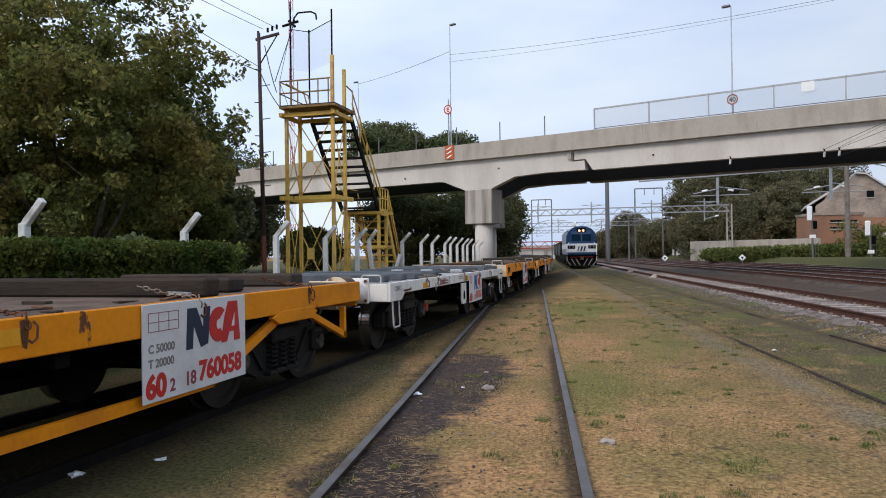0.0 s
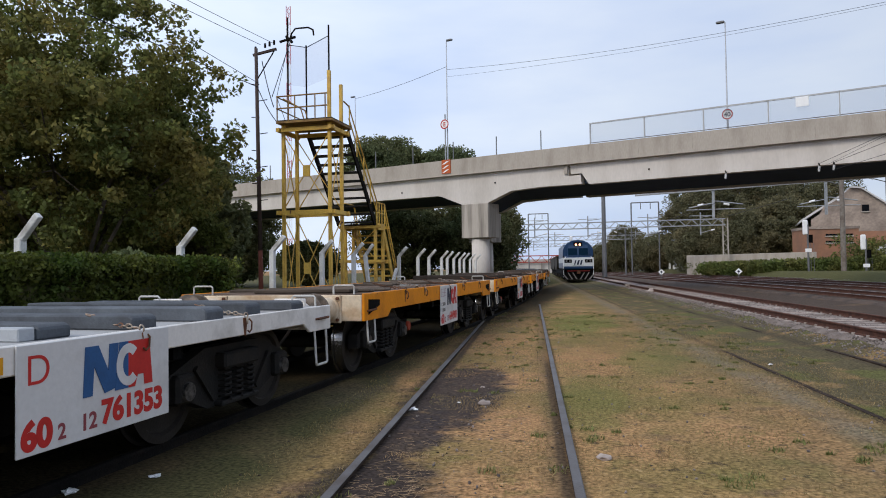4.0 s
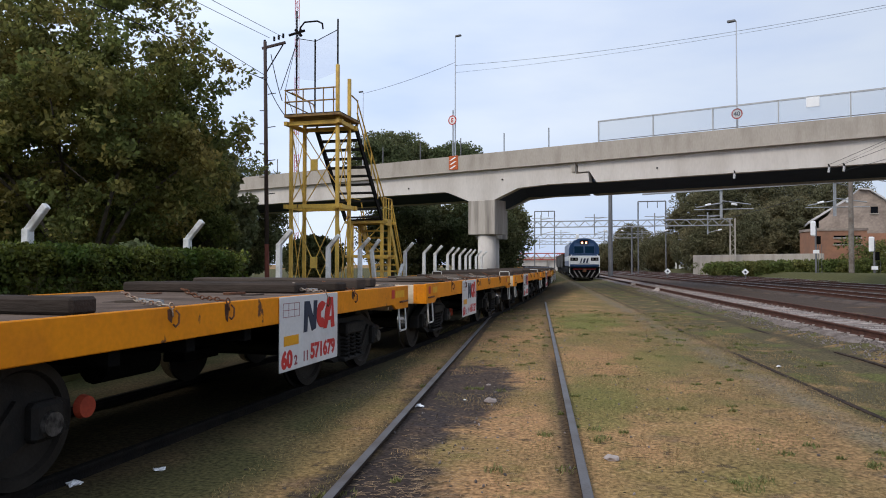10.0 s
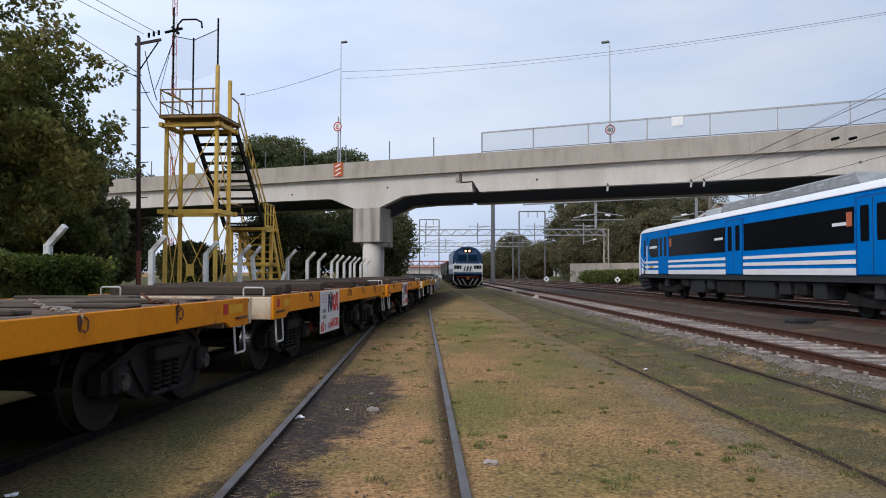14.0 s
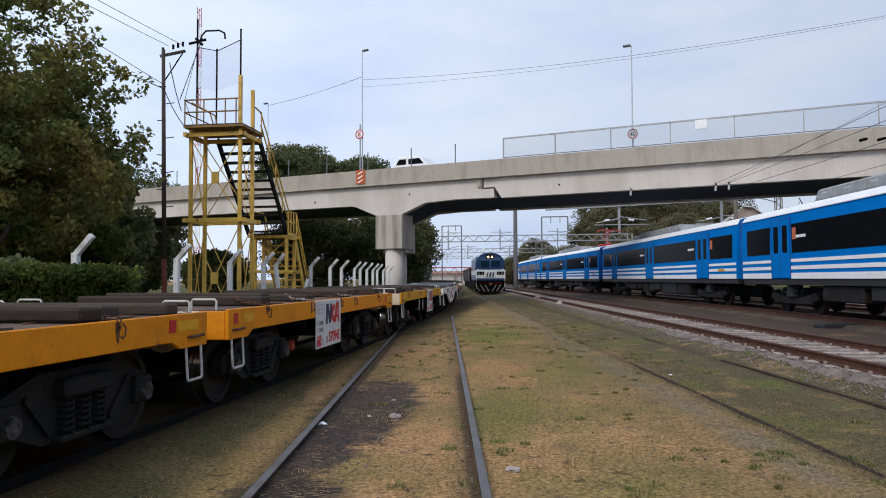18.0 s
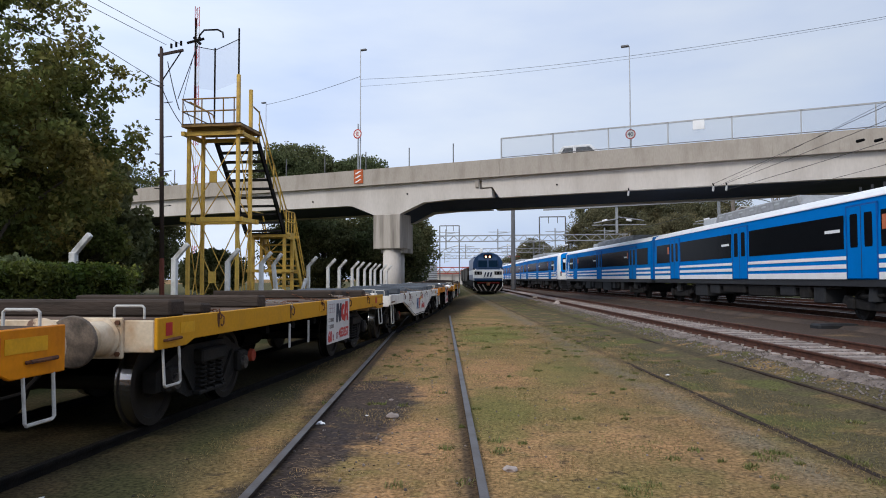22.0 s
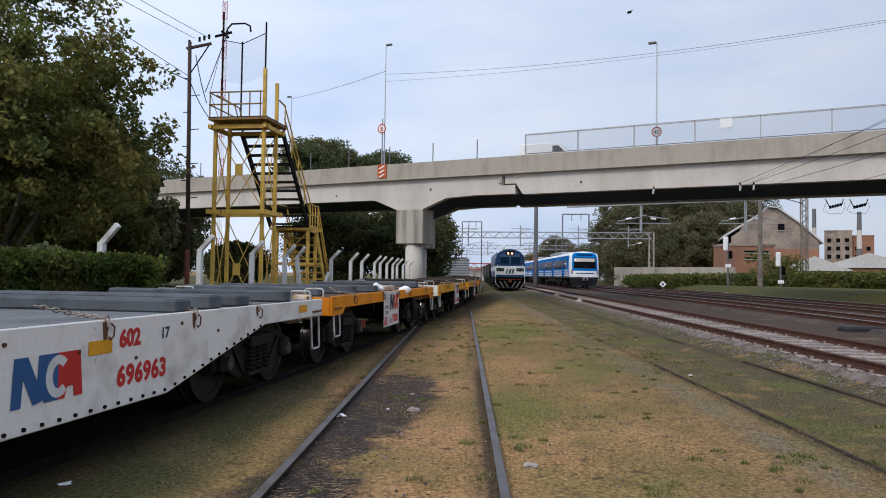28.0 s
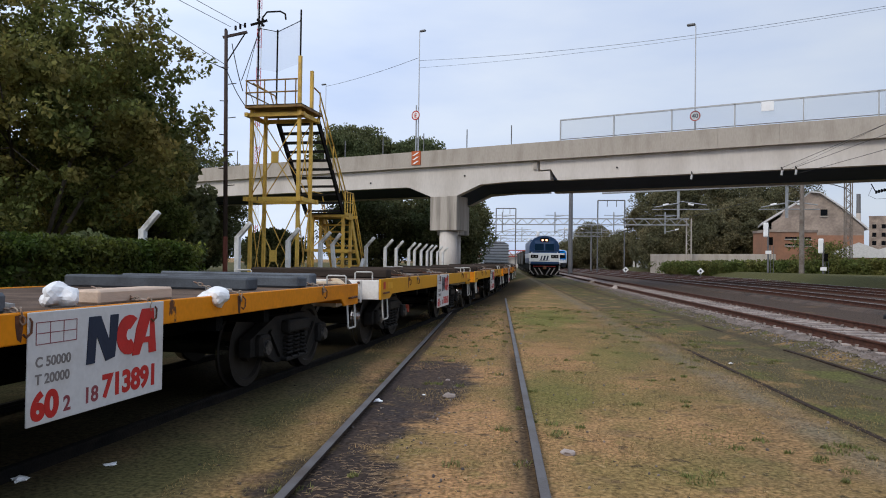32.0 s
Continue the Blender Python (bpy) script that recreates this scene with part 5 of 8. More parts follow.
def wagon(label, length, paint, end_paint, number, prefix, style="plain", plate=4.6, deck=None, bearers="timber", seed=0, amber=None, mid="18", rails=True, marker=True, deck_lumber=True, gusset=False, plate_amber=False, hole=False, zt=1.165, ze=0.82, zm=0.895):
    """A container flat wagon, its near end at y = -length / 2."""
    rng = random.Random(seed)
    w = thing("flat_wagon", label, "railway wagon", group="flat wagons of the passing train")
    L = length / 2
    part("deck", B((-1.36, 1.36, -L + 0.03, L - 0.03, zt - 0.07, zt - 0.012)), deck or M_DECK, w)
    if style == "belly":
        out = [(-L, 0.86), (-L + 2.05, 0.86), (-1.15, 0.385), (1.15, 0.385), (L - 2.05, 0.86), (L, 0.86), (L, zt), (-L, zt)]
    elif style == "truss":
        out = [(-L, 0.89), (L, 0.89), (L, zt), (-L, zt)]
    else:
        dl = 1.0 if hole else 0.56
        out = [(-L, ze), (-L + dl, ze), (-L + dl + 0.16, zm), (L - dl - 0.16, zm), (L - dl, ze), (L, ze), (L, zt), (-L, zt)]
    for s in (-1, 1):
        part("side_sill", soften(prism(out, s * 1.38 - 0.02, s * 1.38 + 0.02, "x"), 0.008), paint, w)
    for s in (-1, 1):
        e = part("end_beam", soften(B((-1.36, 1.36, s * L - 0.03 if s > 0 else -L - 0.005, L + 0.005 if s > 0 else -L + 0.03, min(ze, 0.82), zt - 0.02)), 0.01), end_paint, w)
        part("coupler", soften(B((-0.11, 0.11, s * (L + 0.2) - 0.2, s * (L + 0.2) + 0.2, 0.70, 0.92)), 0.03), M_RUST, w)
        part("air_hose", bent([(0.35, s * L, 0.74), (0.36, s * (L + 0.2), 0.62), (0.3, s * (L + 0.33), 0.48), (0.1, s * (L + 0.44), 0.42)], 0.022, 6), M_DARKSTEEL, w)
        bpaint = M_CREAM if end_paint is not M_WHITEP else M_WHITEP
        for x in (-0.86, 0.86):
            bf = part("buffer", spun([(0.0, 0.0), (0.0, 0.19), (0.05, 0.19), (0.07, 0.165), (0.26, 0.150), (0.27, 0.12), (0.40, 0.115), (0.41, 0.0)]), bpaint, w, smooth=False)
            bf.matrix_basis = pose(x, s * L, 0.955, 0, 0, 90 * s)
            hd = part("buffer_head", spun([(0.39, 0.0), (0.39, 0.14), (0.425, 0.225), (0.445, 0.232), (0.462, 0.22), (0.474, 0.0)]), M_BUFFER if end_paint is not M_ORANGE else M_CREAM, bf)
            part("base_plate", soften(B((-0.005, 0.03, -0.21, 0.21, -0.19, 0.19)), 0.012), bpaint, bf)
            for bx in (-0.165, 0.165):
                for bz in (-0.145, 0.145):
                    part("bolt", T(((0.03, bx, bz), (0.055, bx, bz), 0.024), n=6), M_RUST, bf)
        if gusset:
            for x in (-1, 1):
                cg = part("corner_gusset", soften(B((min(x * 1.17, x * 1.375), max(x * 1.17, x * 1.375), s * L - 0.02 if s > 0 else -L - 0.014, L + 0.014 if s > 0 else -L + 0.02, ze + 0.005, zt - 0.01)), 0.006), paint, w)
                for k in range(5):
                    for dx in (1.215, 1.315):
                        part("rivet", T(((x * dx, s * (L + 0.01), ze + 0.045 + 0.062 * k + (0.025 if dx > 1.3 else 0)), (x * dx, s * (L + 0.028), ze + 0.045 + 0.062 * k + (0.025 if dx > 1.3 else 0)), 0.017), n=6), paint, cg)
        for x in (-1, 1):
            yy = s * (L - 0.27)
            if style == "truss":
                continue
            zs = 0.40 if paint is M_WHITEP else 0.49
            part("step_stirrup", bent([(x * 1.36, yy - 0.16, 0.90), (x * 1.385, yy - 0.155, 0.84), (x * 1.405, yy - 0.15, zs + 0.02), (x * 1.40, yy - 0.13, zs), (x * 1.40, yy + 0.13, zs), (x * 1.405, yy + 0.15, zs + 0.02), (x * 1.385, yy + 0.155, 0.84), (x * 1.36, yy + 0.16, 0.90)], 0.014, 6), M_STIRRUP, w)
            if rails:
                gx = x * 1.08
                part("grab_rail", bent([(gx - 0.15, s * (L - 0.06), zt - 0.02), (gx - 0.15, s * (L - 0.06), zt + 0.09), (gx - 0.13, s * (L - 0.06), zt + 0.11), (gx + 0.13, s * (L - 0.06), zt + 0.11), (gx + 0.15, s * (L - 0.06), zt + 0.09), (gx + 0.15, s * (L - 0.06), zt - 0.02)], 0.013, 6), M_STIRRUP, w)
            hk = s * (L - (0.24 if s < 0 else 0.28) - (0.55 if paint is M_WHITEP and style == "plain" and s < 0 else 0))
            part("rope_hook", T(((x * 1.40, hk - 0.14, 0.925), (x * 1.43, hk - 0.12, 0.93), 0.014), ((x * 1.43, hk - 0.13, 0.93), (x * 1.43, hk + 0.15, 0.935), 0.016), n=6), M_RUST, w)
            if marker:
                ry = s * (L - (0.2 if s < 0 else 0.72))
                part("red_marker", B((x * 1.403 - 0.002, x * 1.403 + 0.002, ry - 0.06, ry + 0.06, zt - 0.175, zt - 0.05)), M_RED, w)
                part("faded_yellow_patch", B((x * 1.4025 - 0.0015, x * 1.4025 + 0.0015, s * L + (0.42 if s < 0 else -0.62), s * L + (0.72 if s < 0 else -0.2), zt - 0.17, zt - 0.065)), M_PATCH, w)
        bogie(w, s * (L - 1.65))
        if s < 0:
            part("brake_rod", T(((1.12, s * (L - 2.85), 0.50), (1.17, s * (L - 2.85), 0.50), 0.085, 0.075), n=18), M_BRAKE, w)
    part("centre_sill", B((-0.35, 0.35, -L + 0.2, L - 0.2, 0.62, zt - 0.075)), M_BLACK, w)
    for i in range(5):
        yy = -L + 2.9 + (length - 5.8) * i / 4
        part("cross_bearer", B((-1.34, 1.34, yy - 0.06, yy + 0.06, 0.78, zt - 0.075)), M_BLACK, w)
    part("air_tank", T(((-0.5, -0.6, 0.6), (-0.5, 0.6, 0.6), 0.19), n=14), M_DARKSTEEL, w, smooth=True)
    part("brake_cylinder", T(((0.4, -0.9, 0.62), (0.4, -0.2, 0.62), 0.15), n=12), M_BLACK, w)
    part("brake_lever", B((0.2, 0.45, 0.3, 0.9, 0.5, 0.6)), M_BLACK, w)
    if style == "truss":
        for s in (-1, 1):
            part("truss_rod", bar(bmesh.new(), (s * 1.33, -L + 3.3, 0.40), (s * 1.33, L - 3.3, 0.40), 0.05, 0.09), paint, w)
            for e in (-1, 1):
                part("truss_rod", bar(bmesh.new(), (s * 1.33, e * (L - 3.34), 0.40), (s * 1.33, e * (L - 2.15), 0.83), 0.05, 0.09), paint, w)
                part("gusset_plate", soften(prism([(e * (L - 2.35), 0.86), (e * (L - 2.2), 0.79), (e * (L - 1.45), 0.79), (e * (L - 1.3), 0.86), (e * (L - 1.45), 0.92), (e * (L - 2.2), 0.92)], s * 1.375 - 0.03, s * 1.375 + 0.03, "x"), 0.006), paint, w)
                part("end_strut", bar(bmesh.new(), (s * 1.35, e * (L - 0.46), 0.84), (s * 1.35, e * (L - 0.46), 0.46), 0.06, 0.07), paint, w)
                part("end_strut", bar(bmesh.new(), (s * 1.35, e * (L - 1.42), 0.83), (s * 1.35, e * (L - 0.44), 0.49), 0.06, 0.07), paint, w)
    # bearers, chains and clutter on the deck
    bmat = {"timber": M_TIMBER, "planks": M_PLANK}.get(bearers, M_GREYBEAM)
    y = -L + 0.55 if deck_lumber else L + 1
    if bearers != "grey":   # splinters, off-cuts and chain left lying on the deck
        for k in range(16):
            sx, sy = rng.uniform(-0.6, 1.25), rng.uniform(-L + 0.4, L - 0.4)
            a, ln, th = rng.uniform(0, 3.14), rng.uniform(0.12, 0.5), rng.uniform(0.012, 0.03)
            sc = part("wood_scrap", soften(B((-ln / 2, ln / 2, -th * 1.6, th * 1.6, 0, th)), 0.004), rng.choice([M_PLANK, M_TIMBER, M_RUST]), w)
            sc.matrix_basis = pose(sx, sy, zt - 0.012, 0, rng.uniform(-3, 3), math.degrees(a))
    i = 0
    while y < L - 0.5:
        if bearers != "grey" and (rng.random() < (0.45 if bearers == "planks" else 0.22) or (bearers == "timber" and abs(y) < 1.2)):
            y += rng.uniform(0.3, 0.6)
            i += 1
            continue
        if bearers == "planks" or abs(y) > (1.55 if bearers == "grey" else 1.2):
            hgt = rng.uniform(0.11, 0.15) if bearers == "grey" else rng.uniform(0.10, 0.16)
            if bearers == "planks":
                hgt = rng.uniform(0.012, 0.05)
            x1 = 1.30 - rng.choice([0.0, 0.0, 0.05, 0.25])
            bw = rng.uniform(0.11, 0.16)
            x0 = -1.3 if bearers != "planks" else rng.uniform(-1.3, 0.3)
            bm = soften(B((x0, x1 if bearers != "planks" else min(x1, x0 + rng.uniform(0.7, 2.4)), -bw, bw, zt - 0.012, zt + hgt)), 0.014 if hgt < 0.05 else 0.022)
            for v in bm.verts:
                v.co += noise.noise_vector(v.co * 2.3 + Vector((y, seed, 0))) * 0.012
            ob = part("bearer", bm, bmat, w)
            ob.matrix_basis = pose(0, y, 0, 0, 0, rng.uniform(-1.2, 1.2))
        y += rng.choice([0.62, 0.8, 0.95, 1.3]) + (0.05 if bearers == "grey" else 0) if bearers != "planks" else rng.choice([0.3, 0.34, 0.42])
        i += 1
    for k in range(5):
        y = -L + 0.9 + (length - 1.8) * (k + rng.uniform(0.1, 0.7)) / 5
        steel = M_CHAIN if bearers == "grey" or k % 2 else M_RUST
        bm = bmesh.new()
        path = [Vector((0.92, y + rng.uniform(-0.2, 0.2), zt + 0.10)), Vector((1.08, y + 0.05, zt + 0.035)), Vector((1.30, y, zt + 0.022)), Vector((1.41, y, zt + 0.005)), Vector((1.422, y + 0.01, zt - 0.10))]
        links = []
        for p, q in zip(path, path[1:]):
            m = max(2, int((q - p).length / 0.042))
            links += [(p.lerp(q, j / m), (q - p).normalized()) for j in range(m)]
        for j, (p, d) in enumerate(links):
            turn = d.to_track_quat("X", "Z") @ Euler((1.5708 * (j % 2), 0, 0)).to_quaternion()
            ring = [p + turn @ Vector((0.028 * math.cos(radians(q)), 0.016 * math.sin(radians(q)), 0)) for q in range(0, 360, 45)]
            for u, v in zip(ring, ring[1:] + ring[:1]):
                tube(bm, u, v, 0.0062, n=4)
        part("lashing_chain", bm, steel, w, "lashing chain over the sill")
        if k % 2:
            part("tension_lever", bar(bmesh.new(), (0.85, y + 0.32, zt + 0.03), (1.25, y + 0.1, zt + 0.03), 0.03, 0.03), M_GALV, w, "galvanised chain tensioner")
        z0 = zt - rng.uniform(0.10, 0.2)
        part("rust_stain", prism([(y - 0.02, z0), (y + 0.012, z0 - 0.02), (y + 0.03, zt - 0.06), (y + 0.02, zt - 0.012), (y - 0.04, zt - 0.02), (y - 0.035, zt - 0.09)], 1.401, 1.4025, "x"), M_RUST, w)
        hkz = zt - 0.03
        part("lashing_hook", bent([(1.405, y + 0.06, hkz), (1.435, y + 0.06, hkz - 0.03), (1.435, y + 0.055, hkz - 0.10), (1.432, y + 0.02, hkz - 0.125), (1.43, y - 0.005, hkz - 0.105)], 0.008, 6), M_RUST, w)
    if hole:   # lightening holes near both ends of the sill, their dark inside laid on in black
        for s in (-1, 1):
            for x in (-1, 1):
                part("sill_hole", prism([(s * (L - 0.62), 0.98), (s * (L - 0.62), 1.06), (s * (L - 0.15), 1.08), (s * (L - 0.15), 0.87)], min(x * 1.396, x * 1.404), max(x * 1.396, x * 1.404), "x"), M_BLACK, w)
    # the data plate or painted marks
    if style == "belly":
        logo(w, SIDE @ pose(-0.72, 0.57, 0.003), M_BLUEL, M_RED, True)
        lettering(prefix, 0.14, M_RED, w, SIDE @ pose(0.42, 0.87, 0.003), gap=1.0, bold=0.06)
        lettering("17", 0.10, M_NAVY, w, SIDE @ pose(1.02, 0.89, 0.003))
        part("amber_reflector", B((1.402, 1.407, 0.04, 0.32, 0.84, 0.945)), M_AMBER, w)
        lettering(number, 0.16, M_RED, w, SIDE @ pose(0.40, 0.56, 0.003), gap=1.1, bold=0.06)
        k = -L + 2.2
        while k < L - 2.15:
            zz = float(np.interp(abs(k), (0, 1.15, L - 2.05), (0.425, 0.425, 0.89)))
            part("rivet", T(((1.4, k, zz), (1.415, k, zz), 0.015), n=7), M_DARKSTEEL, w)
            k += 0.17
        for z0, z1, ya in ((0.86, 0.99, -2.35), (0.70, 0.80, -2.55)):   # faded stencilled tables and marks
            for q in range(3):
                part("panel_line", B((1.4025, 1.4045, ya, ya + 0.55, z0 + (z1 - z0) * q / 2, z0 + (z1 - z0) * q / 2 + 0.007)), M_GREYRED, w)
            for q in range(5):
                part("panel_line", B((1.4025, 1.4045, ya + 0.137 * q, ya + 0.007 + 0.137 * q, z0, z1 + 0.006)), M_GREYRED, w)
        for yq, zq in ((-1.68, 0.92), (-1.68, 0.78), (-1.35, 0.93), (-1.35, 0.82)):
            part("stencil_bar", B((1.4025, 1.4045, yq, yq + 0.035, zq, zq + 0.06)), M_GREYMARK, w)
        for q in range(9):   # bolt heads along the top and by the joints
            part("rivet", T(((1.4, -L + 2.4 + 0.72 * q, 1.0 - 0.12 * (q % 3)), (1.412, -L + 2.4 + 0.72 * q, 1.0 - 0.12 * (q % 3)), 0.016), n=7), M_RUST, w)
    elif plate is not None:
        p = part("data_plate", soften(B((1.405, 1.42, plate - L, plate - L + 1.42, 0.40, zt - 0.005)), 0.004), M_SIGNWHITE, w, "white data plate with painted running number")
        P0 = SIDE @ pose(plate - L, 0.40, 0.0215)
        logo(p, P0 @ pose(0.52, zt - 0.40 - 0.40, 0), M_NAVY if number != "761353" else M_BLUEL, M_RED, number == "761353")
        lettering(prefix[:2], 0.17, M_RED, p, P0 @ pose(0.03, 0.04, 0), bold=0.07)
        lettering(prefix[2], 0.10, M_GREYRED, p, P0 @ pose(0.31, 0.05, 0))
        lettering(mid, 0.11, M_GREYRED, p, P0 @ pose(0.50, 0.06, 0))
        lettering(number, 0.16, M_RED, p, P0 @ pose(0.69, 0.07, 0), gap=0.98, bold=0.06)
        if plate_amber:
            part("amber_reflector", B((1.421, 1.425, plate - L + 0.08, plate - L + 0.40, 0.66, 0.76)), M_AMBER, p)
        if number == "761353":
            lettering("D", 0.19, M_RED, p, P0 @ pose(0.06, 0.42, 0), bold=-0.01)
        elif not plate_amber:
            lettering("C 50000", 0.065, M_GREYMARK, p, P0 @ pose(0.06, 0.37, 0))
            lettering("T 20000", 0.065, M_GREYMARK, p, P0 @ pose(0.06, 0.26, 0))
        for r in range(3 if number != "761353" else 0):
            part("table_line", B((1.421, 1.4225, plate - L + 0.06, plate - L + 0.42, zt - 0.075 - 0.07 * r, zt - 0.07 - 0.07 * r)), M_GREYRED, p)
        for c in range(4 if number != "761353" else 0):
            part("table_line", B((1.421, 1.4225, plate - L + 0.06 + 0.12 * c, plate - L + 0.065 + 0.12 * c, zt - 0.215, zt - 0.07)), M_GREYRED, p)
    if bearers == "grey" and style == "plain" and plate and plate > 5:
        j = part("jacking_bracket", prism([(plate - L - 0.62, 0.42), (plate - L - 0.30, 0.42), (plate - L - 0.25, 0.5), (plate - L - 0.25, 0.86), (plate - L - 0.68, 0.86), (plate - L - 0.68, 0.5)], 1.37, 1.40, "x"), M_WHITEP, w)
        # the dark inside of the bracket's hole, as a black plate on its face
        part("bracket_hole", prism([(plate - L - 0.55, 0.52), (plate - L - 0.38, 0.52), (plate - L - 0.38, 0.62), (plate - L - 0.43, 0.70), (plate - L - 0.50, 0.70), (plate - L - 0.55, 0.62)], 1.395, 1.404, "x"), M_BLACK, j)
    if amber is not None:
        part("amber_reflector", B((1.402, 1.407, amber - L, amber - L + 0.30, zt - 0.16, zt - 0.06)), M_AMBER, w)
    return w


# near-end place along the track at 0 s, and the make of each wagon
WAGONS = [
    (-11.9, 9.3, dict(label="orange flat wagon with timber bearers on its deck", paint=M_ORANGE, end_paint=M_ORANGE, number="644102", prefix="602", plate=4.6)),
    (-1.2, 9.98, dict(label="orange truss-sided flat wagon with white data plate", paint=M_ORANGE, end_paint=M_ORANGE, number="760058", prefix="602", style="truss", plate=5.66, amber=4.3, zt=1.14)),
    (9.9, 10.05, dict(label="white flat wagon with grey bearers on its deck", paint=M_WHITEP, end_paint=M_WHITEP, number="761353", prefix="602", plate=5.5, deck=M_DECKW, bearers="grey", amber=5.12, mid="12", marker=False, deck_lumber=False, zt=1.07, ze=0.79, zm=0.89)),
    (21.0, 9.5, dict(label="orange flat wagon with a dirty cream headstock", paint=M_ORANGE, end_paint=M_CREAM, number="644989", prefix="602", plate=4.1, mid="19", bearers="planks", rails=True, hole=True, marker=False, ze=0.79)),
    (31.35, 9.35, dict(label="orange flat wagon with timber bearers on its deck", paint=M_ORANGE, end_paint=M_CREAM, number="571679", prefix="602", plate=5.15, rails=False, mid="11", plate_amber=True)),
    (41.65, 9.35, dict(label="orange flat wagon with a cream headstock", paint=M_ORANGE, end_paint=M_CREAM, number="645127", prefix="602", plate=2.75, bearers="planks", rails=False, gusset=True, plate_amber=True, mid="19")),
    (51.9, 9.3, dict(label="orange flat wagon with a cream headstock", paint=M_ORANGE, end_paint=M_CREAM, number="641530", prefix="602", plate=2.5, bearers="timber")),
    (61.65, 9.3, dict(label="orange flat wagon with timber bearers on its deck", paint=M_ORANGE, end_paint=M_ORANGE, number="570945", prefix="602", plate=3.2, mid="11")),
    (72.2, 9.9, dict(label="yellow flat wagon with dark timber bearers", paint=M_YELLOWP, end_paint=M_CREAM, number="453357", prefix="602", plate=5.4, mid="17", amber=5.0, zt=1.14, ze=0.845)),
    (83.0, 10.7, dict(label="white fish-bellied flat wagon with grey bearers", paint=M_WHITEP, end_paint=M_WHITEP, number="696963", prefix="602", style="belly", deck=M_DECKG, bearers="grey", marker=False, amber=9.75, zt=1.10)),
    (94.1, 9.8, dict(label="orange flat wagon carrying a timber offcut and plastic bags", paint=M_ORANGE, end_paint=M_ORANGE, number="713891", prefix="602", plate=3.45, bearers="grey", marker=False, zt=1.125, zm=0.925)),
    (105.0, 9.5, dict(label="yellow flat wagon with timber bearers", paint=M_YELLOWP, end_paint=M_WHITEP, number="760243", prefix="602", plate=4.6)),
    (115.6, 9.5, dict(label="yellow flat wagon with timber bearers", paint=M_YELLOWP, end_paint=M_ORANGE, number="570122", prefix="602", plate=4.6)),
    (126.0, 9.5, dict(label="orange flat wagon far down the train", paint=M_ORANGE, end_paint=M_ORANGE, number="570122", prefix="602", plate=4.6)),
    (136.4, 9.5, dict(label="orange flat wagon far down the train", paint=M_ORANGE, end_paint=M_ORANGE, number="570122", prefix="602", plate=4.6)),
    (146.8, 9.5, dict(label="orange flat wagon far down the train", paint=M_ORANGE, end_paint=M_ORANGE, number="570122", prefix="602", plate=4.6)),
    (157.2, 9.5, dict(label="orange flat wagon far down the train", paint=M_ORANGE, end_paint=M_ORANGE, number="570122", prefix="602", plate=4.6)),
]
TRAIN = []
far_wagon = None
for i, (a, length, spec) in enumerate(WAGONS):
    if spec["label"].endswith("down the train") and far_wagon:
        ob = copy_thing(far_wagon, pose(0, 0, 0))
    else:
        ob = wagon(length=length, seed=i, **spec)
        if spec["label"].endswith("down the train"):
            far_wagon = ob
    TRAIN.append((ob, a + length / 2))


def box_wagon():
    w = thing("box_wagon", "grey ribbed box wagon at the end of the train", "railway wagon", group="flat wagons of the passing train")
    part("frame", B((-1.3, 1.3, -6, 6, 0.8, 1.15)), M_BLACK, w)
    part("body", soften(B((-1.4, 1.4, -5.9, 5.9, 1.15, 3.5)), 0.04), M_ROOFGREY, w)
    part("roof", prism([(-1.4, 3.5), (1.4, 3.5), (0.9, 3.75), (-0.9, 3.75)], -5.9, 5.9, "y"), M_GALVD, w)
    for i in range(7):
        part("rib", B((-1.44, 1.44, -5.96, -5.9, 1.3 + 0.33 * i, 1.40 + 0.33 * i)), M_GALVD, w)
    for y in (-4, 4):
        bogie(w, y)
    return w


TRAIN.append((box_wagon(), 182.0))

for y in (-1.29, -0.43):   # two white straps hang below the yellow wagon's sill
    part("hanging_strap", soften(B((1.36, 1.385, y - 0.02, y + 0.02, 0.52, 0.86)), 0.006), M_STIRRUP, TRAIN[8][0])

# the white wagon: stencilled panel and marks, a tied rope, a rag and bearers piled at its far half
ww = TRAIN[2][0]


def mark_bars(parent, y0, y1, z, n, mat, h=0.028):
    k = y0
    r = random.Random(int(y0 * 100))
    while k < y1 - 0.02:
        ln = r.uniform(0.02, 0.06)
        part("stencil_bar", B((1.4025, 1.4045, k, min(k + ln, y1), z, z + h)), mat, parent)
        k += ln + 0.016


for z in (0.915, 0.965, 1.015):
    part("panel_line", B((1.4025, 1.4045, -2.03, -1.66, z, z + 0.007)), M_GREYRED, ww)
for k in range(4):
    part("panel_line", B((1.4025, 1.4045, -2.03 + 0.121 * k, -2.023 + 0.121 * k, 0.915, 1.02)), M_GREYRED, ww)
for z in (0.925, 0.975):
    mark_bars(ww, -2.01, -1.68, z, 6, M_GREYRED, 0.028)
    mark_bars(ww, -1.62, -1.42, z - 0.01, 4, M_GREYMARK, 0.03)
for y in (-1.36, -0.97):
    for z in (0.92, 1.0):
        mark_bars(ww, y, y + 0.05, z, 1, M_GREYMARK, 0.045)
for z in (0.965, 1.005):
    mark_bars(ww, -0.52, -0.13, z, 6, M_GREYMARK, 0.018)
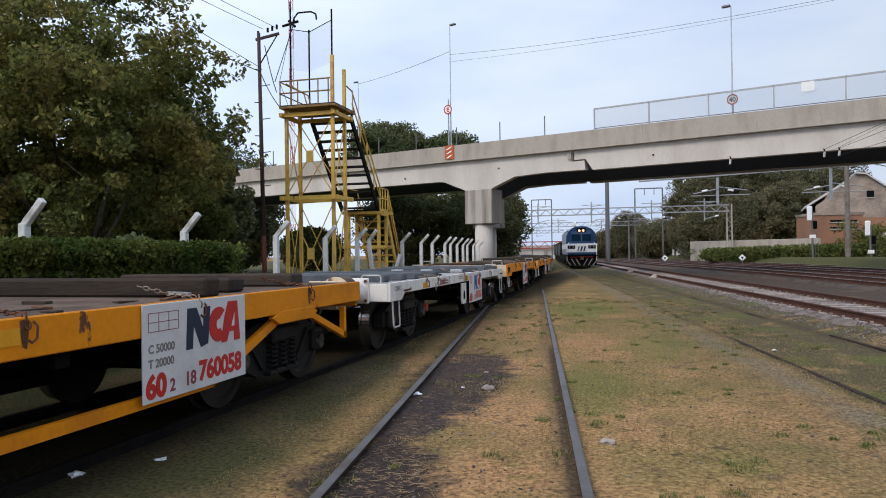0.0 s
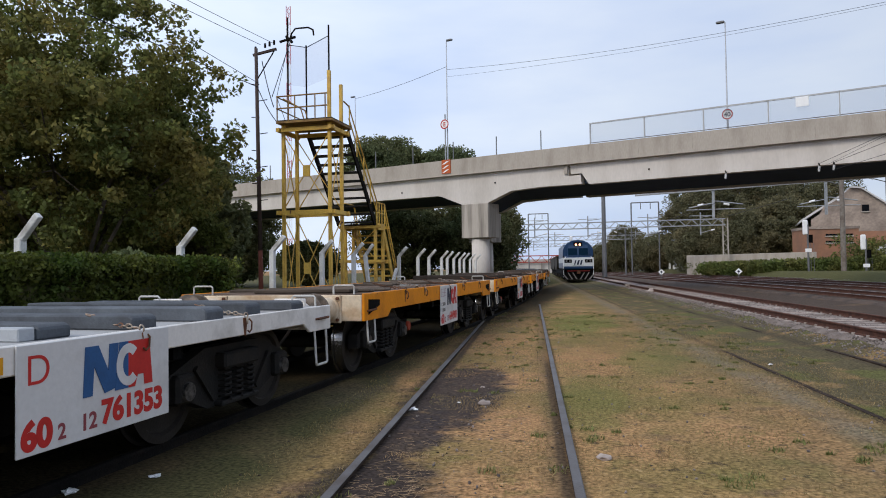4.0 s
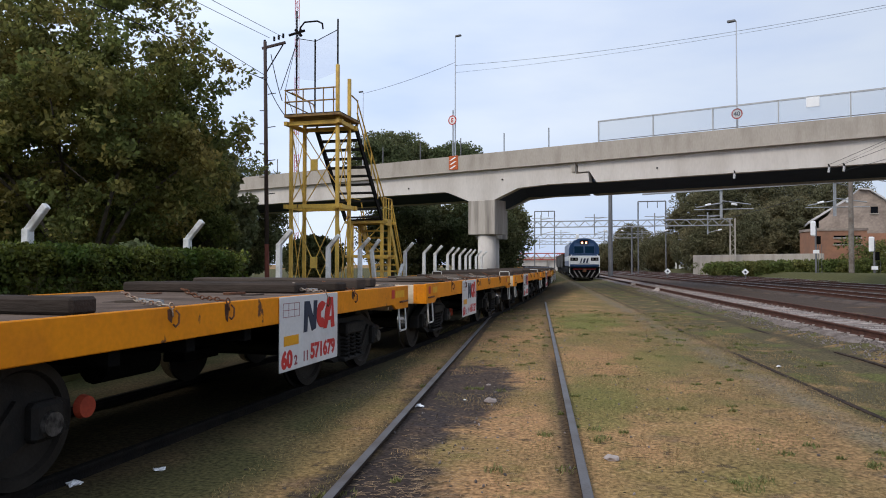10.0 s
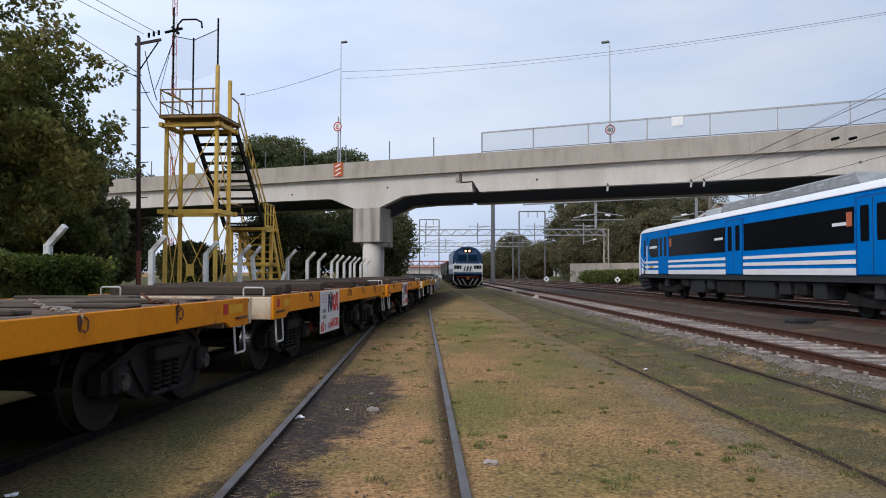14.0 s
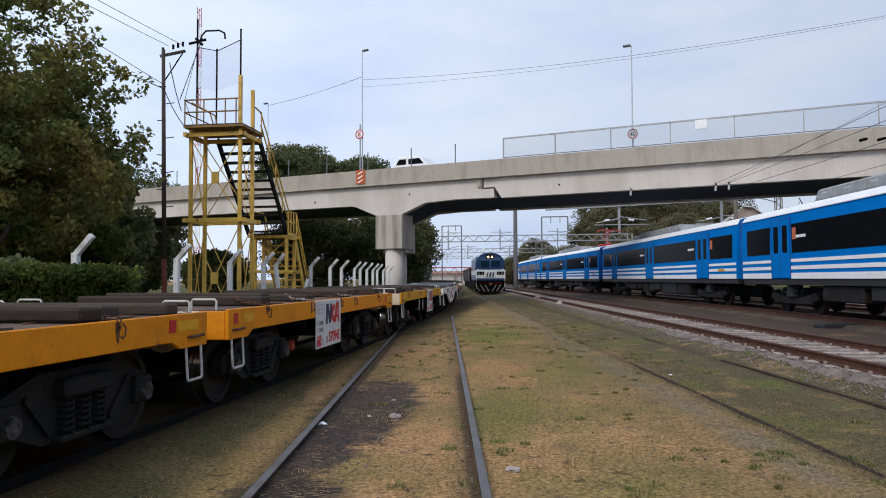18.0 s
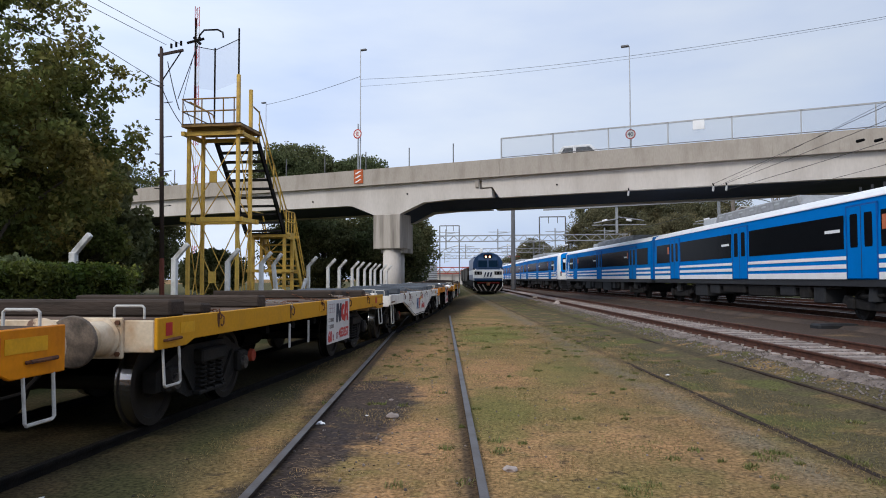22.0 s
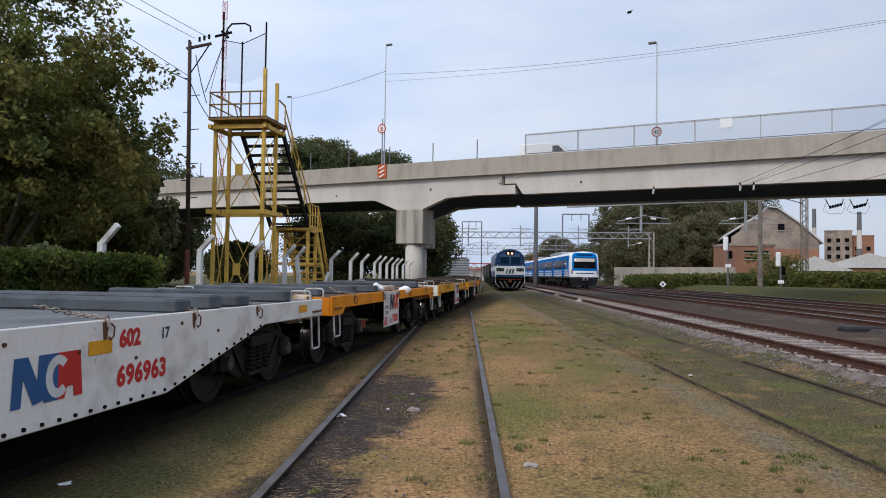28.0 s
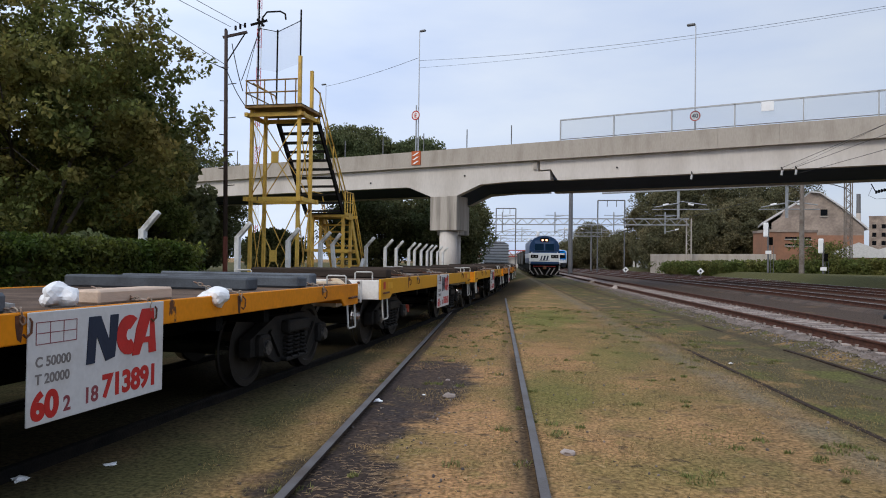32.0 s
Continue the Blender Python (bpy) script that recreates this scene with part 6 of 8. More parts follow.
for a, b in (((-2.43, 0.84), (-2.47, 0.90)), ((-2.47, 0.90), (-2.42, 0.95)), ((-2.38, 0.84), (-2.30, 0.97))):
    part("chalk_mark", bar(bmesh.new(), (1.403, *a), (1.403, *b), 0.012, 0.004), M_GREYMARK, ww)
lettering("CENSO", 0.075, M_GREYMARK, ww, SIDE @ pose(-4.84, 0.94, 0.003), "writing", bold=0.0)
lettering("8", 0.06, M_NAVY, ww, SIDE @ pose(-4.02, 0.91, 0.003), "writing", bold=0.02)
part("amber_reflector", B((1.402, 1.407, -3.26, -2.98, 0.91, 1.0)), M_AMBER, ww)
for x0, x1, y, hgt in ((-1.3, 1.02, -4.36, 0.12), (-1.3, 1.08, -3.62, 0.12), (-1.3, 1.12, -2.98, 0.11), (-1.3, 1.05, -2.45, 0.10), (-1.3, 1.18, -2.02, 0.12), (-1.3, 1.1, 1.0, 0.10), (-1.2, 1.22, 1.75, 0.11), (-1.3, 1.28, 2.6, 0.12), (-1.3, 1.2, 3.4, 0.12), (-1.25, 1.28, 4.2, 0.10)):
    bm = prism([(x0, 1.058), (x1 + 0.10, 1.058), (x1 + 0.10, 1.058 + hgt * 0.75), (x1 + 0.06, 1.058 + hgt), (x0, 1.058 + hgt)], y - 0.14, y + 0.14, "y")
    part("bearer", soften(bm, 0.012), M_GREYBEAM, ww)
for x, y in ((-0.35, 0.84), (0.35, 0.84), (1.05, 0.84)):
    part("packing_block", soften(B((x - 0.13, x + 0.13, y - 0.12, y + 0.015, 1.058, 1.145)), 0.008), M_PACK, ww)
rag = bmesh.new()
bmesh.ops.create_grid(rag, x_segments=14, y_segments=10, size=0.5)
for v in rag.verts:
    f = noise.noise(v.co * 4.0)
    v.co = Vector((v.co.x * 0.45 * (1 + 0.3 * noise.noise(v.co * 6)), v.co.y * 0.5, 0.025 + 0.05 * max(f, -0.4)))
gone = [f for f in rag.faces if noise.noise(f.calc_center_median() * 5) < -0.28]
bmesh.ops.delete(rag, geom=gone, context="FACES")
bmesh.ops.solidify(rag, geom=rag.faces, thickness=0.012)
part("rag", rag, M_TYRE, ww, "crumpled black rag").matrix_basis = pose(0.95, -1.2, 1.07, 0, 0, 20)

# offcut and bags on the late orange wagon
load = TRAIN[10][0]
part("timber_offcut", soften(B((0.95, 1.22, -0.55, 0.40, 1.115, 1.22)), 0.015), M_OFFCUT, load, "pale timber offcut")
rng_b = random.Random(4)
for (x, y) in ((1.1, -0.82), (1.36, 0.85)):
    bm = bmesh.new()
    bmesh.ops.create_icosphere(bm, subdivisions=3, radius=0.13)
    for v in bm.verts:
        v.co *= 1 + 0.5 * noise.noise(v.co * 9 + Vector((x, y, 0)))
        v.co.z = max(v.co.z * 0.75, -0.1)
    bmesh.ops.translate(bm, verts=bm.verts, vec=(x, y, 1.19 if y < 0 else 1.10))
    part("plastic_bag", bm, M_WHITEOBJ, load, "crumpled white plastic bag")


# ---- electric multiple unit ----
CAR, CAB = 25.0, 25.8   # lengths of a trailer and of a driving car
M_STICKER = material("orange_red_notice", (0.55, 0.14, 0.05), 0.5, 0, 0.2)
M_BELLOWS = material("dark_blue_end_frame", (0.003, 0.10, 0.36), 0.6, 0, 0.1, spec=0.15)
M_TRGREY = material("grey_roof_unit", (0.30, 0.31, 0.32), 0.7, 0, 0.15, 4, 30, 0.1, second=(0.22, 0.225, 0.23))
M_GEAR = material("dusty_train_gear", (0.014, 0.013, 0.013), 0.8, 0.0, 0.4, 4, 30, 0.2, second=(0.034, 0.030, 0.027), spots=0.6, spec=0.2)
# half cross-section of a car from the floor edge to the middle of the roof
HALF = [(1.48, 1.03), (1.5, 1.6), (1.5, 2.4), (1.44, 3.20), (1.36, 3.33), (1.15, 3.45), (0.7, 3.55), (0.0, 3.60)]


def emu_bogie(c, yb):
    bg = part("bogie", soften(B((-1.1, 1.1, yb - 0.45, yb + 0.45, 0.25, 0.72)), 0.03), M_UNDER, c)
    for s in (-1, 1):
        part("side_frame", soften(prism([(yb - 1.75, 0.36), (yb - 1.6, 0.58), (yb - 0.6, 0.40), (yb + 0.6, 0.40), (yb + 1.6, 0.58), (yb + 1.75, 0.36), (yb + 1.3, 0.24), (yb + 0.6, 0.18), (yb - 0.6, 0.18), (yb - 1.3, 0.24)], s * 1.14 - 0.07, s * 1.14 + 0.07, "x"), 0.02), M_GEAR, bg)
        part("air_spring", T(((s * 1.12, yb, 0.44), (s * 1.12, yb, 0.82), 0.27, 0.24), n=14), M_UNDER, bg)
        part("damper", T(((s * 1.25, yb - 0.5, 0.62), (s * 1.25, yb + 0.55, 0.56), 0.05), n=8), M_GEAR, bg)
        for k in (-1.2, 1.2):
            part("wheel", lathe([(s * 0.77, 0.0), (s * 0.77, 0.45), (s * 0.80, 0.455), (s * 0.81, 0.43), (s * 0.93, 0.43), (s * 0.935, 0.34), (s * 0.90, 0.32), (s * 0.90, 0.0)], 24), M_GEAR, bg).matrix_basis = pose(0, yb + k, 0.31)
            part("axle_box", soften(B((min(s * 1.05, s * 1.27), max(s * 1.05, s * 1.27), yb + k - 0.19, yb + k + 0.19, 0.18, 0.5)), 0.04), M_GEAR, bg)
    return bg


def emu_car(cab, label):
    """A car of the blue and white electric train; its cab, if any, is at the -y end (cab = -1) or +y end (cab = 1)."""
    c = thing("train_car", label, "train car", group="cars of the electric train")
    ln = CAB if cab else CAR
    h = ln / 2
    sgn = cab or 1
    nose = 1.05 if cab else 0.0

    def yy(u):   # from the distance to the coupled end
        return (u - h) * sgn

    body_end = ln - nose if cab else ln - 0.28
    lo, hi = sorted((yy(0.28), yy(body_end)))
    sec = [(x, z) for x, z in HALF] + [(-x, z) for x, z in HALF[-2::-1]]
    part("body", prism(sec, lo, hi, "y"), M_BLUE, c)
    cove = [(1.465, 3.21), (1.375, 3.345), (1.16, 3.465), (0.7, 3.565), (0.0, 3.615)]
    part("roof", prism(cove + [(-x, z) for x, z in cove[-2::-1]], lo + 0.01, hi - 0.01, "y"), M_TRWHITE, c)
    for s in (-1, 1):
        part("rain_gutter", B((min(s * 1.44, s * 1.475), max(s * 1.44, s * 1.475), lo + 0.01, hi - 0.01, 3.195, 3.225)), M_TRWHITE, c)
    # roof gear
    ua, ub = (5.2, 15.0) if cab else (8.6, 16.6)
    ya, yb = sorted((yy(ua), yy(ub)))
    au = part("air_unit", soften(prism([(ya, 3.50), (yb, 3.50), (yb - 0.25, 3.86), (ya + 0.25, 3.86)], -0.98, 0.98, "x"), 0.06), M_TRGREY, c)
    for k in range(7):
        yk = ya + 0.7 + (yb - ya - 1.4) * k / 6
        part("grille", soften(B((-0.985, 0.985, yk - 0.2, yk + 0.2, 3.68, 3.74)), 0.005), M_ROOFGREY, au)
    ya, yb = sorted((yy(ub + 0.5), yy(ub + 2.1)))
    part("roof_box", soften(B((-0.8, 0.8, ya, yb, 3.52, 3.80)), 0.05), M_ROOFGREY, c)
    # underframe: sole bar and a row of equipment cases of different sizes
    part("sole_bar", soften(B((-1.46, 1.46, yy(0.35) if sgn > 0 else yy(ln - nose - 0.2), yy(ln - nose - 0.2) if sgn > 0 else yy(0.35), 0.83, 1.022)), 0.01), M_SKIRT, c)
    rg = random.Random(7 + int(cab) + len(label))
    u = 6.4
    while u < 18.2:
        w = rg.choice((0.7, 1.1, 1.6, 2.3))
        dp = rg.uniform(0.22, 0.5)
        ya, yb = sorted((yy(u), yy(min(u + w, 18.6))))
        for s in (-1, 1):
            part("equipment_case", soften(B((min(s * 0.7, s * 1.36), max(s * 0.7, s * 1.36), ya, yb, dp, 0.83)), 0.035), rg.choice((M_UNDER, M_GEAR)), c)
        u += w + rg.uniform(0.12, 0.5)
    part("brake_pipe", T(((1.3, yy(5.5), 0.78), (1.3, yy(18.8), 0.78), 0.03), ((-1.3, yy(5.5), 0.78), (-1.3, yy(18.8), 0.78), 0.03)), M_GEAR, c)
    for u in (4.0, ln - (4.9 if cab else 4.0)):
        emu_bogie(c, yy(u))
    # openings along the side, counted from the coupled end
    doors = (3.85, 12.35, 20.75) if cab else (4.1, 12.5, 20.9)
    wins = ((0.85, 2.95), (4.7, 11.5), (13.2, 19.9)) if cab else ((0.75, 3.2), (5.0, 11.6), (13.4, 20.0), (21.8, 24.2))
    for s in (-1, 1):
        x0, x1 = sorted((s * 1.492, s * 1.512))
        for i, (a, b) in enumerate(wins):
            ya, yb = sorted((yy(a), yy(b)))
            part("window", soften(B((x0, x1, ya, yb, 1.88, 2.83)), 0.006), M_GLASS, c)
            if i in (1, 2):
                yq = yy(a + 0.6)
                part("brand_bar", B((x0 - 0.004, x1 + 0.004, yq - 0.42, yq + 0.42, 2.36, 2.45)), M_TRWHITE, c)
        spans, edge = [], 0.40
        for d in doors:
            yc = yy(d)
            dr = part("door", soften(B((x0 - 0.008, x1 + 0.008, yc - 0.70, yc + 0.70, 1.05, 3.02)), 0.012), M_BLUE, c)
            part("door_rim", B((x0 - 0.004, x1 + 0.004, yc - 0.755, yc + 0.755, 3.02, 3.07)), M_BELLOWS, dr)
            for k in (-1, 1):
                pn = soften(prism([(yc + k * 0.35 - 0.17, 1.90), (yc + k * 0.35 + 0.17, 1.90), (yc + k * 0.35 + 0.19, 1.98), (yc + k * 0.35 + 0.19, 2.74), (yc + k * 0.35 + 0.17, 2.82), (yc + k * 0.35 - 0.17, 2.82), (yc + k * 0.35 - 0.19, 2.74), (yc + k * 0.35 - 0.19, 1.98)], x0 - 0.012, x1 + 0.012, "x"), 0.004)
                part("door_pane", pn, M_GLASS, dr)
                part("door_rim", B((x0 - 0.012, x1 + 0.012, yc + k * 0.735 - 0.02, yc + k * 0.735 + 0.02, 1.05, 3.05)), M_BELLOWS, dr)
            part("door_seam", B((x0 - 0.011, x1 + 0.011, yc - 0.012, yc + 0.012, 1.07, 3.01)), M_UNDER, dr)
            spans.append((edge, d - 0.78))
            edge = d + 0.78
        spans.append((edge, ln - nose - 0.62 if cab else ln - 0.4))
        for a, b in spans:
            ya, yb = sorted((yy(a), yy(b)))
            for z0, z1 in ((1.035, 1.225), (1.335, 1.455), (1.575, 1.68)):
                part("stripe", B((x0, x1, ya, yb, z0, z1)), M_TRWHITE, c)
        ym = yy(1.9 if not cab else 22.7)
        part("side_marker", B((x0 - 0.005, x1 + 0.005, ym - 0.34, ym + 0.34, 1.34, 1.45)), M_AMBER, c)
        for uu in (doors[0] + 1.05, doors[2] - 1.1) if cab else (doors[0] - 1.1, doors[2] + 1.1):
            part("notice_sticker", B((x0 - 0.005, x1 + 0.005, yy(uu) - 0.13, yy(uu) + 0.13, 2.32, 2.70)), M_STICKER, c)
        if cab:
            # the driver's saloon window, rounded towards the nose, with a pale word on it
            o = [(21.62, 1.90), (21.62, 2.80), (22.55, 2.83)] + [(22.55 + 0.62 * math.sin(radians(q)), 2.355 + 0.475 * math.cos(radians(q))) for q in range(20, 180, 20)] + [(22.55, 1.88)]
            part("saloon_window", prism([(yy(u), z) for u, z in o], x0, x1, "x"), M_GLASS, c)
            part("brand_bar", B((x0 - 0.004, x1 + 0.004, min(yy(21.75), yy(23.0)), max(yy(21.75), yy(23.0)), 2.32, 2.44)), M_TRWHITE, c)
            dr = part("cab_door", soften(B((x0 - 0.008, x1 + 0.008, yy(23.85) - 0.34, yy(23.85) + 0.34, 1.72, 2.98)), 0.01), M_BLUE, c)
            part("door_pane", soften(B((x0 - 0.012, x1 + 0.012, yy(23.85) - 0.15, yy(23.85) + 0.15, 1.92, 2.80)), 0.01), M_GLASS, dr)
            part("door_rim", B((x0 - 0.011, x1 + 0.011, yy(23.49) - 0.02, yy(23.49) + 0.02, 1.72, 2.98)), M_BELLOWS, dr)
            part("grab_rail", T((((s * 1.55), yy(23.35), 1.1), ((s * 1.55), yy(23.35), 2.5), 0.022)), M_WHITEOBJ, c)
            # the stripes sweep up into the white nose
            for k, (z0, z1) in enumerate(((1.035, 1.225), (1.335, 1.455), (1.575, 1.68))):
                bm = bmesh.new()
                for xx in (x0, x1):
                    for q in range(9):
                        f = q / 8
                        rise = (0.16 + 0.02 * k) * f * f * 1.2
                        for z in (z0 + (rise if k else 0), z1 + rise):
                            bm.verts.new((xx, yy(23.88 + f * 0.63), z))
                bm.verts.ensure_lookup_table()
                for q in range(8):
                    i, j = 2 * q, 18 + 2 * q
                    for fc in ((i, i + 1, i + 3, i + 2), (j, j + 2, j + 3, j + 1), (i, i + 2, j + 2, j), (i + 1, j + 1, j + 3, i + 3)):
                        bm.faces.new([bm.verts[m] for m in fc])
                bmesh.ops.recalc_face_normals(bm, faces=bm.faces)
                part("swept_stripe", bm, M_TRWHITE, c)
    for e in ((0,) if cab else (0, 1)):
        ye = yy(0.14 if e == 0 else ln - 0.14)
        part("gangway_bellows", soften(B((-0.75, 0.75, ye - 0.16, ye + 0.16, 1.05, 3.1)), 0.03), M_UNDER, c)
        part("end_frame", soften(B((-1.42, 1.42, ye - 0.10, ye + 0.10, 0.98, 3.40)), 0.05), M_BELLOWS, c)
    if cab:
        base = ln - nose - h   # where the nose starts

        def skin(th, z, off=0.0):
            """A point of the rounded, raked nose: th degrees round from dead ahead, at height z."""
            hw = float(np.interp(z, [p[1] for p in HALF], [p[0] for p in HALF]))
            dp = float(np.interp(z, (0.95, 1.5, 2.0, 3.0, 3.25, 3.42, 3.53, 3.60), (1.02, 1.05, 0.99, 0.74, 0.63, 0.48, 0.29, 0.0)))
            a = radians(th)
            ex = 0.62
            x = (hw + off) * math.copysign(abs(math.sin(a)) ** ex, a)
            return (x, cab * (base + (dp + off) * max(math.cos(a), 0.0) ** ex), z + off * 0.2)

        def shell(name, ths, zs, mat, off=0.0, label=""):
            bm = bmesh.new()
            grid = [[bm.verts.new(skin(th(z) if callable(th) else th, z, off)) for th in ths] for z in zs]
            for r0, r1 in zip(grid, grid[1:]):
                for i in range(len(ths) - 1):
                    bm.faces.new((r0[i], r0[i + 1], r1[i + 1], r1[i]))
            bmesh.ops.remove_doubles(bm, verts=bm.verts, dist=0.0004)
            bmesh.ops.recalc_face_normals(bm, faces=bm.faces)
            return part(name, bm, mat, c, label, smooth=True)

        def span(a, b, n):
            return [a + (b - a) * i / n for i in range(n + 1)]
        shell("nose_shell", span(-90, 90, 36), span(0.98, 3.2, 18) + [3.28, 3.36, 3.43, 3.49, 3.54, 3.58, 3.5999], M_TRWHITE, 0.0, "white rounded nose")
        shell("blue_mask", span(-50, 50, 24), [1.62, 1.68, 1.76] + span(1.9, 3.2, 10) + [3.3, 3.4, 3.47], M_BLUE, 0.008, "blue panel round the windscreen")
        shell("screen_rim", span(-38, 38, 18), span(1.86, 2.98, 8), M_UNDER, 0.014)
        shell("windscreen", span(-35.5, 35.5, 18), span(1.91, 2.93, 8), M_GLASS, 0.020)
        shell("blind", span(-31, 31, 14), span(2.55, 2.88, 3), M_CONCRETE2, 0.025, "pale roller blind")
        shell("set_number", span(-34, -24, 4), span(2.58, 2.86, 3), M_WHITEOBJ, 0.028)
        shell("destination_display", span(-23, 23, 8), span(3.16, 3.30, 3), M_GLASS, 0.018)
        shell("brand_bar", span(-26, 26, 10), [1.32, 1.43], M_BLUEL, 0.006)
        for s in (-1, 1):
            shell("headlight", span(s * 44, s * 56, 5), [1.30, 1.38, 1.5, 1.62, 1.70], M_LAMPGLASS, 0.012, "clear headlight cluster")
            shell("tail_light", span(s * 45, s * 49, 3), [1.58, 1.66, 1.72], M_RED, 0.018)
            part("mirror_post", T(((s * 0.1, cab * (base + 1.07), 1.66), (s * 0.02, cab * (base + 0.98), 2.2), 0.012), n=6), M_UNDER, c, "windscreen wiper")
        for k in range(4):
            part("apron", soften(prism([(cab * (base - 0.7), 0.28 + 0.17 * k), (cab * (base + 0.80 + 0.08 * k), 0.10 + 0.22 * k), (cab * (base + 0.84 + 0.08 * k), 0.33 + 0.22 * k), (cab * (base - 0.7), 0.46 + 0.17 * k)], -1.18 - 0.06 * k, 1.18 + 0.06 * k, "x"), 0.05), M_SKIRT, c)
        part("coupler", soften(B((-0.24, 0.24, min(cab * (base + 0.95), cab * (base + 1.37)), max(cab * (base + 0.95), cab * (base + 1.37)), 0.60, 0.94)), 0.07), M_GALV, c)
        part("coupler_face", T(((0, cab * (base + 1.35), 0.77), (0, cab * (base + 1.43), 0.77), 0.15, 0.12), n=14), M_UNDER, c)
    return c


M_LAMPGLASS = material("clear_lamp_glass", (0.50, 0.52, 0.54), 0.2, 0.3, 0.3, 14, 60, 0.0, second=(0.12, 0.12, 0.13), spots=0.5)


def pantograph(c, y):
    pg = part("pantograph", T(((-0.6, y - 0.8, 3.72), (0.6, y - 0.8, 3.72), 0.04), ((-0.6, y + 0.8, 3.72), (0.6, y + 0.8, 3.72), 0.04), ((-0.6, y - 0.8, 3.72), (-0.6, y + 0.8, 3.72), 0.04), ((0.6, y - 0.8, 3.72), (0.6, y + 0.8, 3.72), 0.04), ((-0.5, y - 0.8, 3.5), (-0.5, y - 0.8, 3.72), 0.05), ((0.5, y - 0.8, 3.5), (0.5, y - 0.8, 3.72), 0.05), ((-0.5, y + 0.8, 3.5), (-0.5, y + 0.8, 3.72), 0.05), ((0.5, y + 0.8, 3.5), (0.5, y + 0.8, 3.72), 0.05)), M_RED, c)
    part("pantograph_arm", T(((0, y - 0.7, 3.72), (0, y + 0.9, 4.3), 0.045), ((0, y + 0.9, 4.3), (0, y - 0.5, 4.85), 0.035), ((-0.3, y + 0.9, 4.3), (-0.15, y - 0.5, 4.85), 0.025), ((0.3, y + 0.9, 4.3), (0.15, y - 0.5, 4.85), 0.025)), M_RED, pg)
    part("collector_bow", bent([(-0.95, y - 0.5, 4.72), (-0.75, y - 0.5, 4.87), (0.75, y - 0.5, 4.87), (0.95, y - 0.5, 4.72)], 0.03, 6), M_RED, pg)
    part("collector_bow", bent([(-0.95, y - 0.15, 4.72), (-0.75, y - 0.15, 4.87), (0.75, y - 0.15, 4.87), (0.95, y - 0.15, 4.72)], 0.03, 6), M_RED, pg)
    for k in (1.5, 2.1, 2.7):
        for x in (-0.5, 0.5):
            part("roof_insulator", T(((x, y + k, 3.5), (x, y + k, 3.74), 0.04, 0.035)), M_UNDER, pg)


LEAD = emu_car(1, "blue and white electric train driving car")
MID = emu_car(0, "blue and white electric train trailer car")
MOTOR = emu_car(0, "blue and white electric train motor car with red pantograph")
pantograph(MOTOR, -9.3)
TAIL = emu_car(-1, "blue and white electric train driving car with white nose")
I4 = pose(0, 0, 0)
EMU = [LEAD, MOTOR, MID, TAIL, copy_thing(LEAD, I4), copy_thing(MOTOR, I4), copy_thing(MID, I4), copy_thing(TAIL, I4)]


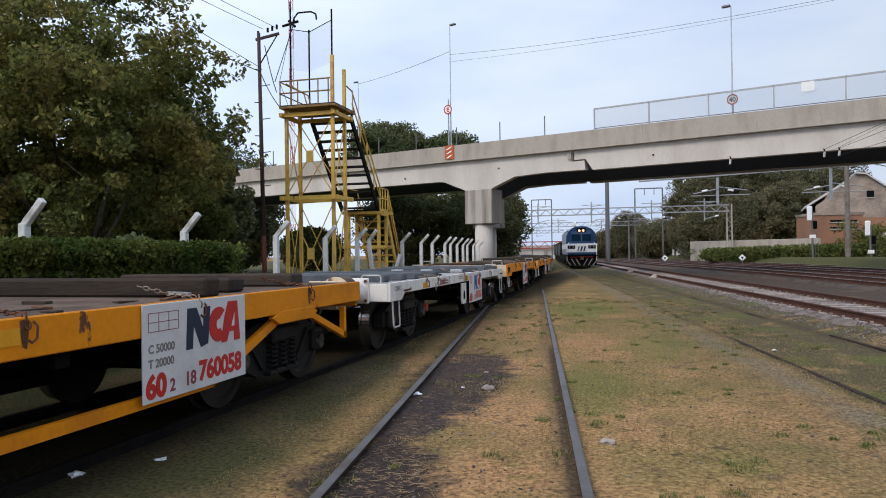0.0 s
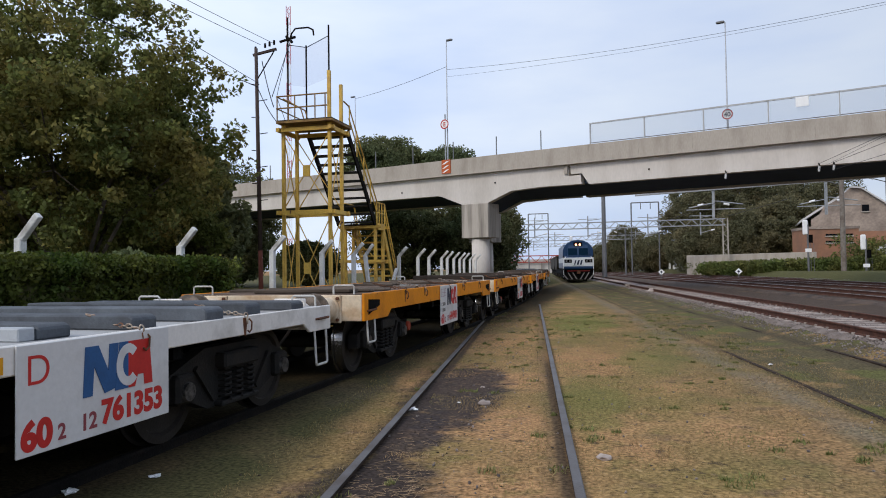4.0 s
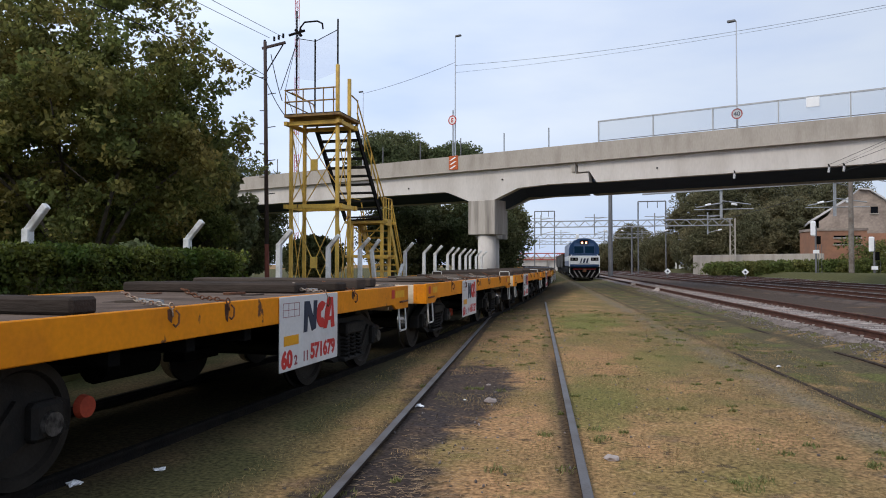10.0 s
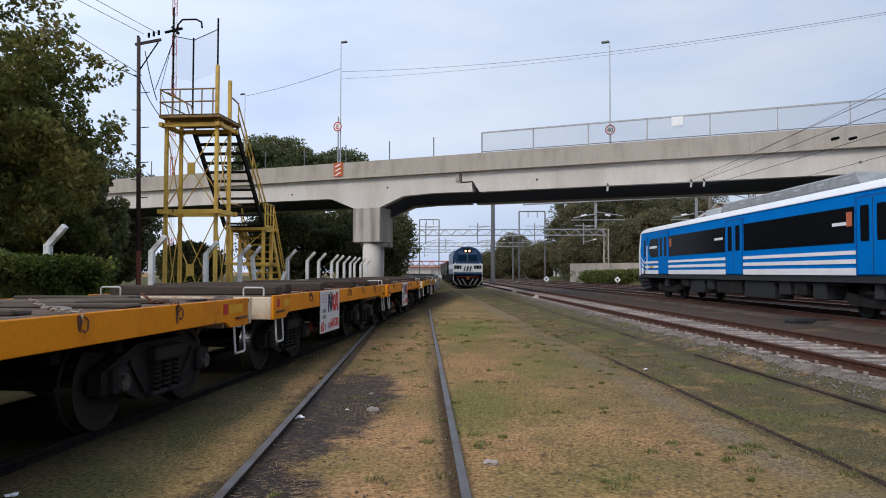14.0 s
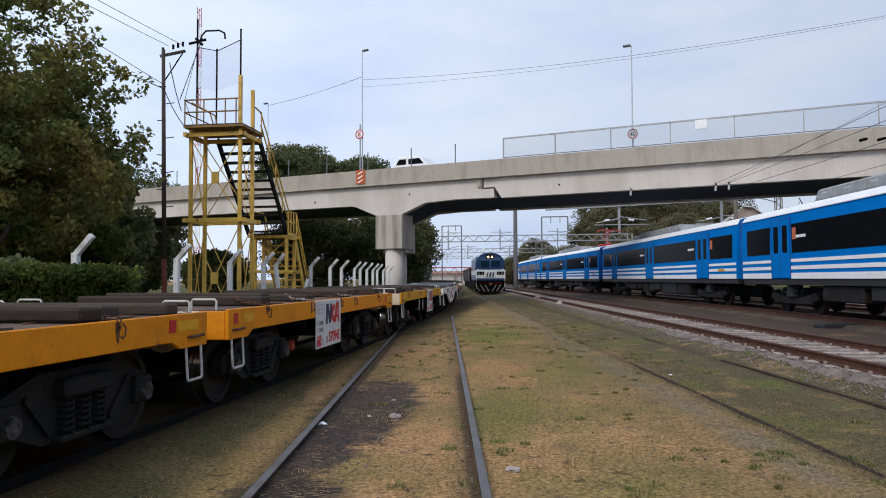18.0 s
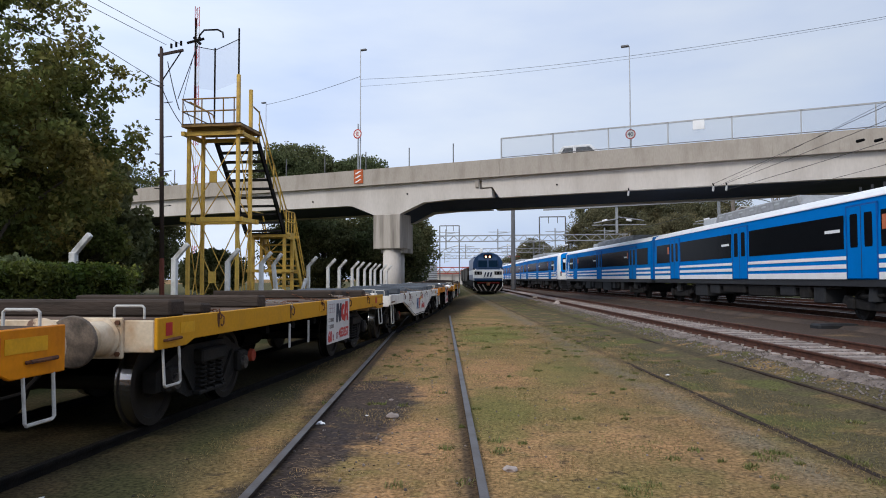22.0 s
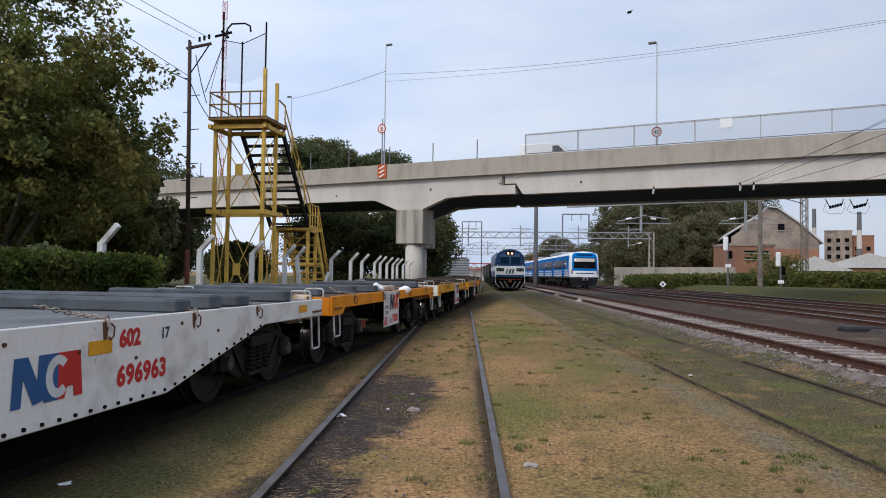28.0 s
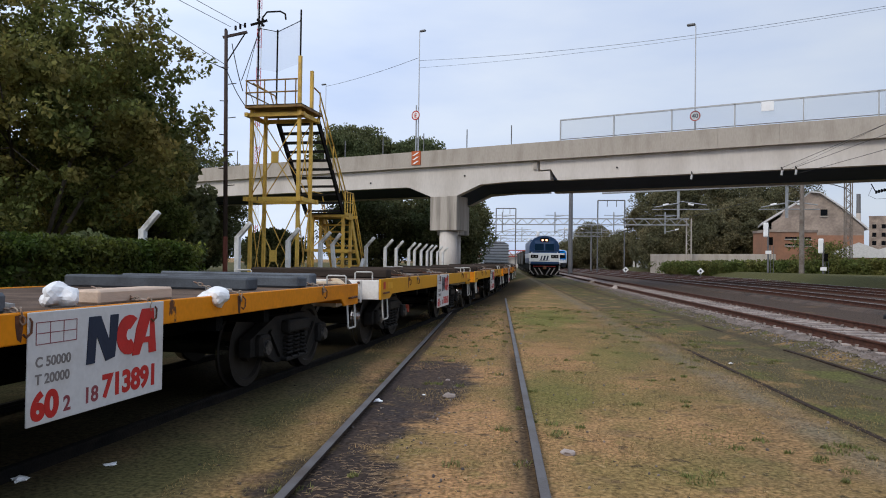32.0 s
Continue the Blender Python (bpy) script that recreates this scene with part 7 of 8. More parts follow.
# ---- diesel locomotive waiting with its lights on ----
def locomotive():
    lo = thing("diesel_locomotive", "blue and white diesel locomotive with lit headlights", "locomotive", on_line(grass_x, 70.5, 0.02))
    part("frame", B((-1.5, 1.5, 0.3, 18, 0.75, 1.25)), M_BLACK, lo)
    part("lower_nose", soften(prism([(0.25, 1.2), (0.0, 1.25), (0.05, 2.45), (0.75, 2.6), (0.75, 1.2)], -1.46, 1.46, "x"), 0.08), M_LOCOBLUE, lo)
    part("white_front_band", soften(B((-1.47, 1.47, -0.02, 0.7, 1.50, 2.36)), 0.03), M_LOCOWHITE, lo)
    part("cab", soften(prism([(-1.46, 2.4), (-1.46, 3.1), (-1.30, 3.5), (-1.0, 3.8), (-0.6, 4.0), (0, 4.08), (0.6, 4.0), (1.0, 3.8), (1.30, 3.5), (1.46, 3.1), (1.46, 2.4)], 0.45, 3.2, "y"), 0.04), M_LOCOBLUE, lo)
    part("brow", soften(prism([(0.1, 2.5), (0.40, 3.4), (0.5, 3.82), (0.8, 3.9), (0.9, 3.9), (0.9, 2.5)], -1.0, 1.0, "x"), 0.08), M_LOCOBLUE, lo)
    for s in (-1, 1):
        part("windscreen", prism([(0.10, 2.62), (0.34, 3.28), (0.40, 3.28), (0.2, 2.62)], min(s * 0.07, s * 0.95), max(s * 0.07, s * 0.95), "x"), M_LOCOGLASS, lo)
        lp = part("lamp_panel", soften(B((s * 0.98 - 0.36, s * 0.98 + 0.36, -0.05, 0.05, 1.86, 2.18)), 0.01), M_BLACK, lo)
        for k in (-0.17, 0.17):
            part("marker_lamp", T(((s * 0.98 + k, -0.07, 2.02), (s * 0.98 + k, -0.04, 2.02), 0.08), n=12), M_GALVD, lp)
        part("side_step", B((s * 1.3 - 0.18, s * 1.3 + 0.18, 0.1, 0.6, 0.45, 0.55)), M_GALVD, lo)
        part("headlight", T(((s * 0.19, 0.5, 3.66), (s * 0.19, 0.20, 3.62), 0.10), n=14), M_LIGHT, lo)
        part("handrail", bent([(s * 1.42, -0.05, 0.7), (s * 1.42, -0.12, 1.4), (s * 1.42, -0.12, 2.2), (s * 1.2, -0.1, 2.45)], 0.03), M_WHITEOBJ, lo)
        part("corner_post", soften(B((s * 1.40 - 0.07, s * 1.40 + 0.07, 0.02, 0.3, 1.2, 2.5)), 0.02), M_BLACK, lo)
    part("lamp_housing", soften(prism([(0.36, 3.5), (0.36, 3.86), (0.9, 4.05), (0.9, 3.5)], -0.42, 0.42, "x"), 0.04), M_BLACK, lo)
    for i, (xa, xb) in enumerate(((-0.42, -0.30), (-0.16, 0.02), (0.14, 0.30))):
        part("emblem_mark", prism([(xa, 1.66), (xb, 1.66), (xb + 0.12, 2.10), (xa + 0.12, 2.10)], -0.04, -0.021, "y"), M_NAVY, lo)
    part("emblem_bar", B((-0.5, 0.5, -0.03, -0.022, 1.60, 1.63)), M_NAVY, lo)
    part("walkway", B((-1.5, 1.5, -0.25, 0.35, 1.16, 1.24)), M_BLACK, lo)
    part("pilot", soften(B((-1.42, 1.42, 0.0, 0.35, 0.22, 1.16)), 0.03), M_BLACK, lo)
    for s in (-1, 1):
        for i in range(3):
            x0 = 0.1 + 0.44 * i
            part("hazard_stripe", prism([(s * x0, 0.24), (s * (x0 + 0.12), 0.24), (s * min(x0 + 0.52, 1.40), 0.9 if i < 2 else 0.60), (s * min(x0 + 0.40, 1.40), 0.9 if i < 2 else 0.74)], -0.012, -0.004, "y"), M_HAZARD, lo)
    part("knuckle_coupler", soften(B((-0.16, 0.16, -0.5, 0.05, 0.78, 1.08)), 0.04), M_RUST, lo)
    part("red_band", B((-1.1, 1.1, -0.02, -0.012, 1.02, 1.10)), M_RED, lo)
    part("hood", soften(B((-1.3, 1.3, 3.2, 17.5, 1.25, 3.75)), 0.1), M_LOCOBLUE, lo)
    part("white_band", B((-1.31, 1.31, 3.3, 17.3, 1.9, 2.4)), M_LOCOWHITE, lo)
    part("horn", soften(B((-0.75, -0.45, 1.0, 1.5, 4.0, 4.5)), 0.05), M_WHITEOBJ, lo)
    part("horn_trumpet", T(((-0.6, 1.0, 4.2), (-0.6, 0.6, 4.2), 0.05, 0.1), n=10), M_WHITEOBJ, lo)
    for y in (3.5, 13.8):
        bg = part("bogie", B((-1.2, 1.2, y - 2.2, y + 2.2, 0.4, 0.8)), M_BLACK, lo)
        for k in (-1.7, 0, 1.7):
            part("wheel", T(((-0.93, y + k, 0.5), (-0.78, y + k, 0.5), 0.5), ((0.78, y + k, 0.5), (0.93, y + k, 0.5), 0.5), n=18), M_BLACK, bg)
    part("fuel_tank", soften(B((-1.3, 1.3, 6.6, 10.6, 0.3, 0.8)), 0.06), M_BLACK, lo)
    return lo


M_LOCOGLASS = material("tinted_cab_glass", (0.004, 0.016, 0.034), 0.7, 0, 0.1, bump=0, spec=0.02)
M_HOPPER = material("sooty_hopper_steel", (0.055, 0.048, 0.042), 0.85, 0, 0.3, 2, 20, 0.2)
M_HAZARD = material("dirty_hazard_white", (0.20, 0.18, 0.175), 0.7, 0, 0.25, 5, 30, 0.1)
M_LIGHT = glowing("lit_headlight", (1.0, 0.50, 0.30), 2.4)
locomotive()
for i, y in enumerate((90, 103, 116)):
    hw = thing("hopper_wagon", "dark hopper wagon behind the locomotive", "railway wagon", on_line(grass_x, y + 6, 0.02), group="wagons behind the locomotive")
    part("body", soften(prism([(-5.6, 1.9), (-6.0, 2.75), (6.0, 2.75), (5.6, 1.9), (4.2, 1.1), (-4.2, 1.1)], -1.45, 1.45, "x"), 0.05), M_HOPPER, hw)
    part("rim", B((-1.52, 1.52, -6.1, 6.1, 2.75, 2.87)), M_RUST, hw)
    part("underframe", B((-1.2, 1.2, -6.2, 6.2, 0.75, 1.08)), M_BLACK, hw)
    for k in (-4.6, 4.6):
        bogie(hw, k)


# ---- overhead line structures down the main line ----
def lattice_gantry(y, x0, x1, z, label):
    g = thing("catenary_gantry", label, "catenary gantry", group="catenary gantries")
    for zz in (z, z + 0.75):
        for yy in (y - 0.3, y + 0.3):
            part("chord", bar(bmesh.new(), (x0, yy, zz), (x1, yy, zz), 0.1, 0.1), M_GALV, g)
    n = int((x1 - x0) / 0.75)
    for yy in (y - 0.3, y + 0.3):
        bm = bmesh.new()
        for i in range(n):
            a, b = x0 + (x1 - x0) * i / n, x0 + (x1 - x0) * (i + 1) / n
            bar(bm, (a, yy, z if i % 2 else z + 0.75), (b, yy, z + 0.75 if i % 2 else z), 0.05, 0.05)
        part("lacing", bm, M_GALV, g)
    for x in (x0, x1):
        bm = bmesh.new()
        for dx in (-0.28, 0.28):
            for dy in (-0.28, 0.28):
                bar(bm, (x + dx, y + dy, 0), (x + dx, y + dy, z + 0.8), 0.09, 0.09)
        k = 0.3
        i = 0
        while k < z:
            s = 1 if i % 2 else -1
            bar(bm, (x - 0.28 * s, y - 0.28, k), (x + 0.28 * s, y - 0.28, k + 0.55), 0.05, 0.05)
            k += 0.55
            i += 1
        part("column", bm, M_CONCRETE, g)
    m = (x0 + x1) / 2
    for f in (0.18, 0.42, 0.68, 0.9):
        x = x0 + (x1 - x0) * f
        part("drop_post", bar(bmesh.new(), (x, y, z - 1.1), (x, y, z + 1.6), 0.14, 0.14), M_GALV, g)
        part("cantilever", T(((x, y, z - 0.9), (x + 1.6, y, z - 0.5), 0.04), ((x, y, z + 1.0), (x + 1.7, y, z + 1.2), 0.04), ((x - 1.2, y, z + 1.2), (x + 1.2, y, z + 1.2), 0.04)), M_GALV, g)
        part("insulator", T(((x + 1.2, y, z - 0.6), (x + 1.6, y, z - 0.5), 0.09)), M_WHITEOBJ, g)
    return g


lattice_gantry(92, -17, 11.1, 6.3, "pale lattice catenary gantry across the main line")
def near_gantry():
    """The gantry whose beam runs close under the bridge, with its hanging posts."""
    g = thing("catenary_gantry", "grey lattice gantry close behind the bridge", "catenary gantry", group="catenary gantries")
    xa, xb, ya, yb, za, zb = 0.5, 22.2, 71.5, 70.6, 8.3, 9.1
    for dz in (0.0, 0.7):
        for dy in (-0.28, 0.28):
            part("chord", bar(bmesh.new(), (xa, ya + dy, za + dz), (xb, yb + dy, zb + dz), 0.1, 0.1), M_GALV, g)
    bm = bmesh.new()
    for i in range(28):
        f0, f1 = i / 28, (i + 1) / 28
        bar(bm, (xa + (xb - xa) * f0, ya - 0.28, za + 0.8 * f0 + (0.7 if i % 2 else 0)), (xa + (xb - xa) * f1, yb - 0.28 + 0.9 * (1 - f1), za + 0.8 * f1 + (0 if i % 2 else 0.7)), 0.05, 0.05)
    part("lacing", bm, M_GALV, g)
    for x in (7.6, 17.2):
        d = part("drop_post", bar(bmesh.new(), (x, 71.2, 5.9), (x, 71.2, 9.0), 0.22, 0.22), M_GALV, g)
        part("cantilever", T(((x, 71.2, 7.3), (x - 2.2, 71.2, 6.9), 0.05), ((x, 71.2, 7.5), (x + 2.6, 71.2, 7.1), 0.05), ((x - 2.4, 71.2, 6.7), (x + 2.8, 71.2, 6.7), 0.045)), M_GALV, d)
        for s in (-1, 1):
            part("insulator", T(((x + s * 0.9, 71.2, 7.2), (x + s * 1.4, 71.2, 7.1), 0.1)), M_WHITEOBJ, d)


near_gantry()
lattice_gantry(137, -27, 4, 6.5, "pale lattice catenary gantry across the main line")
lattice_gantry(185, -42, 0, 6.7, "far lattice catenary gantry across the main line")


def catenary_post(x, y, z, label, mat, lattice=False, r=0.16):
    p = thing("catenary_post", label, "catenary post", pose(x, y, 0.1), group="catenary posts")
    if lattice:
        bm = bmesh.new()
        for dx in (-0.25, 0.25):
            for dy in (-0.25, 0.25):
                bar(bm, (dx, dy, -0.2), (dx, dy, z), 0.08, 0.08)
        k, i = 0.0, 0
        while k < z - 0.5:
            s = 1 if i % 2 else -1
            for dy in (-0.25, 0.25):
                bar(bm, (-0.25 * s, dy, k), (0.25 * s, dy, k + 0.5), 0.05, 0.05)
            k += 0.5
            i += 1
        part("lattice_shaft", bm, mat, p)
    else:
        part("shaft", T(((0, 0, -0.2), (0, 0, z), r, r * 0.75), n=10), mat, p)
    part("cantilever", T(((0, 0, z - 1.2), (-2.2, 0, z - 0.5), 0.04), ((0, 0, z - 0.3), (-2.2, 0, z - 0.3), 0.04)), M_GALVD, p)
    part("insulator", T(((-1.3, 0, z - 0.8), (-1.7, 0, z - 0.66), 0.08)), M_WHITEOBJ, p)
    return p


M_MASTGREY = material("weathered_grey_brown_mast", (0.22, 0.195, 0.17), 0.8, 0.1, 0.2, 3, 20, 0.2, second=(0.14, 0.11, 0.09))
catenary_post(-3.0, 85.6, 12.5, "tall dark steel mast in the yard", M_GALVD, r=0.28)
catenary_post(22.2, 70.6, 9.6, "tall brown steel catenary lattice mast", M_MASTGREY, True)
catenary_post(17.9, 68.9, 9.4, "grey concrete catenary post beside the main line", M_MASTGREY, r=0.24)
for y in (112, 150, 195):
    catenary_post(main_x(y) + 15.5, y, 8.0, "grey catenary post beside the main line", M_GALVD)
    catenary_post(main_x(y) + 2.1, y + 6, 7.6, "grey catenary post between the tracks", M_GALVD)


def portal_frame(x, y, w, z, label):
    p = thing("portal_frame", label, "catenary gantry", pose(x, y, 0), group="catenary gantries")
    for s in (0, w):
        part("post", T(((s, 0, 0), (s, 0, z), 0.09)), M_GALVD, p)
    part("beam", T(((0, 0, z), (w, 0, z), 0.08)), M_GALVD, p)
    for f in (0.35, 0.7):
        part("hanger", T(((w * f, 0, z), (w * f, 0, z - 0.9), 0.05)), M_GALVD, p)


portal_frame(0.15, 100.6, 3.6, 10.1, "slim steel portal over the main line")
portal_frame(-16.5, 119, 3.3, 10.4, "slim steel portal beyond the bridge")


def signal(x, y, z, label):
    s = thing("railway_signal", label, "railway signal", pose(x, y, 0.1), group="signals beside the main line")
    part("mast", T(((0, 0, -0.1), (0, 0, z), 0.09)), M_GALVD, s)
    part("backboard", soften(B((-0.42, 0.02, -0.1, 0.05, z - 0.9, z + 0.4)), 0.1), M_WHITEOBJ, s)
    part("lamp_hood", B((0.05, 0.35, -0.2, 0.2, z - 1.6, z - 0.9)), M_BLACK, s)
    part("plate", B((-0.25, 0.25, -0.12, -0.08, z - 2.4, z - 2.1)), M_WHITEOBJ, s)
    part("ladder", T(((0.25, 0.2, 0), (0.25, 0.2, z - 1.6), 0.02), ((0.5, 0.2, 0), (0.5, 0.2, z - 1.6), 0.02)), M_GALVD, s)
    return s


signal(15.0, 68.4, 4.8, "railway signal with a white oval backboard")
signal(19.4, 68.0, 3.4, "railway signal with a white oval backboard")


def diamond_marker(x, y):
    d = thing("diamond_marker", "white diamond trackside marker on a short post", "railway sign", pose(x, y, 0.1), group="trackside markers")
    part("post", T(((0, 0, 0), (0, 0, 0.6), 0.04)), M_GALVD, d)
    part("board", prism([(-0.32, 0.75), (0, 0.44), (0.32, 0.75), (0, 1.06)], -0.03, 0.0, "y"), M_WHITEOBJ, d)
    part("spot", T(((0, -0.03, 0.75), (0, -0.045, 0.75), 0.10), n=14), M_NAVY, d)


diamond_marker(9.5, 70)
diamond_marker(2.9, 74)


# ---- far side: hedge bank, wall, buildings, woods ----
def bank():
    rng = np.random.default_rng(40)
    b = thing("hedge_bank", "low green hedge beyond the main line", "hedge")
    cs = []
    for i in range(2600):
        f = rng.uniform(0.06, 1)
        x, y = 6 + 30 * f, 88 - 38 * f
        cs.append((x + rng.normal() * 0.5, y + rng.normal() * 0.5, rng.uniform(0.6, 1.5 + 0.8 * f), 0.45))
    for i in range(70):
        f = rng.uniform(0.25, 0.75)
        cs.append((17.5 + 5.0 * f + rng.normal() * 0.6, 75 - 6 * f + rng.normal() * 0.6, rng.uniform(0.8, 4.4 - 1.6 * f), 0.7))
    for k in range(8):   # the hedge grows as a row of shrubs
        mine = [c for c in cs if int(min(max((c[0] - 6) / 30, 0), 0.999) * 8) == k]
        leaf_cloud("shrub", mine, 44, 0.11, M_BANK, b, rng)


bank()
wall = tagged(part("boundary_wall", soften(B((1.4, 19, 0, 0.3, -0.2, 2.75)), 0.03), M_PARAPET), "long low concrete boundary wall", "wall")
wall.matrix_basis = pose(6.0, 99, 0, 0, 0, -45)


def building(name, label, m, w, d, h, mat, roof, openings=(), roof_mat=None, pitch=0.0):
    b = thing(name, label, "building", m)
    part("wall", B((-w / 2, w / 2, 0, d, -0.5, h)), mat, b)
    if pitch:
        part("roof", prism([(-w / 2 - 0.3, h), (w / 2 + 0.3, h), (w / 2 + 0.3, h + 0.12), (0, h + pitch), (-w / 2 - 0.3, h + 0.12)], -0.3, d + 0.3, "y"), roof_mat or M_TIN, b)
    else:
        part("roof", B((-w / 2 - 0.1, w / 2 + 0.1, -0.1, d, h, h + 0.3)), roof_mat or mat, b)
    for x, z, ww, hh in openings:
        wi = part("window", B((x - ww / 2, x + ww / 2, -0.06, 0.02, z, z + hh)), M_GLASS, b)
        part("sill", B((x - ww / 2 - 0.1, x + ww / 2 + 0.1, -0.14, 0.0, z - 0.12, z)), M_CONCRETE, wi)
    return b


wh = thing("warehouse", "rendered gable warehouse with brick base and tin roof", "building", pose(27.6, 96, 0, 0, 0, -9))
part("brick_base", B((-6.0, 4.2, 0, 22, -0.5, 5.3)), M_BRICK, wh)
part("gable_wall", prism([(-6.0, 5.3), (4.2, 5.3), (4.2, 6.2), (1.8, 8.6), (-0.6, 10.45), (-1.7, 10.6), (-3.2, 9.2), (-4.6, 8.4), (-5.0, 7.6), (-6.0, 6.9)], 0.02, 0.5, "y"), M_RENDER, wh)
part("roof", prism([(-1.7, 10.78), (-0.6, 10.65), (1.9, 8.78), (4.7, 6.1), (4.6, 5.95), (1.8, 8.62), (-0.6, 10.48), (-1.7, 10.62)], -0.5, 22, "y"), M_TIN, wh)
part("roof_slope", prism([(-1.6, 10.6), (-1.6, 10.3), (-7.2, 6.6), (-7.2, 6.9)], 0.5, 22, "y"), M_TIN, wh)
wi = part("window", B((-0.5, 0.25, -0.05, 0.02, 7.7, 8.5)), M_GLASS, wh)
part("sill", B((-0.6, 0.35, -0.12, 0.0, 7.58, 7.7)), M_CONCRETE, wi)
building("brick_annex", "orange brick annex of the warehouse", pose(23.0, 92.3, 0, 0, 0, 9), 5.6, 5, 5.5, M_BRICK, None, ((0.6, 4.7, 3.0, 0.22), (0.6, 3.9, 3.0, 0.22)), M_RENDER)
building("brick_shed", "red brick shed with a pale tin roof", pose(34.2, 87.0, 0, 0, 0, -20), 9, 12, 2.9, M_BRICK, None, (), M_TIN, 1.7)
building("tin_lean_to", "low shed with a pale tin roof", pose(28.8, 88.0, 0, 0, 0, -20), 7.0, 8, 2.5, M_BRICK, None, (), M_TIN, 1.7)
building("apartment_block", "pale apartment block far beyond the yard", pose(84, 236, 0, 0, 0, -20), 7.5, 14, 16.5, M_RENDER, None, tuple((x, z, 1.1, 1.3) for x in (-2.4, 0, 2.4) for z in (8, 10.5, 13)))
building("apartment_block", "brown apartment block far beyond the yard", pose(91, 236, 0, 0, 0, -20), 6, 12, 15, M_BRICK, None, tuple((x, z, 1.1, 1.3) for x in (-1.5, 1.5) for z in (8, 10.5)))
building("factory_hall", "grey factory hall far beyond the yard", pose(92, 205, 0, 0, 0, -20), 30, 14, 7.5, M_CONCRETE, None, ())


def chimney(x, y, z, label):
    c = thing("chimney", label, "chimney", pose(x, y, 0), group="factory chimneys")
    for i in range(4):
        part("stack_ring", T(((0, 0, z * i / 4), (0, 0, z * (i + 1) / 4), 0.8 - 0.06 * i, 0.74 - 0.06 * i), n=14), M_GALVD if i % 2 else M_CONCRETE2, c)


chimney(82.4, 216, 20.7, "grey and white banded factory chimney")
chimney(76.8, 235, 23.3, "grey and white banded factory chimney")
def lattice_footbridge():
    """A low red lattice footbridge with a pale wall behind it, far down the yard."""
    g = thing("footbridge", "far red lattice footbridge before a pale wall", "footbridge", pose(-25, 190, 0, 0, 0, 8))
    red = material("dull_red_lattice", (0.42, 0.07, 0.05), 0.7, 0, 0.2)
    part("back_wall", B((-13, 17, 0.5, 0.9, -0.5, 3.6)), M_CONCRETE2, g)
    for z in (2.7, 4.4):
        part("chord", B((-13, 17, -0.1, 0.1, z, z + 0.25)), red, g)
    for i in range(20):
        x = -13 + 1.5 * i
        part("lacing", bar(bmesh.new(), (x, 0, 2.8 if i % 2 else 4.5), (x + 1.5, 0, 4.5 if i % 2 else 2.8), 0.16, 0.16), red, g)
    for x in (-13, -5.5, 2, 9.5, 17):
        part("pier", B((x - 0.2, x + 0.2, -0.2, 0.2, -0.5, 2.7)), M_CONCRETE, g)


lattice_footbridge()

for i, (x, y, h, s) in enumerate(((9.6, 119, 14.5, 5.0), (13.5, 116, 16.5, 6), (19, 118, 18, 6.5), (25, 122, 18.5, 6.5), (10.5, 112, 8, 4.0), (15.5, 108, 9.5, 4.5), (21, 110, 11, 5), (-1, 150, 9.6, 4), (-6, 158, 6, 4.0), (31, 128, 19, 7), (4, 135, 7, 4))):
    tree(x, y, h, s, 0.5, 60 + i, "dark wooded tree beyond the main line", M_LEAFF, clumps=260, per=170, leaf=0.15, clump_r=1.2, trunk=0.4, gaps=-0.2)


def radio_mast():
    m = thing("radio_mast", "tall red and white lattice radio mast", "radio mast", pose(-76, 150, 0))
    for k in range(14):
        bm = bmesh.new()
        z0, z1 = k * 4.5, (k + 1) * 4.5
        for a in (0, 2.094, 4.189):
            tube(bm, (0.55 * math.cos(a), 0.55 * math.sin(a), z0), (0.55 * math.cos(a), 0.55 * math.sin(a), z1), 0.07, n=5)
            for j in range(4):
                b = a + 2.094 * (1 if j % 2 else -1)
                tube(bm, (0.55 * math.cos(a), 0.55 * math.sin(a), z0 + 1.12 * j), (0.55 * math.cos(b), 0.55 * math.sin(b), z0 + 1.12 * (j + 1)), 0.04, n=4)
        part("mast_section", bm, M_RED if k % 2 else M_WHITEOBJ, m)


radio_mast()
# long wires over the bridge and the main line
def bw(x, y, z):
    return BR @ Vector((x, y, z))


wire("long overhead wire from lamp to lamp along the bridge", bw(-10.45, 0.7, 15.3), bw(-24.9, 8.2, 16.6), 0.15, 0.014)
wire("long overhead wire from lamp to lamp along the bridge", bw(-10.45, 0.7, 15.1), bw(7.7, 0.7, 14.15), 0.2, 0.010)
wire("long overhead wire from lamp to lamp along the bridge", bw(7.7, 0.7, 14.15), bw(34, 0.7, 15.3), 0.35, 0.010)
wire("long overhead wire from lamp to lamp along the bridge", bw(-10.45, 0.7, 14.6), bw(34, 0.7, 15.2), 0.9, 0.007)
for x, z, end, sag, r in ((12.09, 6.45, (13.5, -30, 7.8), 0.3, 0.010), (12.74, 6.45, (13.3, -30, 6.7), 0.3, 0.010), (12.74, 6.1, (10.8, -30, 4.9), 0.5, 0.010), (12.09, 6.2, (14.6, -30, 9.6), 0.3, 0.006), (16.9, 6.2, (17.5, -30, 6.6), 0.4, 0.010)):
    wire("catenary wire of the electric line", bw(x, -0.06, z), end, sag, r)
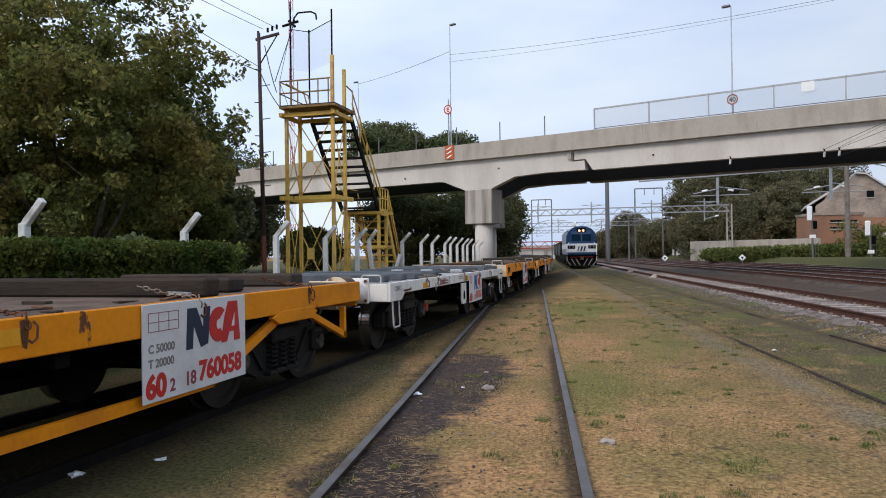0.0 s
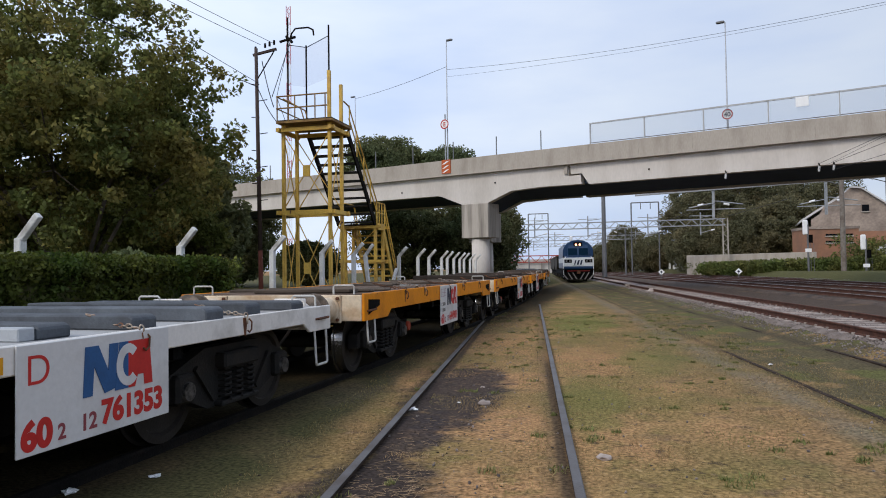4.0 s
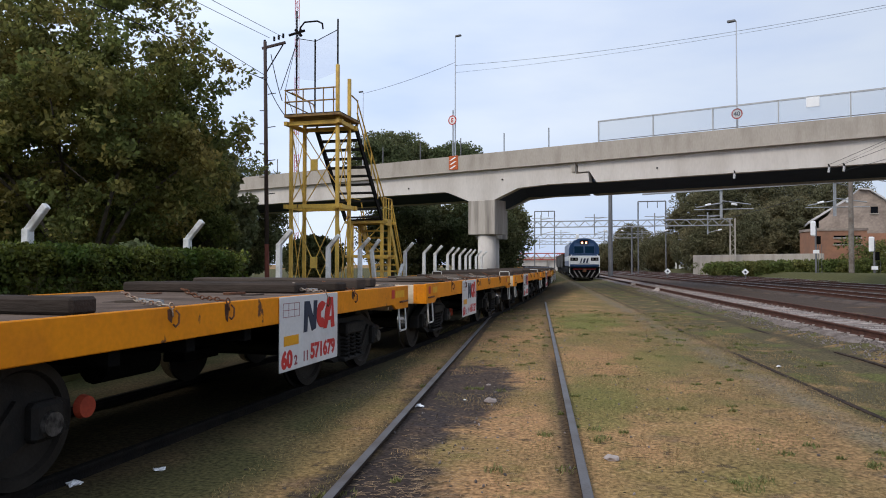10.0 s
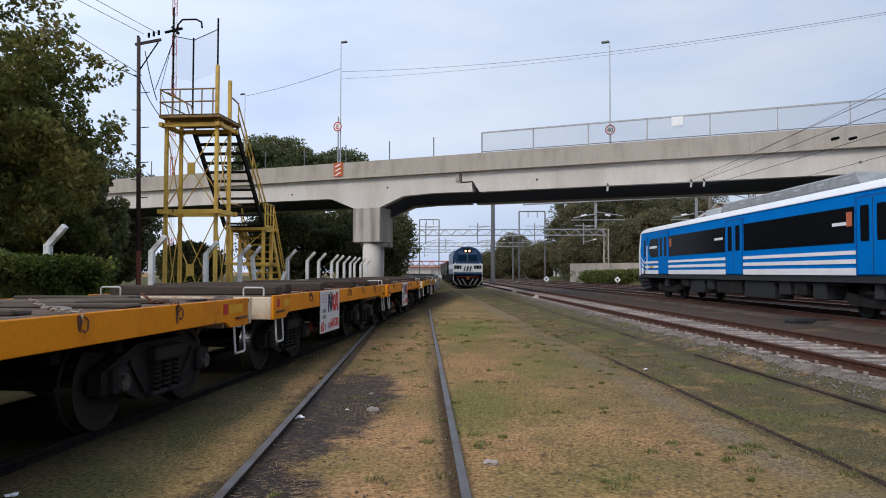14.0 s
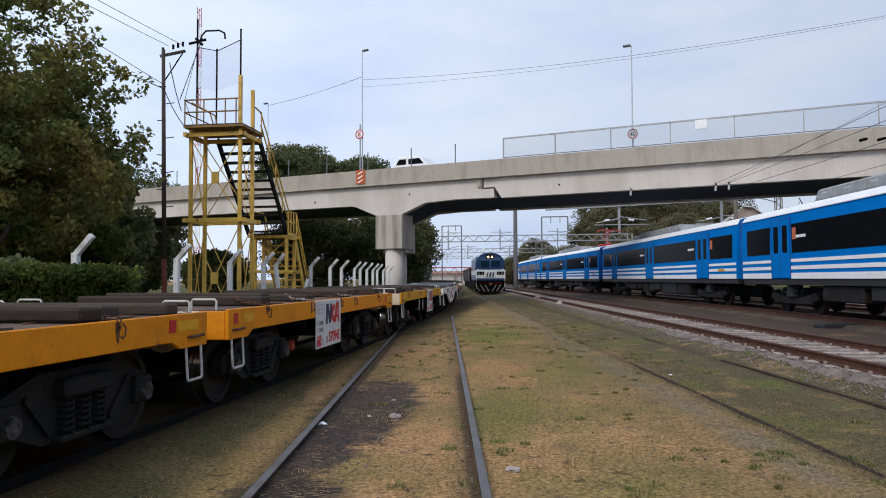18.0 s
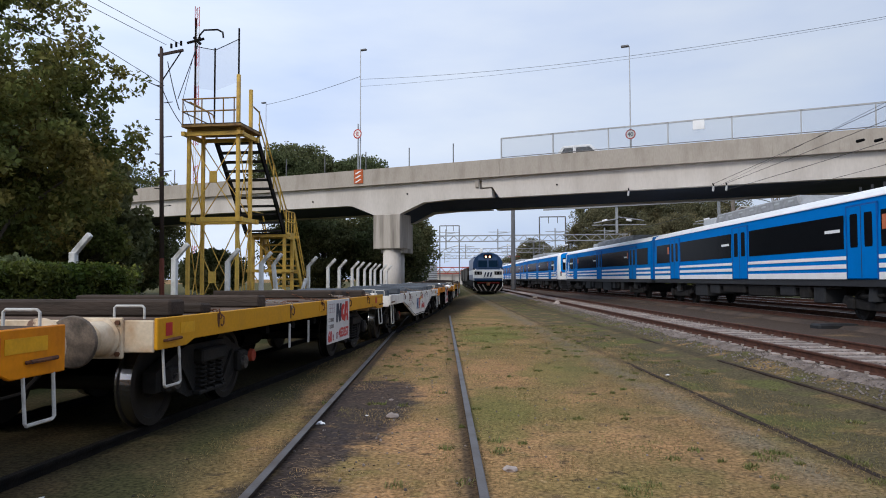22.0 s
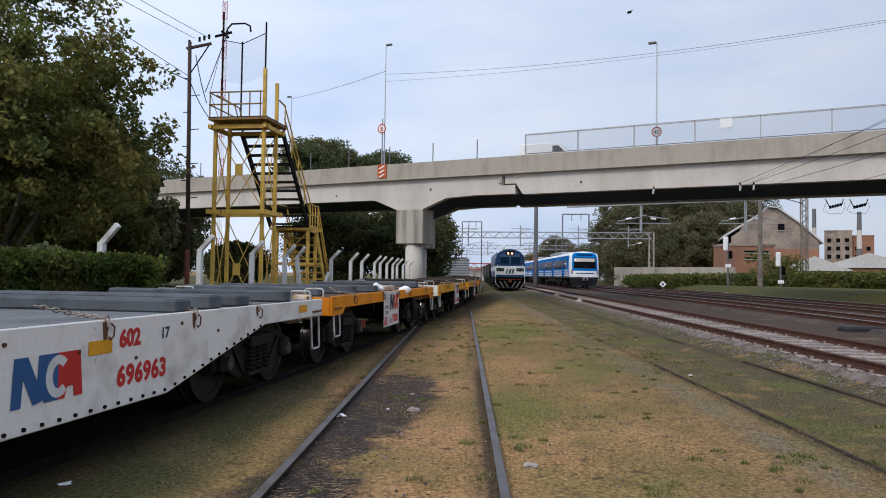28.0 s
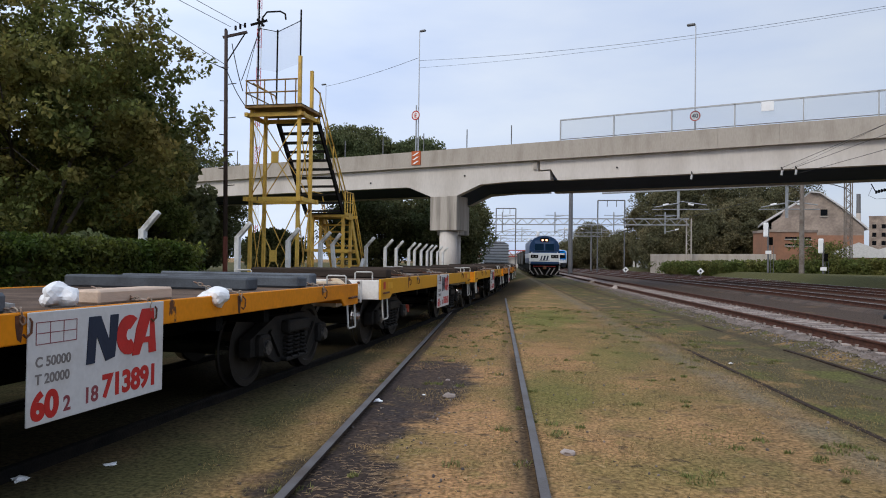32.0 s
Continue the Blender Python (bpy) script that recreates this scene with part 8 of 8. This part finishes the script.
for x in (11.3, 11.9):   # small insulators strung on the lines
    tagged(part("line_insulator", T(((x, 27.0, 6.35), (x + 0.04, 26.6, 6.33), 0.06, 0.05), n=8), M_BLACK), "black insulator strung on the overhead line", "insulator", group="insulators below the bridge")
for off in (0.0, 4.3):
    wire("catenary wire of the electric line", (main_x(52) + off, 52, 5.9), (main_x(108) + off, 108, 5.9), 0.2, 0.016)

# black insulator strings slung below the bridge edge, with their slack cables
for x in (16.9, 18.3):
    ins = thing("insulator_string", "black insulator string slung below the bridge", "insulator", pose(x, 48.0, 6.05), group="insulators below the bridge")
    for k in range(5):
        part("insulator_disc", T(((-0.3 + 0.15 * k, 0, 0.04 * k), (-0.22 + 0.15 * k, 0, 0.04 * k), 0.11, 0.09), n=12), M_BLACK, ins)
    part("hanger", T(((-0.3, 0, 0.0), (-0.55, 0, 0.5), 0.03)), M_BLACK, ins)
    part("hanger", T(((0.4, 0, 0.16), (0.5, 0, 0.5), 0.03)), M_BLACK, ins)
    part("slack_cable", bent([(-0.5, 0, 0.3), (-0.7, 0, -0.2), (-0.3, 0, -0.42), (0.4, 0, -0.40), (0.6, 0, 0.0), (0.55, 0, 0.3)], 0.011, 6), M_BLACK, ins)

# ---- litter and stones in the grass ----
rng_l = random.Random(77)


def pebble_field():
    bm = bmesh.new()
    rs = random.Random(5)
    for i in range(620):
        y = rs.uniform(3.5, 26)
        x = near_x(y) + rs.gauss(0, 0.35) if i < 260 else rs.uniform(-0.9, 4.5) - 0.13 * y
        r = rs.uniform(0.006, 0.02)
        m = Matrix.Translation((x, y, lift(x, y) + r * 0.3)) @ Euler((rs.random() * 3, rs.random() * 3, rs.random() * 3)).to_matrix().to_4x4() @ Matrix.Diagonal((r, r * 0.8, r * 0.6, 1))
        bmesh.ops.create_icosphere(bm, subdivisions=1, radius=1, matrix=m)
    return tagged(part("pebbles", bm, M_STONE), "small loose stones in the grass", "stones", kind="stuff")


pebble_field()


def ballast_stones():
    """Loose stones on the bank of the pale track, nearest stretch."""
    rs = np.random.default_rng(15)
    base = bmesh.new()
    bmesh.ops.create_icosphere(base, subdivisions=1, radius=1)
    bv = np.array([v.co[:] for v in base.verts])
    bf = np.array([[v.index for v in f.verts] for f in base.faces])
    base.free()
    n = 16000
    y = 5 + 38 * rs.random(n) ** 1.3
    off = rs.uniform(-1.8, 1.7, n)
    r = rs.uniform(0.010, 0.024, n)
    x = np.array([ballast_x(v) for v in y]) + off
    z = np.where(np.abs(off) < 1.2, 0.085, 0.085 - 0.2 * (np.abs(off) - 1.2) / 0.45)
    z = np.maximum(z, [lift(a, b) for a, b in zip(x, y)]) + r * 0.3
    sc = r[:, None] * rs.uniform(0.6, 1.2, (n, 3))
    v = bv[None] * sc[:, None] * rs.uniform(0.75, 1.2, (n, len(bv), 1)) + np.stack([x, y, z], 1)[:, None]
    f = (bf[None] + (np.arange(n) * len(bv))[:, None, None]).reshape(-1, 3)
    me = bpy.data.meshes.new("ballast_stones")
    k = len(f)
    me.vertices.add(n * len(bv))
    me.vertices.foreach_set("co", v.reshape(-1))
    me.loops.add(3 * k)
    me.loops.foreach_set("vertex_index", f.reshape(-1))
    me.polygons.add(k)
    me.polygons.foreach_set("loop_start", np.arange(0, 3 * k, 3))
    me.update(calc_edges=True)
    me.materials.append(M_STONE)
    tagged(new("ballast_stones", me), "loose pale ballast stones", "stones", kind="stuff")


ballast_stones()
clips = bmesh.new()
for i in range(130):   # pale rail clips on both sides of each rail
    m = on_line(ballast_x, 2 + 0.62 * i, 0.115)
    for off in (-0.95, -0.80, 0.80, 0.95):
        p = m @ Vector((off, 0, 0))
        box(clips, p.x - 0.022, p.x + 0.022, p.y - 0.03, p.y + 0.03, p.z - 0.02, p.z + 0.022)
part("rail_clips", clips, M_SLEEPER, track_ballast, "pale rail clips")
cover = tagged(part("cable_box", soften(B((-0.6, 0.6, -0.25, 0.25, -0.05, 0.18)), 0.05), M_UNDER), "low black trackside cable box", "cable box")
cover.matrix_basis = pose(8.3, 21.6, 0.02, 0, 0, 12)
rng_m = random.Random(3)
for i in range(22):
    f = i / 21
    x, y = 2.6 + 6.7 * f + rng_m.uniform(-0.25, 0.25), 150 - 30 * f
    st = part("marker_stone", soften(B((-0.16, 0.16, -0.12, 0.12, 0, rng_m.uniform(0.5, 1.15))), 0.04), M_POST)
    tagged(st, "whitewashed stub post beside the main line", "post", group="white stub posts")
    st.matrix_basis = pose(x, y, lift(x, y) - 0.02, 0, rng_m.uniform(-8, 8), 0)
for x, y, s, lab in ((-1.68, 8.15, 0.075, "pale stone lying between the rails"), (-1.93, 9.31, 0.03, "pale stone lying between the rails"), (-2.41, 7.73, 0.05, "scrap of white litter by the rail"), (-2.0, 8.25, 0.02, "scrap of white litter by the rail"), (-0.24, 6.05, 0.06, "grey stone in the grass"), (-3.62, 4.84, 0.04, "scrap of white litter in the grass"), (-3.97, 4.35, 0.055, "scrap of white litter in the grass"), (1.09, 39.8, 0.3, "pale heap of rubble in the grass"), (-0.1, 49.6, 0.35, "pale heap of rubble in the grass"), (2.1, 12.2, 0.03, "scrap of white litter in the grass")):
    bm = bmesh.new()
    bmesh.ops.create_icosphere(bm, subdivisions=2, radius=s)
    for v in bm.verts:
        v.co *= 1 + (0.6 if "litter" not in lab else 1.1) * noise.noise(v.co * (1.6 / s) + Vector((x, y, 0)))
        v.co.z *= 0.5 if "litter" not in lab else 0.28
    tagged(part("stone" if "stone" in lab else "litter", bm, M_SLEEPER if "litter" not in lab else M_WHITEOBJ), lab, "stone" if "stone" in lab else "litter").matrix_basis = pose(x, y, lift(x, y) + s * 0.2)


def blades():
    """Short grass blades near the camera, thicker where the turf is green."""
    rs = np.random.default_rng(9)
    n = 150000
    y = 3.2 + 22 * rs.random(n) ** 1.6
    x = rs.uniform(-2.3, 4.6, n) - 0.135 * y
    pts, faces = [], []
    keep = []
    for i in range(n):
        q = noise.noise(Vector((x[i] * 0.9, y[i] * 0.9, 5)))
        u, v = x[i] - near_x(y[i]), y[i]
        bare = abs(abs(u) - 0.80) < 0.09 or (-0.75 < u < 0.35 and 5.9 < v < 11 and q < 0.25) or (-0.8 < u < 0.1 and v < 5.6)
        if q + rs.random() * 0.9 > 0.25 and not bare:
            keep.append(i)
    x, y = x[keep], y[keep]
    n = len(x)
    a = rs.uniform(0, 6.283, n)
    hgt = rs.uniform(0.005, 0.022, n)
    wd = 0.0013 + 0.00042 * y
    z = np.array([lift(u, v) for u, v in zip(x, y)])
    dx, dy = np.cos(a), np.sin(a)
    lean = rs.uniform(0.6, 2.5, n) * hgt
    v = np.stack([np.stack([x - dx * wd, y - dy * wd, z - 0.005], 1), np.stack([x + dx * wd, y + dy * wd, z - 0.005], 1), np.stack([x - dy * lean, y + dx * lean, z + hgt], 1)], 1).reshape(-1, 3)
    me = bpy.data.meshes.new("grass")
    me.vertices.add(3 * n)
    me.vertices.foreach_set("co", v.ravel())
    me.loops.add(3 * n)
    me.loops.foreach_set("vertex_index", np.arange(3 * n))
    me.polygons.add(n)
    me.polygons.foreach_set("loop_start", np.arange(0, 3 * n, 3))
    me.update(calc_edges=True)
    me.materials.append(leafy("short_dry_grass", (0.38, 0.25, 0.12), (0.17, 0.17, 0.055), 0.8, 0.4))
    tagged(new("grass", me), "short dry grass blades", "grass", kind="stuff")


blades()


def clods_and_tufts():
    """Dark clods, dead leaves and small green tufts strewn over the turf."""
    rs = random.Random(21)
    bm = bmesh.new()
    for i in range(300):
        y = 3.4 + 20 * rs.random() ** 1.5
        x = rs.uniform(-2.6, 4.6) - 0.13 * y
        r = rs.uniform(0.006, 0.018) * rs.uniform(0.6, 1)
        m = Matrix.Translation((x, y, lift(x, y) + r * 0.12)) @ Euler((0, 0, rs.random() * 6)).to_matrix().to_4x4() @ Matrix.Diagonal((r * rs.uniform(0.8, 2.0), r, r * 0.45, 1))
        bmesh.ops.create_icosphere(bm, subdivisions=1, radius=1, matrix=m)
    for v in bm.verts:
        v.co += noise.noise_vector(v.co * 40) * 0.008
    for i in range(420):   # cinders and slag between the rails
        y = rs.uniform(3.3, 11.5)
        if 5.2 < y < 5.8:
            continue
        x = near_x(y) + rs.gauss(-0.35, 0.26)
        r = rs.uniform(0.004, 0.012)
        m = Matrix.Translation((x, y, lift(x, y) + r * 0.2)) @ Euler((rs.random() * 3, 0, rs.random() * 6)).to_matrix().to_4x4() @ Matrix.Diagonal((r * rs.uniform(0.8, 1.6), r, r * 0.6, 1))
        bmesh.ops.create_icosphere(bm, subdivisions=1, radius=1, matrix=m)
    tagged(part("clods", bm, material("dark_earth_clod", (0.055, 0.042, 0.03), 0.95, 0, 0.4, 9, 60, 0.4, island=0.5)), "small dark clods of earth in the turf", "clods", kind="stuff")
    v, f = [], []
    for i in range(420):
        y = 3.6 + 22 * rs.random() ** 1.4
        x = rs.uniform(-1.6, 4.8) - 0.13 * y
        if noise.noise(Vector((x * 0.7, y * 0.7, 9))) < 0.02:
            continue
        R = rs.uniform(0.03, 0.12)
        for k in range(46):
            a, d = rs.uniform(0, 6.283), R * rs.random() ** 0.6
            px, py = x + d * math.cos(a), y + d * math.sin(a)
            h, w = rs.uniform(0.015, 0.05), 0.004 + 0.0004 * y
            b = rs.uniform(0, 6.283)
            z = lift(px, py) - 0.004
            n = len(v)
            v += [(px - w * math.cos(b), py - w * math.sin(b), z), (px + w * math.cos(b), py + w * math.sin(b), z), (px + h * 0.8 * math.sin(b), py - h * 0.8 * math.cos(b), z + h)]
            f.append((n, n + 1, n + 2))
    me = bpy.data.meshes.new("grass_tufts")
    me.from_pydata(v, [], f)
    me.materials.append(leafy("fresh_tuft_grass", (0.17, 0.185, 0.06), (0.21, 0.20, 0.075), 0.7, 0.4))
    tagged(new("grass_tufts", me), "small fresh green tufts in dry turf", "grass", kind="stuff")


clods_and_tufts()


def straw():
    """Dry straw strewn over the cinders at the foot of the siding."""
    rs = random.Random(64)
    v, f = [], []
    for i in range(900):
        if i < 480:
            x, y = rs.gauss(-1.62, 0.3), rs.gauss(5.0, 0.6)
        else:
            y = rs.uniform(4.2, 11)
            x = near_x(y) + rs.uniform(-0.75, 0.75)
        a, ln, w = rs.gauss(0.1, 0.7), rs.uniform(0.02, 0.10), rs.uniform(0.001, 0.0022)
        bend = rs.uniform(-0.15, 0.15)
        prev = None
        for k in range(4):
            d = ln * (k / 3 - 0.5)
            px, py = x + d * math.cos(a + bend * k / 3), y + d * math.sin(a + bend * k / 3)
            pz = lift(px, py) + 0.007 + 0.004 * math.sin(k * 1.05)
            nx_, ny_ = -math.sin(a) * w, math.cos(a) * w
            v += [(px - nx_, py - ny_, pz), (px + nx_, py + ny_, pz + 0.001)]
            if prev is not None:
                f.append((prev, prev + 1, len(v) - 1, len(v) - 2))
            prev = len(v) - 2
    me = bpy.data.meshes.new("straw")
    me.from_pydata(v, [], f)
    me.materials.append(material("bleached_straw", (0.30, 0.20, 0.11), 0.8, 0, 0.3, 5, 40, 0.0, second=(0.20, 0.13, 0.07), island=0.4))
    tagged(new("straw", me), "bleached straw strewn over dark cinders", "straw", kind="stuff")


straw()


# ---- road vehicles on the bridge and a bird ----
def road_vehicle(name, label, cat, van, low=1.0):
    v = thing(name, label, cat)
    if van:
        part("body", soften(prism([(-1.75, 0.4), (2.0, 0.4), (2.1, 0.95), (1.45, 1.15), (0.85, 1.88), (-1.6, 1.92), (-1.75, 1.7)], -0.9, 0.9, "y"), 0.06), M_WHITEOBJ, v)
        glass = [[(1.25, 1.32), (0.88, 1.68), (0.5, 1.68), (0.5, 1.32)]]
    else:
        part("body", soften(prism([(-2.2, 0.45), (2.1, 0.45), (2.15, 1.0), (1.25, 1.25), (0.65, 1.92), (-1.05, 1.92), (-1.45, 1.3), (-2.2, 1.2)], -0.85, 0.85, "y"), 0.06), M_WHITEOBJ, v)
        glass = [[(0.95, 1.38), (0.62, 1.75), (-0.2, 1.75), (-0.2, 1.38)], [(-0.38, 1.38), (-0.38, 1.75), (-0.92, 1.75), (-1.15, 1.38)]]
    if low < 1:   # a saloon sits lower than the pickup
        for ob in v.children:
            ob.data.transform(Matrix.Diagonal((1, 1, low, 1)))
        glass = [[(u, z * low) for u, z in g] for g in glass]
    for g in glass:
        for y in (-0.9 if van else -0.85, 0.87 if van else 0.82):
            part("side_window", prism(g, y - 0.01, y + 0.04, "y"), M_GLASS, v)
    for x in (-1.5, 1.5):
        for y in (-0.8, 0.8):
            w = part("wheel", T(((x, y - 0.1, 0.34), (x, y + 0.1, 0.34), 0.34), n=18), M_TYRE, v)
            part("rim", T(((x, y - 0.11, 0.34), (x, y + 0.11, 0.34), 0.19), n=12), M_GALV, w)
    return v


CAR_W = road_vehicle("car", "white passenger car driving over the bridge", "car", False)
SALOON = road_vehicle("car", "low white saloon car driving over the bridge", "car", False, 0.88)
VAN_W = road_vehicle("van", "white delivery van driving over the bridge", "van", True)

bird = thing("bird", "dark bird flying over the yard", "bird")
bm = bmesh.new()
bmesh.ops.create_uvsphere(bm, u_segments=10, v_segments=6, radius=0.045, matrix=Matrix.Diagonal((2.2, 1, 1, 1)))
part("body", bm, M_BLACK, bird)
for s in (-1, 1):
    part("wing", prism([(0.06, 0.0), (0.02, s * 0.16), (-0.05, s * 0.24), (-0.05, 0.0)], 0.0, 0.012, "z"), M_BLACK, bird)


# ---- what moves ----
def train_run(t):
    """How far the wagons have come along their track at t."""
    return float(np.interp(t, (0, 22, 25.5, 28, 30.4, 32), (0, 66, 76.4, 83.5, 89.5, 93.7)))


def emu_run(t):
    """Where the front of the electric train is at t, along y."""
    return float(np.interp(t, (0, 13, 14, 16.5, 19, 22, 25.5, 27.5, 32), (-184, 24.6, 40.8, 81.0, 121.7, 169.2, 233.1, 268.0, 346.5)))


def motions():
    times = [i * 1.0 for i in range(33)]
    moving = {ob for ob, a in TRAIN[:12]}
    for ob, a in TRAIN:
        walk(ob, [(t, on_line(wagon_x, a - train_run(t))) for t in times])
    for i, ob in enumerate(EMU):
        back = (CAB, CAB + CAR, CAB + 2 * CAR, 2 * CAB + 2 * CAR)[i % 4] - (CAB if i % 4 in (0, 3) else CAR) / 2 + (2 * CAB + 2 * CAR + 0.3) * (i // 4)
        walk(ob, [(t, on_line(main_x, emu_run(t) - back, 0.42)) for t in times])
    fast = [i * 0.2 for i in range(161)]
    for ws in WHEELSETS:   # the wagons' wheels roll with the distance run
        home = ws.matrix_basis.translation.copy()
        top = ws.parent.parent
        if top in moving:
            walk(ws, [(t, Matrix.Translation(home) @ Matrix.Rotation(train_run(t) / 0.43, 4, "X")) for t in fast])
    road = BR @ pose(0, 2.4, ZL + 0.14)
    walk(CAR_W, [(t, road @ pose(7.2 + 14.3 * (t - 19.0), 0, 0, 0, 0, 0)) for t in (0.0, 19.0, 32.0)])
    walk(SALOON, [(t, road @ pose(4.5 + 15.8 * (t - 22.0), 0, 0)) for t in (0.0, 22.0, 32.0)])
    walk(VAN_W, [(t, road @ pose(0.8 + 13.3 * (t - 28.0), 0, 0)) for t in (0.0, 28.0, 32.0)])
    walk(bird, [(t, pose(x, y, z, 0, 0, 200)) for t, x, y, z in ((0.0, 70, 42, 24), (20.0, 34, 36, 22), (27.5, 4.56, 30.7, 14.0), (28.0, 2.74, 30.5, 12.62), (28.3, 1.25, 30.3, 11.31), (28.6, 0.09, 30.2, 10.28), (28.9, -0.54, 30.1, 9.1), (29.2, -1.4, 30.0, 8.3), (30.0, -1.31, 44.34, 5.86), (31.0, -6.9, 55.55, 6.05), (32.0, -16.63, 65.98, 5.2))])


motions()
